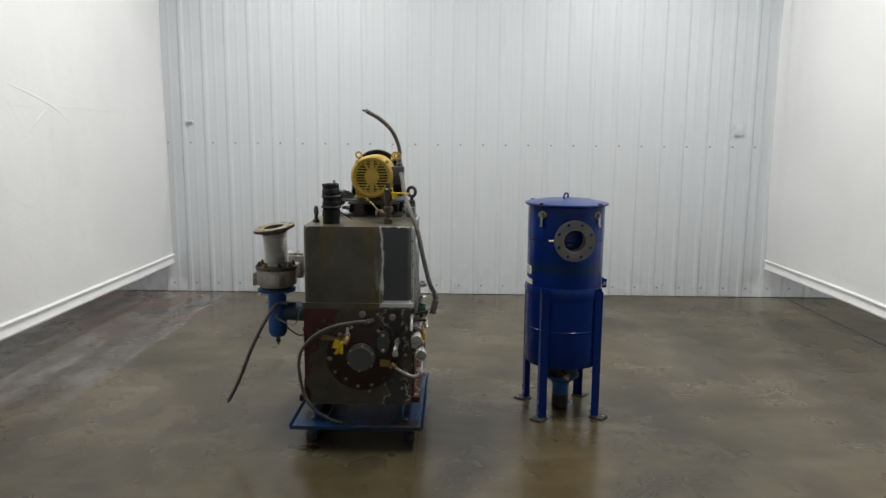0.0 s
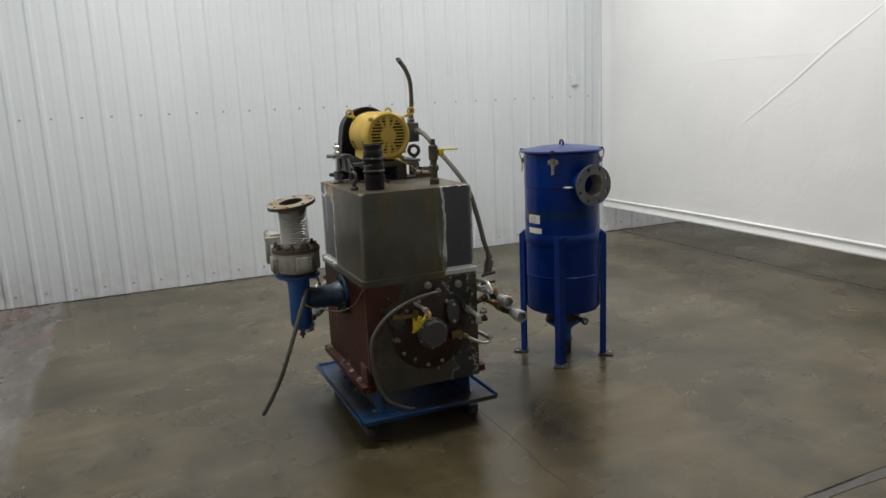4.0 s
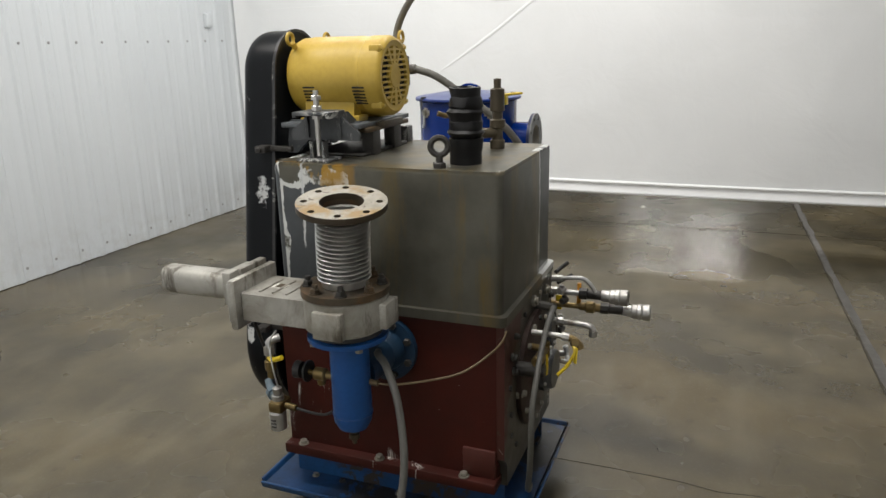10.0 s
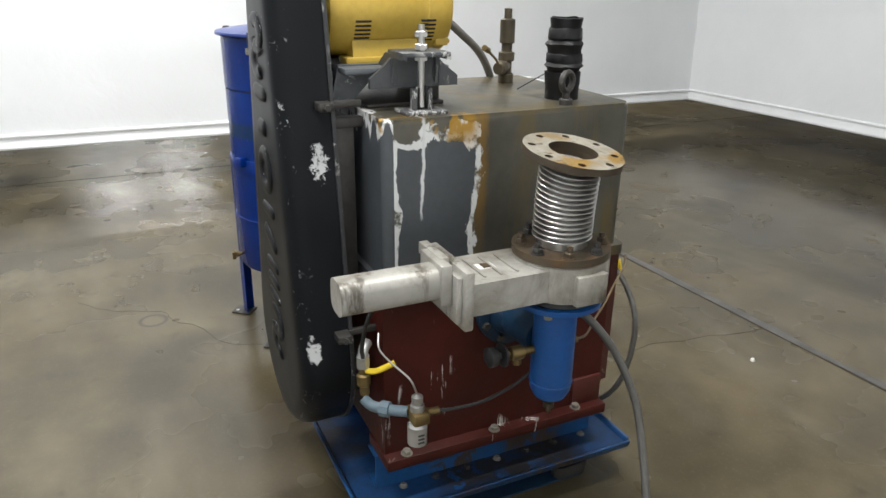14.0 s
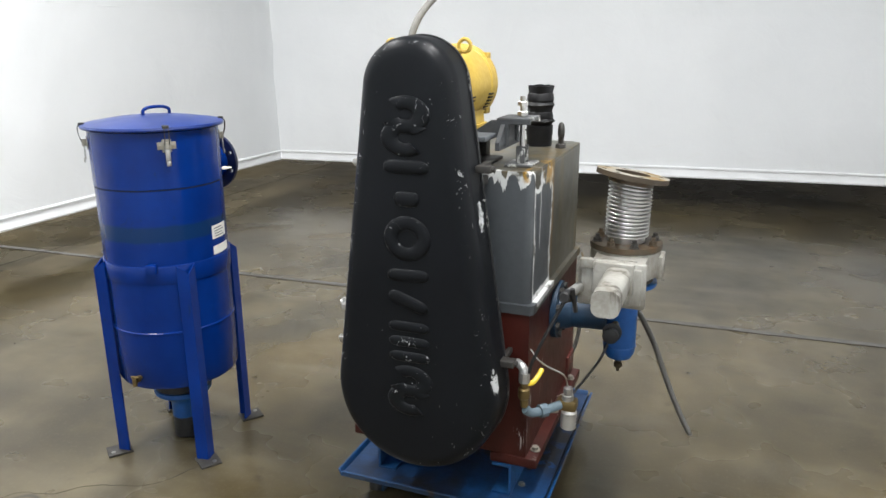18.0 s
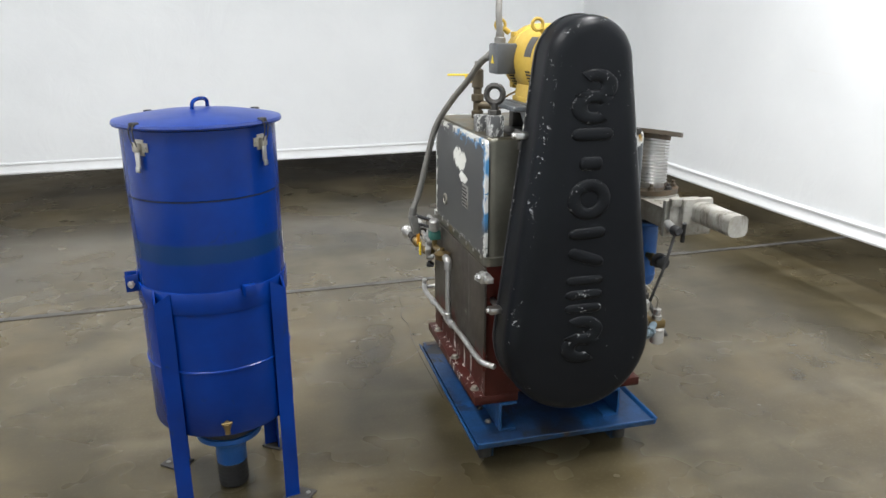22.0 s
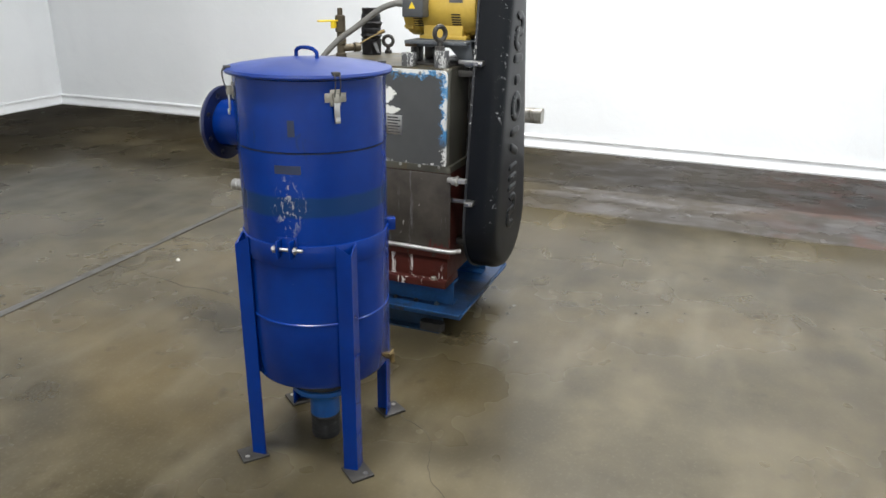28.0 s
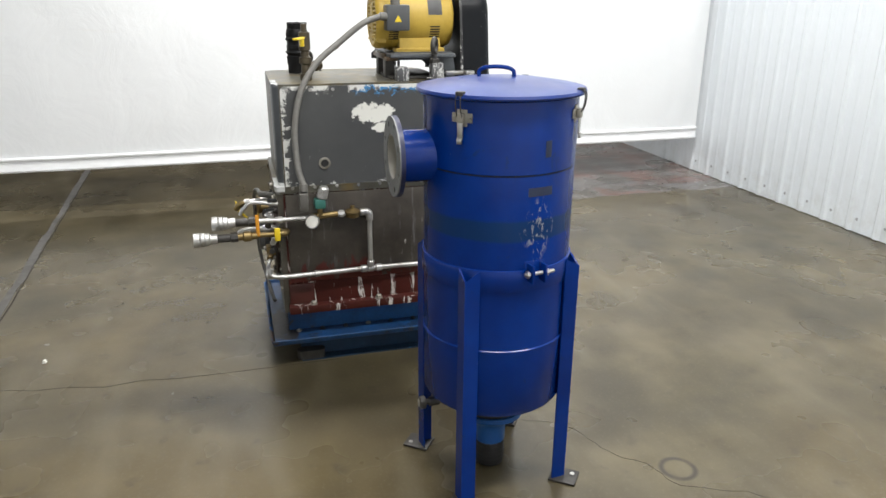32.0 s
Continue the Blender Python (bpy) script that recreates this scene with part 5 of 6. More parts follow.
ring_sets = [[bm.verts.new((x, y, z)) for x, z in t] for y, t in ((0.932, i2), (0.932, o), (0.943, o), (0.943, i2))]
for k in range(4):
    r0, r1 = ring_sets[k], ring_sets[(k + 1) % 4]
    for i in range(len(r0)):
        j = (i + 1) % len(r0)
        bm.faces.new((r0[i], r0[j], r1[j], r1[i]))
part("guard_rim", bm, M_RIM, guard, "dark rolled rim, rubbed bright along the edge")


FACE_Y = 1.0842


def raised_bar(bm, x0, z0, x1, z1, r=0.02):
    sweep(bm, [(x0, FACE_Y, z0), ((x0 + x1) / 2, FACE_Y, (z0 + z1) / 2), (x1, FACE_Y, z1)], r, 20, 10, radii=lambda t: r * max(0.1, (1 - abs(2 * t - 1) ** 6)) ** 0.5)


def embossed(build, wide=1.0):
    """A shape pressed out of the sheet: low, rounded, wider than it is proud."""
    bm = bm_new()
    build(bm)
    for v in bm.verts:
        v.co.x = gx + (v.co.x - gx) * wide
        v.co.y = FACE_Y + (v.co.y - FACE_Y) * 0.4
    part("embossed_bar", bm, M_EMBOSS, guard, angle=85)


gx = GX + 0.004
for k, kind in enumerate(("double", "bars", "ring", "slant", "triple", "double")):
    cz = 1.462 - k * 0.1718
    if kind == "ring":
        embossed(lambda b: torus(b, (gx, FACE_Y, cz), (0, 1, 0), 0.05, 0.022, 48, 20), 1.1)
    elif kind == "double":
        embossed(lambda b: torus(b, (gx, FACE_Y, cz + 0.034), (0, 1, 0), 0.036, 0.02, 40, 20, (0.5, 5.4)), 1.45)
        embossed(lambda b: torus(b, (gx, FACE_Y, cz - 0.034), (0, 1, 0), 0.036, 0.02, 40, 20, (3.7, 8.5)), 1.45)
    elif kind == "bars":
        embossed(lambda b: raised_bar(b, gx - 0.075, cz + 0.05, gx + 0.075, cz + 0.05, 0.022))
        embossed(lambda b: raised_bar(b, gx - 0.042, cz - 0.048, gx + 0.042, cz - 0.048, 0.024))
    elif kind == "slant":
        embossed(lambda b: raised_bar(b, gx - 0.07, cz + 0.055, gx + 0.07, cz + 0.05, 0.021))
        embossed(lambda b: raised_bar(b, gx - 0.066, cz - 0.058, gx + 0.066, cz - 0.012, 0.022))
    else:
        for dz in (-0.052, 0.0, 0.052):
            embossed(lambda b: raised_bar(b, gx - 0.07, cz + dz, gx + 0.07, cz + dz, 0.018))

for x, z, s in ((0.615, 1.328, 1), (0.697, 0.70, 1), (0.20, 1.328, -1), (0.115, 0.70, -1)):
    bm = bm_new()
    box(bm, x - 0.025, x + 0.025, 0.945, 0.985, z - 0.011, z + 0.011, 0.003)
    box(bm, x - 0.008 - s * 0.02, x + 0.008 - s * 0.02, 0.86, 0.95, z - 0.009, z + 0.009, 0.002)
    hexnut(bm, (x + s * 0.024, 0.965, z), (s, 0, 0), 0.01, 0.01)
    part("guard_clamp", bm, M_IRON if s < 0 else M_STEEL, guard, "steel guard clamp")
for x in (0.24, 0.57):
    for z0, z1 in ((1.262, 1.29), (0.45, 0.48)):
        bm = bm_new()
        box(bm, x - 0.018, x + 0.018, 0.853, 0.934, z0, z1, 0.003)
        part("guard_bracket", bm, M_IRON, guard)
bm = bm_new()
box(bm, 0.225, 0.5, 0.878, 0.9315, 0.815, 1.285, 0.004)
part("guard_mount", bm, M_IRON, guard, "dark mounting plate behind the guard")
# strap and bolt that tie the guard to the side plate
bm = bm_new()
box(bm, 0.7, 0.728, 0.862, 0.952, 0.796, 0.818, 0.003)
box(bm, 0.712, 0.74, 0.905, 0.918, 0.786, 0.83, 0.003)
rod(bm, (0.72, 0.9, 0.807), (0.756, 0.9, 0.807), 0.009)
hexnut(bm, (0.738, 0.9, 0.807), (1, 0, 0), 0.016, 0.012)
part("guard_strap", bm, M_ZINC, guard, "zinc strap with a bolt, stained")
# pulleys inside the guard, seen from the front through the gap
bm = bm_new()
lathe(bm, (GX, 0.0, GZ0), (0, 1, 0), [(0.0, 0.865), (0.05, 0.865), (0.05, 0.9), (0.2, 0.905), (0.21, 0.91), (0.21, 0.934), (0, 0.934)], 40)
part("pulley", bm, M_IRON, pump, "dark iron drive pulley behind the guard")

# ---- inlet valve on the pump's flank ----
IX, IY = -0.176, 0.461
bm = bm_new()
lathe(bm, (IX, IY, 0.0), (0, 0, 1), [(0.0, 0.545), (0.018, 0.547), (0.045, 0.558), (0.057, 0.582), (0.0585, 0.6), (0.058, 0.84), (0.064, 0.848), (0.116, 0.85), (0.118, 0.853), (0.118, 0.8645), (0, 0.8645)], 36)
inlet = part("inlet_trap", bm, M_BLUE, pump, "bright blue inlet trap with a round-bottomed bowl")
bm = bm_new()
lathe(bm, (IX, IY, 0.865), (0, 0, 1), [(0, 0), (0.1, 0), (0.104, 0.004), (0.1, 0.0135), (0, 0.0135)], 36)
part("trap_gasket", bm, M_BLACK, inlet, "black oily gasket ring")
for k in range(4):
    a = math.pi / 4 + k * math.pi / 2
    bm = bm_new()
    hexnut(bm, (IX + math.cos(a) * 0.104, IY + math.sin(a) * 0.104, 0.85), (0, 0, -1), 0.012, 0.012)
    part("trap_bolt", bm, M_LATCH, inlet)
bm = bm_new()
lathe(bm, (0.071, IY, 0.715), (-1, 0, 0), [(0.11, 0), (0.11, 0.022), (0.075, 0.024), (0.068, 0.06), (0.06, 0.075)], 36)
part("elbow_flange", bm, M_DARKBLUE, inlet, "dark blue oily pipe flange")
bm = bm_new()
lathe(bm, (0.0, IY, 0.715), (-1, 0, 0), [(0.062, 0), (0.06, 0.06), (0.0575, 0.13)], 28)
part("elbow_pipe", bm, M_DARKBLUE, inlet)
for k in range(8):
    a = math.pi / 8 + k * math.pi / 4
    bm = bm_new()
    hexnut(bm, (0.049, IY + math.cos(a) * 0.093, 0.715 + math.sin(a) * 0.093), (-1, 0, 0), 0.013, 0.012)
    part("flange_bolt", bm, M_IRON, inlet)
bm = bm_new()
torus(bm, (IX, IY, 0.605), (0, 0, 1), 0.0582, 0.003, 36, 6)
part("bowl_seam", bm, M_BLUE, inlet)
bm = bm_new()
lathe(bm, (IX, IY, 0.549), (0, 0, -1), [(0.012, 0), (0.012, 0.016), (0.016, 0.018), (0.016, 0.034), (0.007, 0.038), (0.007, 0.052), (0, 0.053)], 12)
part("drain_cock", bm, M_OLDBRASS, inlet, "small brass drain cock")
# side valve with a black knob, and its copper line
bm = bm_new()
rod(bm, (IX + 0.01, IY + 0.055, 0.706), (IX + 0.01, IY + 0.09, 0.706), 0.012, bevel=0.002)
rod(bm, (IX + 0.01, IY + 0.09, 0.706), (IX + 0.01, IY + 0.13, 0.706), 0.02, bevel=0.004)
rod(bm, (IX + 0.01, IY + 0.108, 0.72), (IX + 0.01, IY + 0.108, 0.672), 0.013, bevel=0.002)
rod(bm, (IX + 0.01, IY + 0.13, 0.706), (IX + 0.01, IY + 0.175, 0.71), 0.008)
side_valve = part("bleed_valve", bm, M_BRASS, inlet, "brass bleed valve")
bm = bm_new()
lathe(bm, (IX + 0.01, IY + 0.15, 0.71), (0, 1, 0), [(0.0, 0), (0.034, 0.0), (0.034, 0.006), (0.012, 0.01), (0.012, 0.02), (0.026, 0.024), (0.028, 0.045), (0.02, 0.05), (0, 0.05)], 20)
part("bleed_knob", bm, M_BLACK, inlet, "black ribbed knob")
bm = bm_new()
rod(bm, (IX + 0.01, IY - 0.055, 0.706), (IX + 0.01, IY - 0.085, 0.706), 0.009)
sweep(bm, [(IX + 0.01, IY - 0.08, 0.706), (IX + 0.03, 0.33, 0.7), (-0.06, 0.235, 0.692), (-0.01, 0.165, 0.705), (0.028, 0.1, 0.75), (0.042, 0.06, 0.795), (0.055, 0.048, 0.828)], 0.0036, 8)
part("copper_line", bm, M_COPPER, inlet, "thin bent copper line")
# grey hose hanging from the trap
bm = bm_new()
sweep(bm, [(-0.10, 0.405, 0.775), (-0.14, 0.385, 0.785), (-0.17, 0.345, 0.765), (-0.22, 0.288, 0.68), (-0.285, 0.245, 0.54), (-0.345, 0.245, 0.39), (-0.402, 0.262, 0.27), (-0.451, 0.276, 0.185)], 0.0112, 14, 8)
rod(bm, (-0.451, 0.276, 0.186), (-0.454, 0.276, 0.178), 0.009)
part("drain_hose", bm, M_HOSE, inlet, "grey rubber hose hanging free")

# gate valve body
bm = bm_new()
lathe(bm, (IX, IY, 0.879), (0, 0, 1), [(0.1, 0), (0.1, 0.012), (0.122, 0.014), (0.124, 0.02), (0.124, 0.105), (0.12, 0.109), (0, 0.109)], 40)
bevel_all(bm, 0.003, 1, 50)
gate = part("gate_valve", bm, M_ALU, pump, "cast aluminium gate valve body, stained")
bm = bm_new()
prism(bm, rounded(IX - 0.088, IX + 0.088, IY + 0.08, 0.764, 0.012, 3), 2, 0.895, 0.978)
bevel_all(bm, 0.003, 1, 50)
housing = part("slide_housing", bm, M_ALU, gate, "flat aluminium slide housing")
for x0, x1, y0, y1, z0, z1 in ((IX - 0.03, IX + 0.05, IY - 0.142, IY - 0.112, 0.897, 0.972), (IX - 0.136, IX - 0.112, IY - 0.055, IY + 0.035, 0.888, 0.968)):
    bm = bm_new()
    box(bm, x0, x1, y0, y1, z0, z1, 0.004)
    part("cast_lug", bm, M_ALU, gate)
for k in range(3):
    bm = bm_new()
    box(bm, IX - 0.06, IX + 0.06, 0.62 + k * 0.045, 0.626 + k * 0.045, 0.9775, 0.982)
    part("cast_rib", bm, M_ALU, gate)
bm = bm_new()
box(bm, IX - 0.108, IX + 0.108, 0.765, 0.79, 0.868, 1.02, 0.006)
box(bm, IX - 0.095, IX + 0.095, 0.79, 0.805, 0.885, 1.005, 0.004)
box(bm, IX - 0.072, IX + 0.055, 0.805, 0.835, 0.925, 1.03, 0.006)
box(bm, IX - 0.03, IX + 0.1, 0.795, 0.82, 1.0, 1.032, 0.004)
part("bonnet", bm, M_ALU, gate)
bm = bm_new()
prism(bm, rounded(-0.2 - 0.041, -0.2 + 0.041, 0.977 - 0.041, 0.977 + 0.041, 0.026, 5), 1, 0.835, 1.072)
bevel_all(bm, 0.003, 1, 50)
part("actuator_cylinder", bm, M_ALU, gate, "aluminium pneumatic actuator cylinder")
bm = bm_new()
box(bm, IX - 0.015, IX + 0.02, 0.66, 0.705, 0.9785, 0.9805)
lab = part("valve_label", bm, M_PAPER, gate, "small worn paper label")
bm = bm_new()
box(bm, IX - 0.012, IX + 0.017, 0.664, 0.692, 0.9806, 0.9816)
part("print_bar", bm, M_RUST, gate)
for x, y, z, ax in ((IX + 0.085, 0.85, 0.9, (0.3, 1, 0)),):
    bm = bm_new()
    rod(bm, (IX + 0.1, 0.8, 0.93), (IX + 0.12, 0.88, 0.925), 0.017, bevel=0.003)
    part("air_fitting", bm, M_ZINC, gate, "silver air fitting")
    bm = bm_new()
    rod(bm, (IX + 0.12, 0.885, 0.925), (IX + 0.125, 0.925, 0.93), 0.022, 0.018, bevel=0.004)
    rod(bm, (IX + 0.09, 0.9, 0.88), (IX + 0.1, 0.92, 0.96), 0.008)
    part("air_knob", bm, M_BLACK, gate)
bm = bm_new()
sweep(bm, [(IX + 0.125, 0.9, 0.915), (0.0, 0.93, 0.8), (0.04, 0.935, 0.7), (0.05, 0.93, 0.66)], 0.006, 8)
part("air_tube", bm, M_BLACK, gate)

# bellows between two drilled flanges
bm = bm_new()
ring_plate(bm, (IX, IY, 0.989), (0, 0, 1), 0.127, 0.06, 0.02, 8, 0.009, 0.105)
part("lower_flange", bm, M_RUST, gate, "rusty drilled pipe flange")
for k in range(8):
    a = math.pi / 8 + k * math.pi / 4
    d, u, w = basis((0, 0, 1))
    c = Vector((IX, IY, 1.009)) + (u * math.cos(a) + w * math.sin(a)) * 0.105
    bm = bm_new()
    lathe(bm, c, (0, 0, 1), [(0.018, 0), (0.018, 0.003)], 14)
    hexnut(bm, c + Vector((0, 0, 0.003)), (0, 0, 1), 0.0145, 0.013)
    rod(bm, c + Vector((0, 0, 0.016)), c + Vector((0, 0, 0.028)), 0.008, seg=10)
    part("flange_nut", bm, M_RUST if k % 2 else M_IRON, gate)
TILT = Vector((-0.15, -0.09, 1)).normalized()
bm = bm_new()
ribs = [(0.066, 1.01), (0.066, 1.03)]
for i in range(14):
    z = 1.0315 + i * 0.0134
    ribs += [(0.058, z), (0.0725, z + 0.0004), (0.0762, z + 0.0011), (0.0775, z + 0.0029), (0.0762, z + 0.0047), (0.0725, z + 0.0054), (0.058, z + 0.0058)]
ribs += [(0.058, 1.2185), (0.066, 1.222)]
# a thin shell: the same corrugations again on the inside
prof = ribs + [(r - 0.0016, z) for r, z in reversed(ribs)] + ribs[:1]
lathe(bm, (IX, IY, 0), (0, 0, 1), prof, 44, closed=False)
for v in bm.verts:
    k = max(0.0, (v.co.z - 1.03) / 0.19)
    v.co.x += -0.004 * k * k - 0.1 * 0
    v.co.y += -0.008 * k * k
    off = (v.co.x - IX) * 0.15 + (v.co.y - IY) * 0.09
    v.co.z += off * k
bellows = part("bellows", bm, M_BELLOWS, gate, "bright stainless steel bellows", angle=60)
TC = Vector((IX - 0.005, IY - 0.008, 1.236))
bm = bm_new()
lathe(bm, TC - TILT * 0.02, TILT, [(0.062, 0.0), (0.08, 0.001), (0.08, 0.02), (0.062, 0.02), (0.062, 0.0)], 40, closed=False)
part("stub_collar", bm, M_RUST, bellows)
bm = bm_new()
ring_plate(bm, TC, TILT, 0.127, 0.062, 0.018, 8, 0.0105, 0.105)
part("upper_flange", bm, M_RUSTTOP, gate, "yellow-stained drilled flange, slightly tilted")

# condensate drain group by the guard
bm = bm_new()
sweep(bm, [(0.1, 0.9, 0.675), (0.082, 0.915, 0.672), (0.07, 0.923, 0.66), (0.068, 0.924, 0.63)], 0.015, 12)
rod(bm, (0.068, 0.924, 0.655), (0.068, 0.924, 0.62), 0.019, seg=8)
dg = part("oil_drain", bm, M_ZINC, pump, "galvanised elbow with a small ball valve")
bm = bm_new()
rod(bm, (0.068, 0.924, 0.62), (0.066, 0.922, 0.53), 0.014, bevel=0.003)
rod(bm, (0.068, 0.924, 0.6), (0.068, 0.924, 0.56), 0.02, bevel=0.005)
part("valve_body", bm, M_BRASS, dg)
bm = bm_new()
sweep(bm, [(0.06, 0.92, 0.612), (0.045, 0.9, 0.612), (0.035, 0.875, 0.622), (0.028, 0.845, 0.636)], 0.009, 8)
part("drain_lever", bm, M_FLAG, dg, "yellow plastic-coated lever")
bm = bm_new()
sweep(bm, [(0.06, 0.93, 0.525), (0.04, 0.91, 0.505), (0.0, 0.87, 0.505), (-0.035, 0.83, 0.51)], 0.0155, 12)
rod(bm, (0.02, 0.892, 0.505), (0.002, 0.872, 0.505), 0.023, seg=8)
part("union_pipe", bm, M_UNION, dg, "pale blue-grey union pipe")
bm = bm_new()
box(bm, -0.09, -0.02, 0.785, 0.835, 0.488, 0.526, 0.008)
rod(bm, (-0.055, 0.79, 0.508), (-0.055, 0.745, 0.504), 0.012, bevel=0.002)
part("solenoid_body", bm, M_BRASS, dg, "brass valve block")
bm = bm_new()
lathe(bm, (-0.058, 0.813, 0.524), (0, 0, 1), [(0.02, 0), (0.02, 0.018), (0.014, 0.02), (0.016, 0.03), (0.016, 0.045), (0.006, 0.05), (0, 0.05)], 14)
part("needle_cap", bm, M_ZINC, dg)
bm = bm_new()
lathe(bm, (-0.064, 0.815, 0.49), (0, 0, -1), [(0.022, 0), (0.028, 0.008), (0.028, 0.066), (0.022, 0.07), (0, 0.07)], 20)
can = part("filter_can", bm, M_ZINC, dg, "small silver canister")
for i in range(3):
    bm = bm_new()
    box(bm, -0.0935, -0.0905, 0.806, 0.824, 0.436 + i * 0.012, 0.441 + i * 0.012)
    part("print_bar", bm, M_PRINT, dg, smooth=False)
bm = bm_new()
sweep(bm, [(-0.055, 0.813, 0.575), (-0.045, 0.83, 0.62), (0.0, 0.87, 0.66), (0.03, 0.89, 0.69), (0.06, 0.88, 0.72)], 0.003, 6)
part("sense_tube", bm, M_STEEL, dg)
bm = bm_new()
sweep(bm, [(-0.055, 0.75, 0.504), (-0.06, 0.69, 0.5), (-0.08, 0.62, 0.515), (-0.12, 0.55, 0.57), (-0.14, 0.5, 0.62)], 0.005, 8)
part("black_line", bm, M_BLACK, dg)

# ---- front end of the pump ----
CX, CZ = 0.408, 0.556
bm = bm_new()
lathe(bm, (CX, 0.0605, CZ), (0, -1, 0), [(0.205, 0), (0.205, 0.016), (0.198, 0.02), (0.12, 0.021), (0.1, 0.03), (0.082, 0.032), (0, 0.032)], 48)
end_cover = part("end_cover", bm, M_COVER, pump, "round oily end cover with a ring of bolts")
for k in range(14):
    a = 2 * math.pi * k / 14 + 0.1
    bm = bm_new()
    hexnut(bm, (CX + math.cos(a) * 0.18, 0.041, CZ + math.sin(a) * 0.18), (0, -1, 0), 0.0105, 0.011)
    part("cover_bolt", bm, M_LATCH if k % 3 else M_IRON, end_cover)
bm = bm_new()
lathe(bm, (CX, 0.03, CZ), (0, -1, 0), [(0.08, 0), (0.082, 0.03), (0.072, 0.034), (0.07, 0.05), (0.066, 0.056), (0, 0.058)], 36)
part("bearing_cap", bm, M_GREYBOX, end_cover, "dark grey bearing cap")
for k in range(6):
    a = 2 * math.pi * k / 6 + 0.4
    bm = bm_new()
    hexnut(bm, (CX + math.cos(a) * 0.074, -0.002, CZ + math.sin(a) * 0.074), (0, -1, 0), 0.007, 0.008)
    part("cap_bolt", bm, M_STEEL, end_cover)
for x, z, r in ((0.222, 0.54, 0.022), (0.317, 0.42, 0.024), (0.412, 0.80, 0.02), (0.586, 0.785, 0.02), (0.15, 0.7, 0.013), (0.165, 0.645, 0.013), (0.19, 0.755, 0.011), (0.62, 0.62, 0.014), (0.56, 0.4, 0.014), (0.655, 0.74, 0.012)):
    bm = bm_new()
    lathe(bm, (x, 0.0605, z), (0, -1, 0), [(r, 0), (r, 0.01), (r * 0.7, 0.012), (r * 0.7, 0.02), (0, 0.021)], 16)
    part("plug", bm, M_LATCH if r > 0.018 else M_IRON, front_plate)
# dark oval pad beside the bearing cap, with its two bolts
bm = bm_new()
prism(bm, [(0.535 + 0.034 * math.cos(a), 0.645 + 0.066 * math.sin(a)) for a in (2 * math.pi * i / 24 for i in range(24))], 1, 0.012, 0.0455)
bevel_all(bm, 0.003, 1, 50)
pad = part("oval_pad", bm, M_GREYBOX, end_cover, "dark grey oval pad")
for z in (0.6, 0.69):
    bm = bm_new()
    hexnut(bm, (0.535, 0.012, z), (0, -1, 0), 0.009, 0.009)
    part("cap_bolt", bm, M_STEEL, end_cover)
for x, z in ((0.13, 0.6), (0.14, 0.5), (0.15, 0.42), (0.3, 0.79), (0.5, 0.8), (0.65, 0.66), (0.66, 0.56), (0.65, 0.46), (0.64, 0.36), (0.2, 0.36), (0.45, 0.34)):
    bm = bm_new()
    hexnut(bm, (x, 0.0605, z), (0, -1, 0), 0.0095, 0.009)
    part("plate_bolt", bm, M_IRON if x < 0.4 else M_LATCH, front_plate)
# brass valve group with yellow levers
bm = bm_new()
rod(bm, (0.32, 0.04, 0.67), (0.315, -0.015, 0.668), 0.012, bevel=0.002)
rod(bm, (0.312, -0.012, 0.7), (0.312, -0.012, 0.64), 0.014, bevel=0.004)
rod(bm, (0.312, -0.012, 0.672), (0.24, -0.012, 0.672), 0.012, bevel=0.003)
rod(bm, (0.25, -0.012, 0.672), (0.19, -0.01, 0.672), 0.018, bevel=0.004)
manifold = part("oil_manifold", bm, M_BRASS, pump, "brass oil valve group with yellow levers")
def flat_lever(points, w, h):
    bm = bm_new()
    line = smooth_line(points, 5)
    sweep(bm, line, 0.01, 8, 1, curved=False)
    for v in bm.verts:
        c = min(line, key=lambda q: (q - v.co).length)
        v.co.x = c.x + (v.co.x - c.x) * w / 0.01
        v.co.z = c.z + (v.co.z - c.z) * h / 0.01
        v.co.y = c.y + (v.co.y - c.y) * h / 0.01
    return part("yellow_lever", bm, M_FLAG, manifold, "bright yellow lever")


flat_lever([(0.335, -0.1, 0.69), (0.312, -0.11, 0.67), (0.292, -0.09, 0.63), (0.276, -0.062, 0.6)], 0.012, 0.006)
flat_lever([(0.302, -0.016, 0.66), (0.3, -0.02, 0.635), (0.299, -0.02, 0.585)], 0.011, 0.004)
bm = bm_new()
box(bm, -0.014, 0.014, -0.002, 0.002, -0.026, 0.026, 0.001, 1, turn=Matrix.Rotation(radians(20), 4, "Y") @ Matrix.Rotation(radians(25), 4, "Z"))
bmesh.ops.translate(bm, verts=bm.verts, vec=(0.285, -0.118, 0.672))
part("yellow_tag", bm, M_FLAG, manifold, "bright yellow tag")
bm = bm_new()
rod(bm, (0.326, 0.06, 0.721), (0.344, -0.07, 0.71), 0.0095)
rod(bm, (0.342, -0.058, 0.711), (0.346, -0.082, 0.708), 0.015, seg=8)
part("silver_tube", bm, M_ZINC, manifold, "silver tube from the end plate")
bm = bm_new()
sweep(bm, [(0.345, -0.075, 0.708), (0.347, -0.098, 0.702), (0.345, -0.115, 0.69), (0.34, -0.125, 0.672)], 0.012, 10)
rod(bm, (0.346, -0.1, 0.69), (0.33, -0.108, 0.7), 0.016, bevel=0.003)
part("brass_elbow", bm, M_BRASS, manifold)
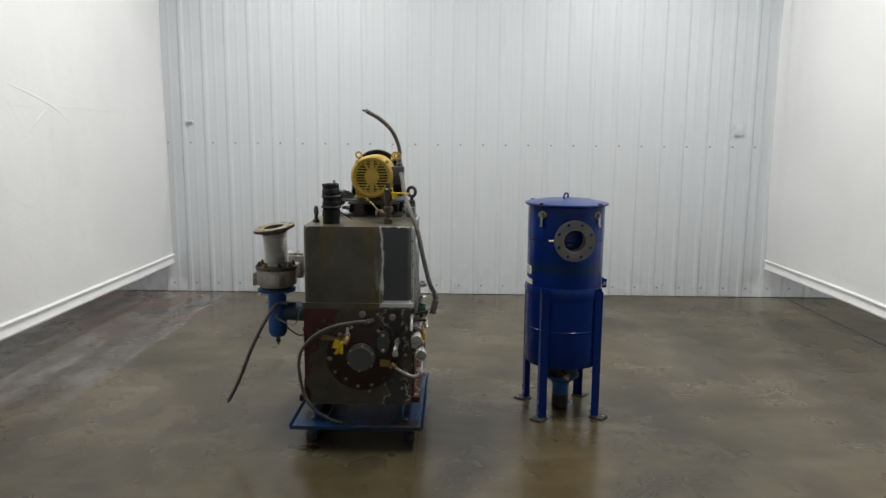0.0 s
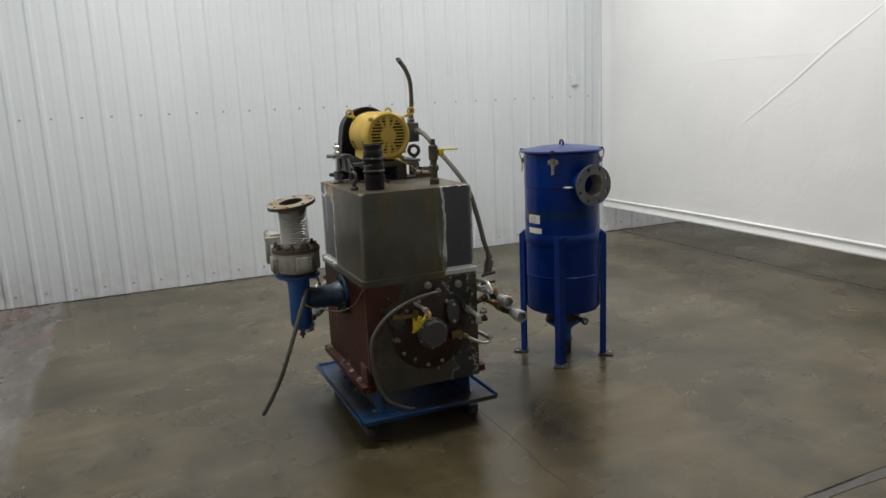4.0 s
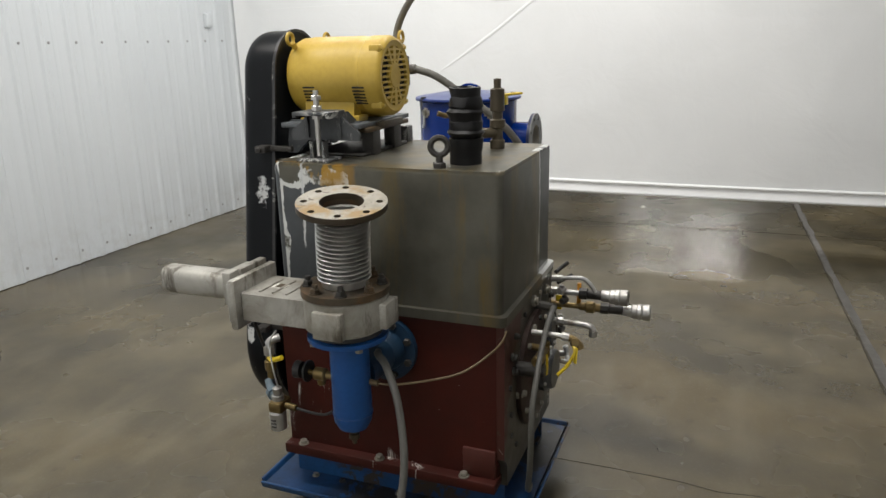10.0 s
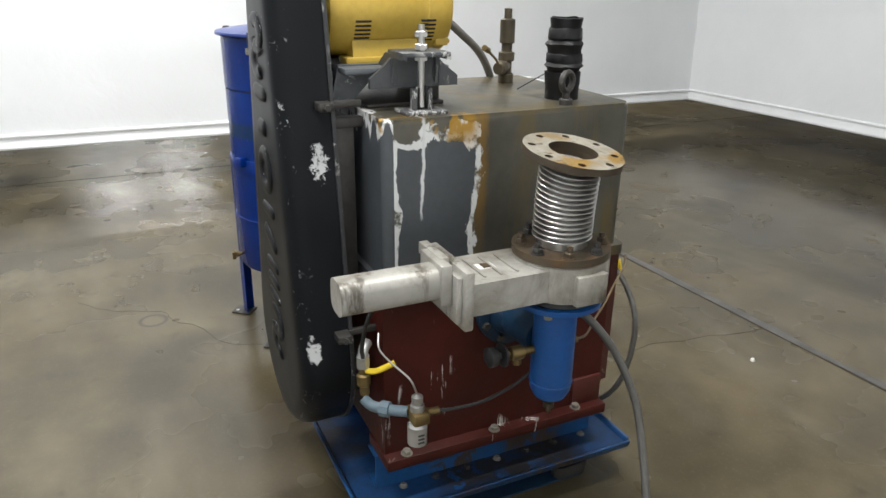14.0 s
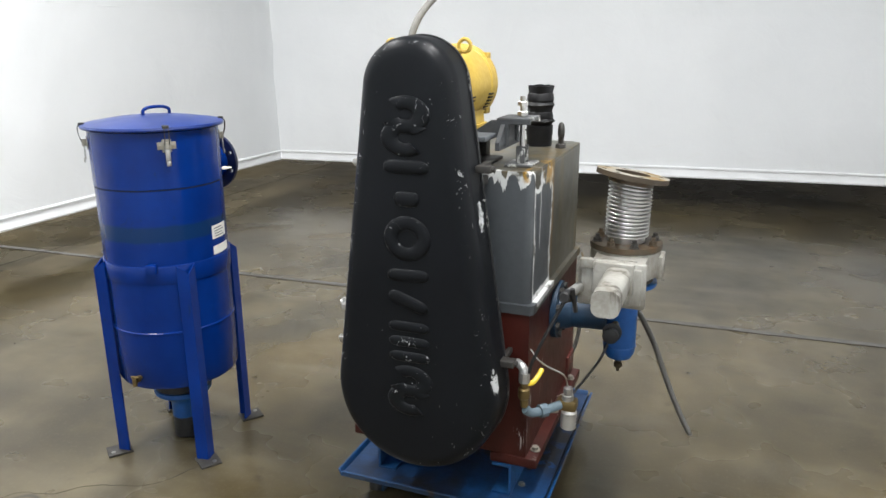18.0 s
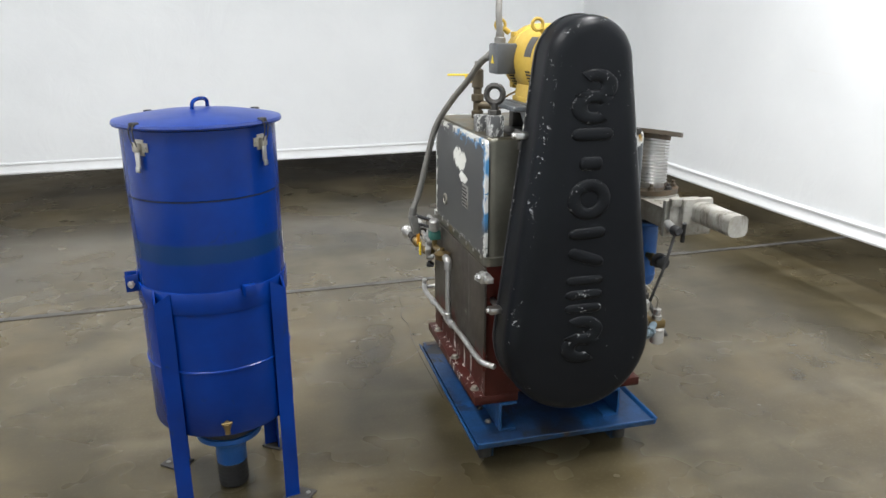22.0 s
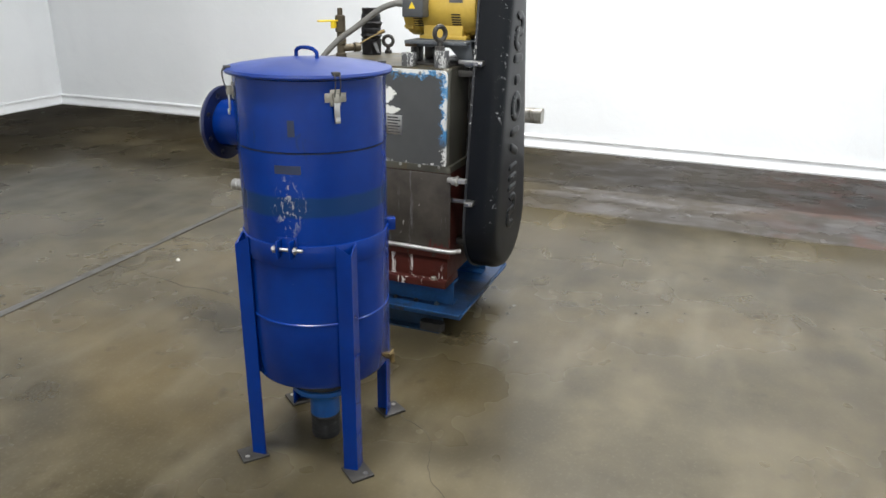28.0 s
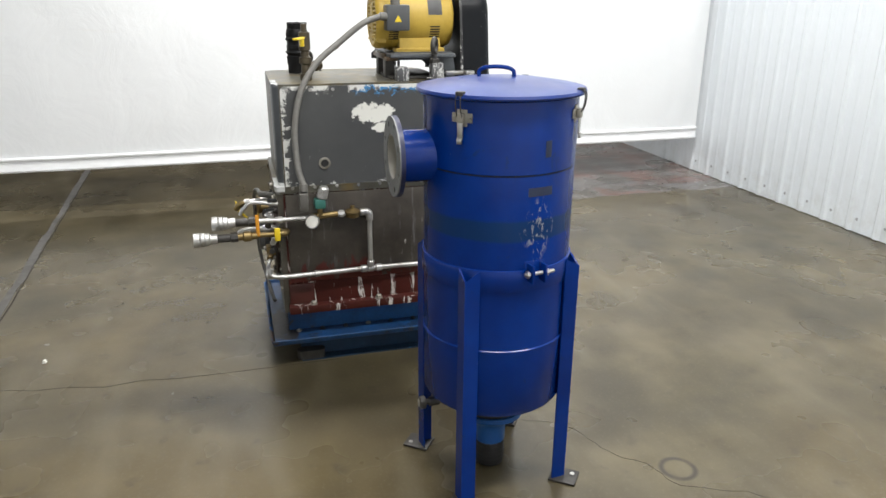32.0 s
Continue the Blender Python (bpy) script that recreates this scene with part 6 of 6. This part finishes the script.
bm = bm_new()
rod(bm, (0.21, -0.035, 0.64), (0.21, 0.06, 0.635), 0.024, bevel=0.004)
rod(bm, (0.25, 0.0, 0.62), (0.25, 0.06, 0.62), 0.017, bevel=0.003)
part("check_valve", bm, M_IRON, manifold)
# front oil hose
bm = bm_new()
rod(bm, (0.47, 0.06, 0.765), (0.44, -0.01, 0.772), 0.016, seg=8)
sweep(bm, [(0.445, -0.005, 0.772), (0.4, -0.01, 0.772), (0.265, -0.02, 0.748), (0.145, -0.03, 0.69), (0.068, -0.032, 0.59), (0.06, -0.03, 0.47), (0.085, -0.02, 0.34), (0.14, 0.0, 0.24), (0.24, 0.02, 0.17), (0.29, 0.03, 0.153)], 0.0095, 10, 8)
part("oil_hose", bm, M_HOSE, pump, "grey oil hose looping across the pump front")
bm = bm_new()
box(bm, 0.515, 0.575, 0.0, 0.045, 0.505, 0.545, 0.004)
rod(bm, (0.58, 0.02, 0.515), (0.61, 0.01, 0.5), 0.014, bevel=0.003)
part("scraper_block", bm, M_BRASS, end_cover, "brown metal fitting")
bm = bm_new()
sweep(bm, [(0.6, 0.015, 0.502), (0.65, 0.0, 0.475), (0.7, -0.005, 0.455), (0.735, 0.0, 0.46), (0.745, 0.01, 0.5)], 0.009, 10)
part("return_tube", bm, M_ZINC, end_cover, "bent silver tube")
bm = bm_new()
sweep(bm, [(0.5, 0.05, 0.73), (0.57, 0.03, 0.73), (0.605, 0.02, 0.66), (0.61, 0.02, 0.6), (0.6, 0.03, 0.55)], 0.005, 8)
part("thin_line", bm, M_IRON, end_cover)

# ---- water piping on the conduit side ----
piping = pump
bm = bm_new()
rod(bm, (0.742, 0.462, 0.47), (0.742, 0.462, 0.722), 0.0115)
for z0, z1 in ((0.475, 0.5), (0.695, 0.72)):
    rod(bm, (0.742, 0.462, z0), (0.742, 0.462, z1), 0.017, bevel=0.003)
sweep(bm, [(0.742, 0.462, 0.71), (0.742, 0.46, 0.728), (0.742, 0.448, 0.736), (0.742, 0.42, 0.736)], 0.017, 12)
rod(bm, (0.742, 0.43, 0.736), (0.742, 0.3, 0.736), 0.0105)
rod(bm, (0.742, 0.345, 0.736), (0.742, 0.325, 0.736), 0.017, seg=8)
wp = part("water_pipe", bm, M_ZINC, pump, "galvanised water pipe run with brass regulator")
bm = bm_new()
sweep(bm, [(0.742, 0.01, 0.5), (0.744, 0.005, 0.475), (0.748, 0.03, 0.462), (0.752, 0.09, 0.46), (0.744, 0.25, 0.46), (0.735, 0.46, 0.46), (0.726, 0.65, 0.457), (0.721, 0.82, 0.452), (0.71, 0.88, 0.45), (0.68, 0.92, 0.45)], 0.0115, 12)
for y in (0.43, 0.462, 0.5):
    rod(bm, (0.737, y - 0.014, 0.46), (0.735, y + 0.014, 0.46), 0.017, bevel=0.003)
rod(bm, (0.748, 0.2, 0.46), (0.746, 0.225, 0.46), 0.015, bevel=0.003)
part("lower_pipe", bm, M_ZINC, wp)
bm = bm_new()
lathe(bm, (0.748, 0.385, 0.715), (0, 0, 1), [(0.018, 0), (0.03, 0.006), (0.032, 0.022), (0.036, 0.026), (0.036, 0.032), (0.022, 0.04), (0.01, 0.044), (0.01, 0.056), (0, 0.057)], 20)
part("regulator", bm, M_BRASS, wp, "round brass regulator")
bm = bm_new()
box(bm, 0.722, 0.772, 0.215, 0.265, 0.77, 0.815, 0.008)
part("pressure_switch", bm, M_GREEN, wp, "dull green pressure switch")
bm = bm_new()
rod(bm, (0.748, 0.25, 0.815), (0.756, 0.264, 0.868), 0.026, 0.022, seg=24, bevel=0.007)
part("switch_cap", bm, M_ZINC, wp, "silver bell-shaped cap")
bm = bm_new()
rod(bm, (0.747, 0.24, 0.77), (0.747, 0.24, 0.736), 0.012)
rod(bm, (0.742, 0.32, 0.736), (0.742, 0.2, 0.73), 0.014, bevel=0.003)
part("brass_tee", bm, M_BRASS, wp)
bm = bm_new()
lathe(bm, (0.755, 0.206, 0.715), (0.9, -0.25, 0.1), [(0.03, 0), (0.032, 0.004), (0.032, 0.022), (0.029, 0.026), (0.027, 0.022), (0, 0.022)], 28)
gauge = part("gauge", bm, M_STEEL, wp, "round steel pressure gauge")
bm = bm_new()
lathe(bm, Vector((0.755, 0.206, 0.715)) + Vector((0.9, -0.25, 0.1)).normalized() * 0.0222, (0.9, -0.25, 0.1), [(0.0, 0), (0.0265, 0), (0.0265, 0.0015), (0, 0.0015)], 28)
part("dial", bm, M_PAPER, wp, "white gauge dial")
bm = bm_new()
box(bm, -0.019, 0.019, -0.019, 0.019, -0.045, 0.045, 0.006, turn=Matrix.Rotation(radians(14), 4, "Y"))
bmesh.ops.translate(bm, verts=bm.verts, vec=(0.822, 0.165, 0.825))
part("condulet", bm, M_CONDUIT, wp, "grey cast conduit body")
bm = bm_new()
rod(bm, (0.72, 0.05, 0.81), (0.79, 0.02, 0.83), 0.008)
rod(bm, (0.715, 0.04, 0.77), (0.78, 0.0, 0.785), 0.007)
part("black_fitting", bm, M_BLACK, wp)


def camlock(tip, back, z, name):
    """A hose coupling on a pipe that runs towards the front."""
    x0, y0 = tip
    x1, y1 = back
    d = Vector((x0 - x1, y0 - y1, 0)).normalized()
    t = Vector((x0, y0, z))
    bm = bm_new()
    lathe(bm, t - d * 0.1, d, [(0.02, 0), (0.022, 0.004), (0.022, 0.03), (0.027, 0.034), (0.027, 0.05), (0.03, 0.053), (0.03, 0.066), (0.027, 0.07), (0.031, 0.074), (0.031, 0.096), (0.028, 0.1), (0.022, 0.1), (0.022, 0.07), (0, 0.07)], 24)
    head = part(name, bm, M_ZINC, wp, "bright silver hose coupling")
    bm = bm_new()
    rod(bm, t - d * 0.155, t - d * 0.1, 0.018, bevel=0.003)
    rod(bm, t - d * 0.185, t - d * 0.155, 0.023, seg=8)
    part("coupling_nipple", bm, M_IRON, wp)
    return t, d


bm = bm_new()
sweep(bm, [(0.62, 0.06, 0.655), (0.617, -0.03, 0.652), (0.616, -0.085, 0.65), (0.615, -0.112, 0.642), (0.615, -0.118, 0.62)], 0.012, 10)
rod(bm, (0.615, -0.118, 0.63), (0.615, -0.118, 0.608), 0.016, seg=8)
rod(bm, (0.618, 0.02, 0.653), (0.617, -0.01, 0.652), 0.018, seg=8)
part("drain_elbow", bm, M_ZINC, wp, "galvanised elbow pointing down")
t1, d1 = camlock((0.736, -0.225), (0.745, 0.2), 0.727, "coupling")
t2, d2 = camlock((0.765, -0.305), (0.755, 0.05), 0.668, "coupling")
bm = bm_new()
rod(bm, t1 - d1 * 0.18, t1 - d1 * 0.43, 0.011)
rod(bm, t1 - d1 * 0.27, t1 - d1 * 0.3, 0.016, seg=8)
part("feed_pipe", bm, M_ZINC, wp)
bm = bm_new()
rod(bm, t2 - d2 * 0.18, t2 - d2 * 0.27, 0.016, bevel=0.004)
rod(bm, t2 - d2 * 0.205, t2 - d2 * 0.245, 0.023, bevel=0.006)
rod(bm, t2 - d2 * 0.27, t2 - d2 * 0.38, 0.011)
sweep(bm, [t2 - d2 * 0.36, t2 - d2 * 0.385, t2 - d2 * 0.395 + Vector((-0.02, 0, 0)), (0.7, 0.075, 0.665)], 0.015, 12)
part("ball_valve", bm, M_BRASS, wp, "brass ball valve")
bm = bm_new()
box(bm, 0.756, 0.77, -0.042, -0.026, 0.665, 0.762, 0.004)
part("orange_lever", bm, M_ORANGE, wp, "orange valve lever")
bm = bm_new()
box(bm, 0.768, 0.776, 0.035, 0.06, 0.64, 0.7, 0.003)
part("yellow_tag", bm, M_FLAG, wp, "yellow tag")
bm = bm_new()
sweep(bm, [(0.7, 0.05, 0.79), (0.7, -0.02, 0.80), (0.702, -0.06, 0.8), (0.703, -0.09, 0.775), (0.703, -0.105, 0.75)], 0.008, 10)
rod(bm, (0.7, 0.06, 0.79), (0.7, 0.02, 0.795), 0.013, seg=8)
part("bent_tube", bm, M_ZINC, wp)
for i, (y, z) in enumerate(((0.03, 0.74), (0.02, 0.7), (0.035, 0.62), (0.03, 0.58))):
    bm = bm_new()
    rod(bm, (0.7, y, z), (0.735, y - 0.01, z), 0.013, bevel=0.003)
    rod(bm, (0.72, y - 0.005, z - 0.012), (0.72, y - 0.005, z + 0.02), 0.009)
    part("pipe_fitting", bm, M_IRON if i % 2 else M_ZINC, wp)

# ---- blue filter drum on legs ----
DX, DY, DR = 1.672, 0.736, 0.246
drum = thing("filter_drum", DX, DY, 0.0, "blue painted steel filter drum with lid, standing on four legs", "drum")
bm = bm_new()
lathe(bm, (DX, DY, 0), (0, 0, 1), [(0, 0.32), (0.1, 0.322), (0.2, 0.328), (0.236, 0.336), (DR, 0.352), (DR, 0.574), (DR + 0.004, 0.577), (DR + 0.004, 0.583), (DR, 0.586), (DR, 0.79), (DR + 0.005, 0.791), (DR + 0.006, 0.793), (DR + 0.006, 0.861), (DR + 0.005, 0.863), (DR, 0.864), (DR, 1.1595), (DR - 0.003, 1.1615), (DR - 0.003, 1.1645), (DR + 0.0015, 1.1665), (DR + 0.0015, 1.38), (DR - 0.01, 1.385), (0, 1.385)], 72)
shell = part("shell", bm, M_DRUM, drum, "glossy royal blue drum shell, scuffed")
bm = bm_new()
lathe(bm, (DX, DY, 0), (0, 0, 1), [(DR - 0.006, 1.161), (DR + 0.0003, 1.161), (DR + 0.0003, 1.164), (DR - 0.006, 1.164), (DR - 0.006, 1.161)], 72, closed=False)
part("section_gap", bm, M_HOLE, shell, "dark joint between two drum sections")
bm = bm_new()
lathe(bm, (DX, DY, 0), (0, 0, 1), [(DR + 0.01, 1.383), (DR + 0.022, 1.386), (DR + 0.025, 1.392), (DR + 0.022, 1.4), (DR, 1.405), (0.15, 1.42), (0.06, 1.428), (0, 1.429)], 72)
lid = part("lid", bm, M_LID, drum, "shallow domed blue lid")
ha = radians(68)
hv = Vector((math.cos(ha), math.sin(ha), 0))
hp = Vector((1.664, 0.722, 1.425))
bm = bm_new()
sweep(bm, [hp - hv * 0.055, hp - hv * 0.054 + Vector((0, 0, 0.02)), hp - hv * 0.035 + Vector((0, 0, 0.03)), hp + Vector((0, 0, 0.033)), hp + hv * 0.035 + Vector((0, 0, 0.03)), hp + hv * 0.054 + Vector((0, 0, 0.02)), hp + hv * 0.055], 0.0065, 10)
part("lid_handle", bm, M_DRUM, lid, "bent blue rod handle")


def on_drum(a, r, z, t=0.0):
    a = radians(a)
    return Vector((DX + math.cos(a) * r - math.sin(a) * t, DY + math.sin(a) * r + math.cos(a) * t, z))


def turned(bm, a, r, z, build):
    """Run build in a frame whose x points outwards at the angle a, y round the drum, z up."""
    b2 = bm_new()
    build(b2)
    m = Matrix.Translation(on_drum(a, r, z)) @ Matrix.Rotation(radians(a), 4, "Z")
    bmesh.ops.transform(b2, matrix=m, verts=b2.verts)
    return b2


for a in (48.5, 141.5, -46.5, -135):
    latch = part("latch", turned(None, a, DR, 1.33, lambda b: (box(b, 0, 0.005, -0.017, 0.017, -0.024, 0.026, 0.002), box(b, 0.0005, 0.0045, -0.034, 0.034, -0.012, 0.016, 0.0015), box(b, 0.004, 0.022, -0.011, 0.011, -0.012, 0.016, 0.004), *(lathe(b, (0.0045, q, 0.002), (1, 0, 0), [(0.005, 0), (0.004, 0.003), (0, 0.003)], 10) for q in (-0.026, 0.026)))), M_LATCH, drum, "zinc toggle latch holding the lid")
    part("latch_lever", turned(None, a, DR, 1.33, lambda b: (box(b, 0.012, 0.018, -0.0095, 0.0095, -0.062, -0.005, 0.0025), box(b, 0.015, 0.022, -0.0085, 0.0085, -0.074, -0.056, 0.002))), M_STEEL, latch)
    part("latch_hook", turned(None, a, DR, 1.33, lambda b: (sweep(b, [(0.018, -0.008, 0.0), (0.028, -0.008, 0.03), (0.03, -0.008, 0.06), (0.022, -0.006, 0.072), (0.022, 0.006, 0.072), (0.03, 0.008, 0.06), (0.028, 0.008, 0.03), (0.018, 0.008, 0.0)], 0.0019, 6, 5), box(b, 0.004, 0.026, -0.012, 0.012, 0.066, 0.079, 0.003))), M_IRON, latch)

NX = 1.675
bm = bm_new()
lathe(bm, (NX, 0.53, 1.19), (0, -1, 0), [(0.083, 0), (0.083, 0.135), (0.0715, 0.135), (0.0715, -0.0), (0.0715, -0.06), (0, -0.06)], 40)
nozzle = part("inlet_nozzle", bm, M_DRUM, drum, "short blue inlet pipe")
bm = bm_new()
lathe(bm, (NX, 0.53, 1.19), (0, -1, 0), [(0.0712, -0.04), (0.0712, 0.15), (0.068, 0.15), (0.068, -0.038), (0, -0.038)], 40)
part("pipe_lining", bm, M_INNER, nozzle, "pale stained inside of the pipe")
bm = bm_new()
ring_plate(bm, (NX, 0.396, 1.19), (0, -1, 0), 0.127, 0.0835, 0.0135, 8, 0.0105, 0.105)
part("inlet_flange", bm, M_NAVY, nozzle, "dark blue drilled inlet flange")
bm = bm_new()
ring_plate(bm, (NX, 0.3823, 1.19), (0, -1, 0), 0.1265, 0.0715, 0.0045, 8, 0.0105, 0.105)
part("flange_face", bm, M_FLANGE, nozzle, "bare grey face of the flange")
bm = bm_new()
box(bm, 1.53, 1.57, 0.45, 0.5, 1.175, 1.18)
part("edge_strip", bm, M_PAPER, drum, "pale strip at the joint")

for a in (52.5, 146.0, -38.5, -126.5):
    def ell(b, z0=0.008, z1=0.862):
        o, th, arm = 0.0, 0.006, 0.052
        c = math.cos(radians(45)) * arm
        tt = th * 1.414
        pts = [(o, 0), (o - c, c), (o - c - th * 0.7, c - th * 0.7), (o - tt, 0), (o - c - th * 0.7, -c + th * 0.7), (o - c, -c)]
        vs = prism(b, pts, 2, z0, z1)
        for v in vs:
            if v.co.z > z1 - 0.001:
                v.co.z += (v.co.x) * -0.0 - (0.03 if abs(v.co.y) < 0.01 else 0.0)
    leg = part("leg", turned(None, a, DR + 0.044, 0, ell), M_DRUM, drum, "blue angle-iron leg with a notched top", smooth=False)
    foot = part("foot_plate", turned(None, a, DR + 0.044, 0, lambda b: box(b, -0.05, 0.048, -0.043, 0.043, 0.0005, 0.01, 0.002)), M_IRON, leg, "dark steel foot plate")
    part("foot_bolt", turned(None, a, DR + 0.044, 0, lambda b: (lathe(b, (0.026, 0.018, 0.01), (0, 0, 1), [(0.009, 0), (0.009, 0.002), (0.005, 0.002), (0, 0.002)], 12),)), M_STEEL, leg)
# bottom outlet
bm = bm_new()
lathe(bm, (DX, DY, 0), (0, 0, 1), [(0.0, 0.242), (0.108, 0.243), (0.112, 0.247), (0.112, 0.324), (0, 0.324)], 36)
part("bottom_ring", bm, M_BLACK, drum, "dark ring under the shell")
bm = bm_new()
lathe(bm, (DX, DY, 0), (0, 0, 1), [(0.0, 0.1), (0.052, 0.1), (0.056, 0.104), (0.056, 0.165), (0.066, 0.186), (0.104, 0.214), (0.119, 0.224), (0.121, 0.229), (0.121, 0.245), (0, 0.245)], 36)
part("outlet_pipe", bm, M_BLUE, drum, "light blue outlet pipe")
bm = bm_new()
prof = [(0.047, 0.004), (0.053, 0.006)]
for i in range(5):
    prof += [(0.054, 0.012 + i * 0.018), (0.056, 0.02 + i * 0.018), (0.054, 0.028 + i * 0.018)]
prof += [(0.053, 0.102), (0, 0.102)]
lathe(bm, (DX, DY, 0), (0, 0, 1), [(0, 0.03), (0.047, 0.03), *prof], 32)
part("rubber_sleeve", bm, M_BLACK, drum, "black rubber sleeve on the outlet")
# small fittings
part("drain_valve", turned(None, 93, DR, 0.39, lambda b: (rod(b, (-0.005, 0, 0), (0.035, 0, 0), 0.009), rod(b, (0.035, 0, 0.012), (0.035, 0, -0.022), 0.009), rod(b, (0.03, -0.018, 0.012), (0.03, 0.018, 0.014), 0.005), rod(b, (0.012, 0, 0), (0.026, 0, 0), 0.014, seg=8))), M_BRASS, drum, "small brass drain valve")
bm = bm_new()
rod(bm, (DX, DY - 0.1, 0.289), (DX, DY - 0.255, 0.289), 0.011)
rod(bm, (DX, DY - 0.2, 0.289), (DX, DY - 0.235, 0.289), 0.017, seg=8)
lathe(bm, (DX, DY - 0.25, 0.289), (0, -1, 0), [(0.02, 0), (0.024, 0.003), (0.024, 0.018), (0.018, 0.022), (0, 0.022)], 16)
drain_plug = part("drain_plug", bm, M_IRON, drum, "dark drain pipe with a plug under the shell")
bm = bm_new()
lathe(bm, (DX, DY - 0.272, 0.289), (0, -1, 0), [(0.0125, 0), (0.0125, 0.003), (0, 0.003)], 16)
part("plug_face", bm, M_LATCH, drain_plug, "worn bright face of the plug")
lug = part("clamp_lug", turned(None, 9, DR, 0.858, lambda b: (box(b, 0, 0.042, -0.026, -0.018, -0.03, 0.03, 0.003), box(b, 0, 0.042, 0.018, 0.026, -0.03, 0.03, 0.003), box(b, 0, 0.004, -0.035, 0.035, -0.034, 0.034, 0.001))), M_DRUM, drum, "blue clamp lug with a bolt through it")
part("lug_bolt", turned(None, 9, DR + 0.024, 0.858, lambda b: (rod(b, (0, -0.045, 0), (0, 0.06, 0), 0.006), hexnut(b, (0, -0.04, 0), (0, 1, 0), 0.012, 0.01), hexnut(b, (0, 0.03, 0), (0, 1, 0), 0.012, 0.01))), M_STEEL, lug)
part("lug_bracket", turned(None, 118, DR, 0.858, lambda b: (box(b, 0, 0.03, -0.02, 0.02, -0.02, 0.02, 0.003),)), M_DRUM, drum)


def curved_label(z0, z1, a0, a1, rr, material, name, label):
    bm = bm_new()
    cols = []
    for i in range(9):
        a = a0 + (a1 - a0) * i / 8
        cols.append([bm.verts.new(on_drum(a, r, z)) for r, z in ((rr, z0), (rr, z1), (rr - 0.004, z1), (rr - 0.004, z0))])
    for c0, c1 in zip(cols, cols[1:]):
        for k in range(4):
            bm.faces.new((c0[k], c0[(k + 1) % 4], c1[(k + 1) % 4], c1[k]))
    bm.faces.new(cols[0])
    bm.faces.new(cols[-1])
    return part(name, bm, material, shell, label)


curved_label(0.935, 0.99, 178, 202, DR + 0.001, M_PAPER, "paper_label", "yellowed paper label with faint bars of print")
curved_label(0.87, 0.905, 178, 205, DR + 0.001, M_PAPER, "paper_label", "white paper label")
for i in range(4):
    curved_label(0.943 + i * 0.011, 0.9465 + i * 0.011, 181, 197 - 3 * (i % 2), DR + 0.0018, M_GREY, "print_bar", "")
# old tape marks
curved_label(1.098, 1.125, 2, 22, DR + 0.0006, M_SKIDMARK, "tape_mark", "dark rubbed tape mark")
curved_label(1.215, 1.265, 14, 19, DR + 0.0026, M_SKIDMARK, "tape_mark", "dark rubbed tape mark")
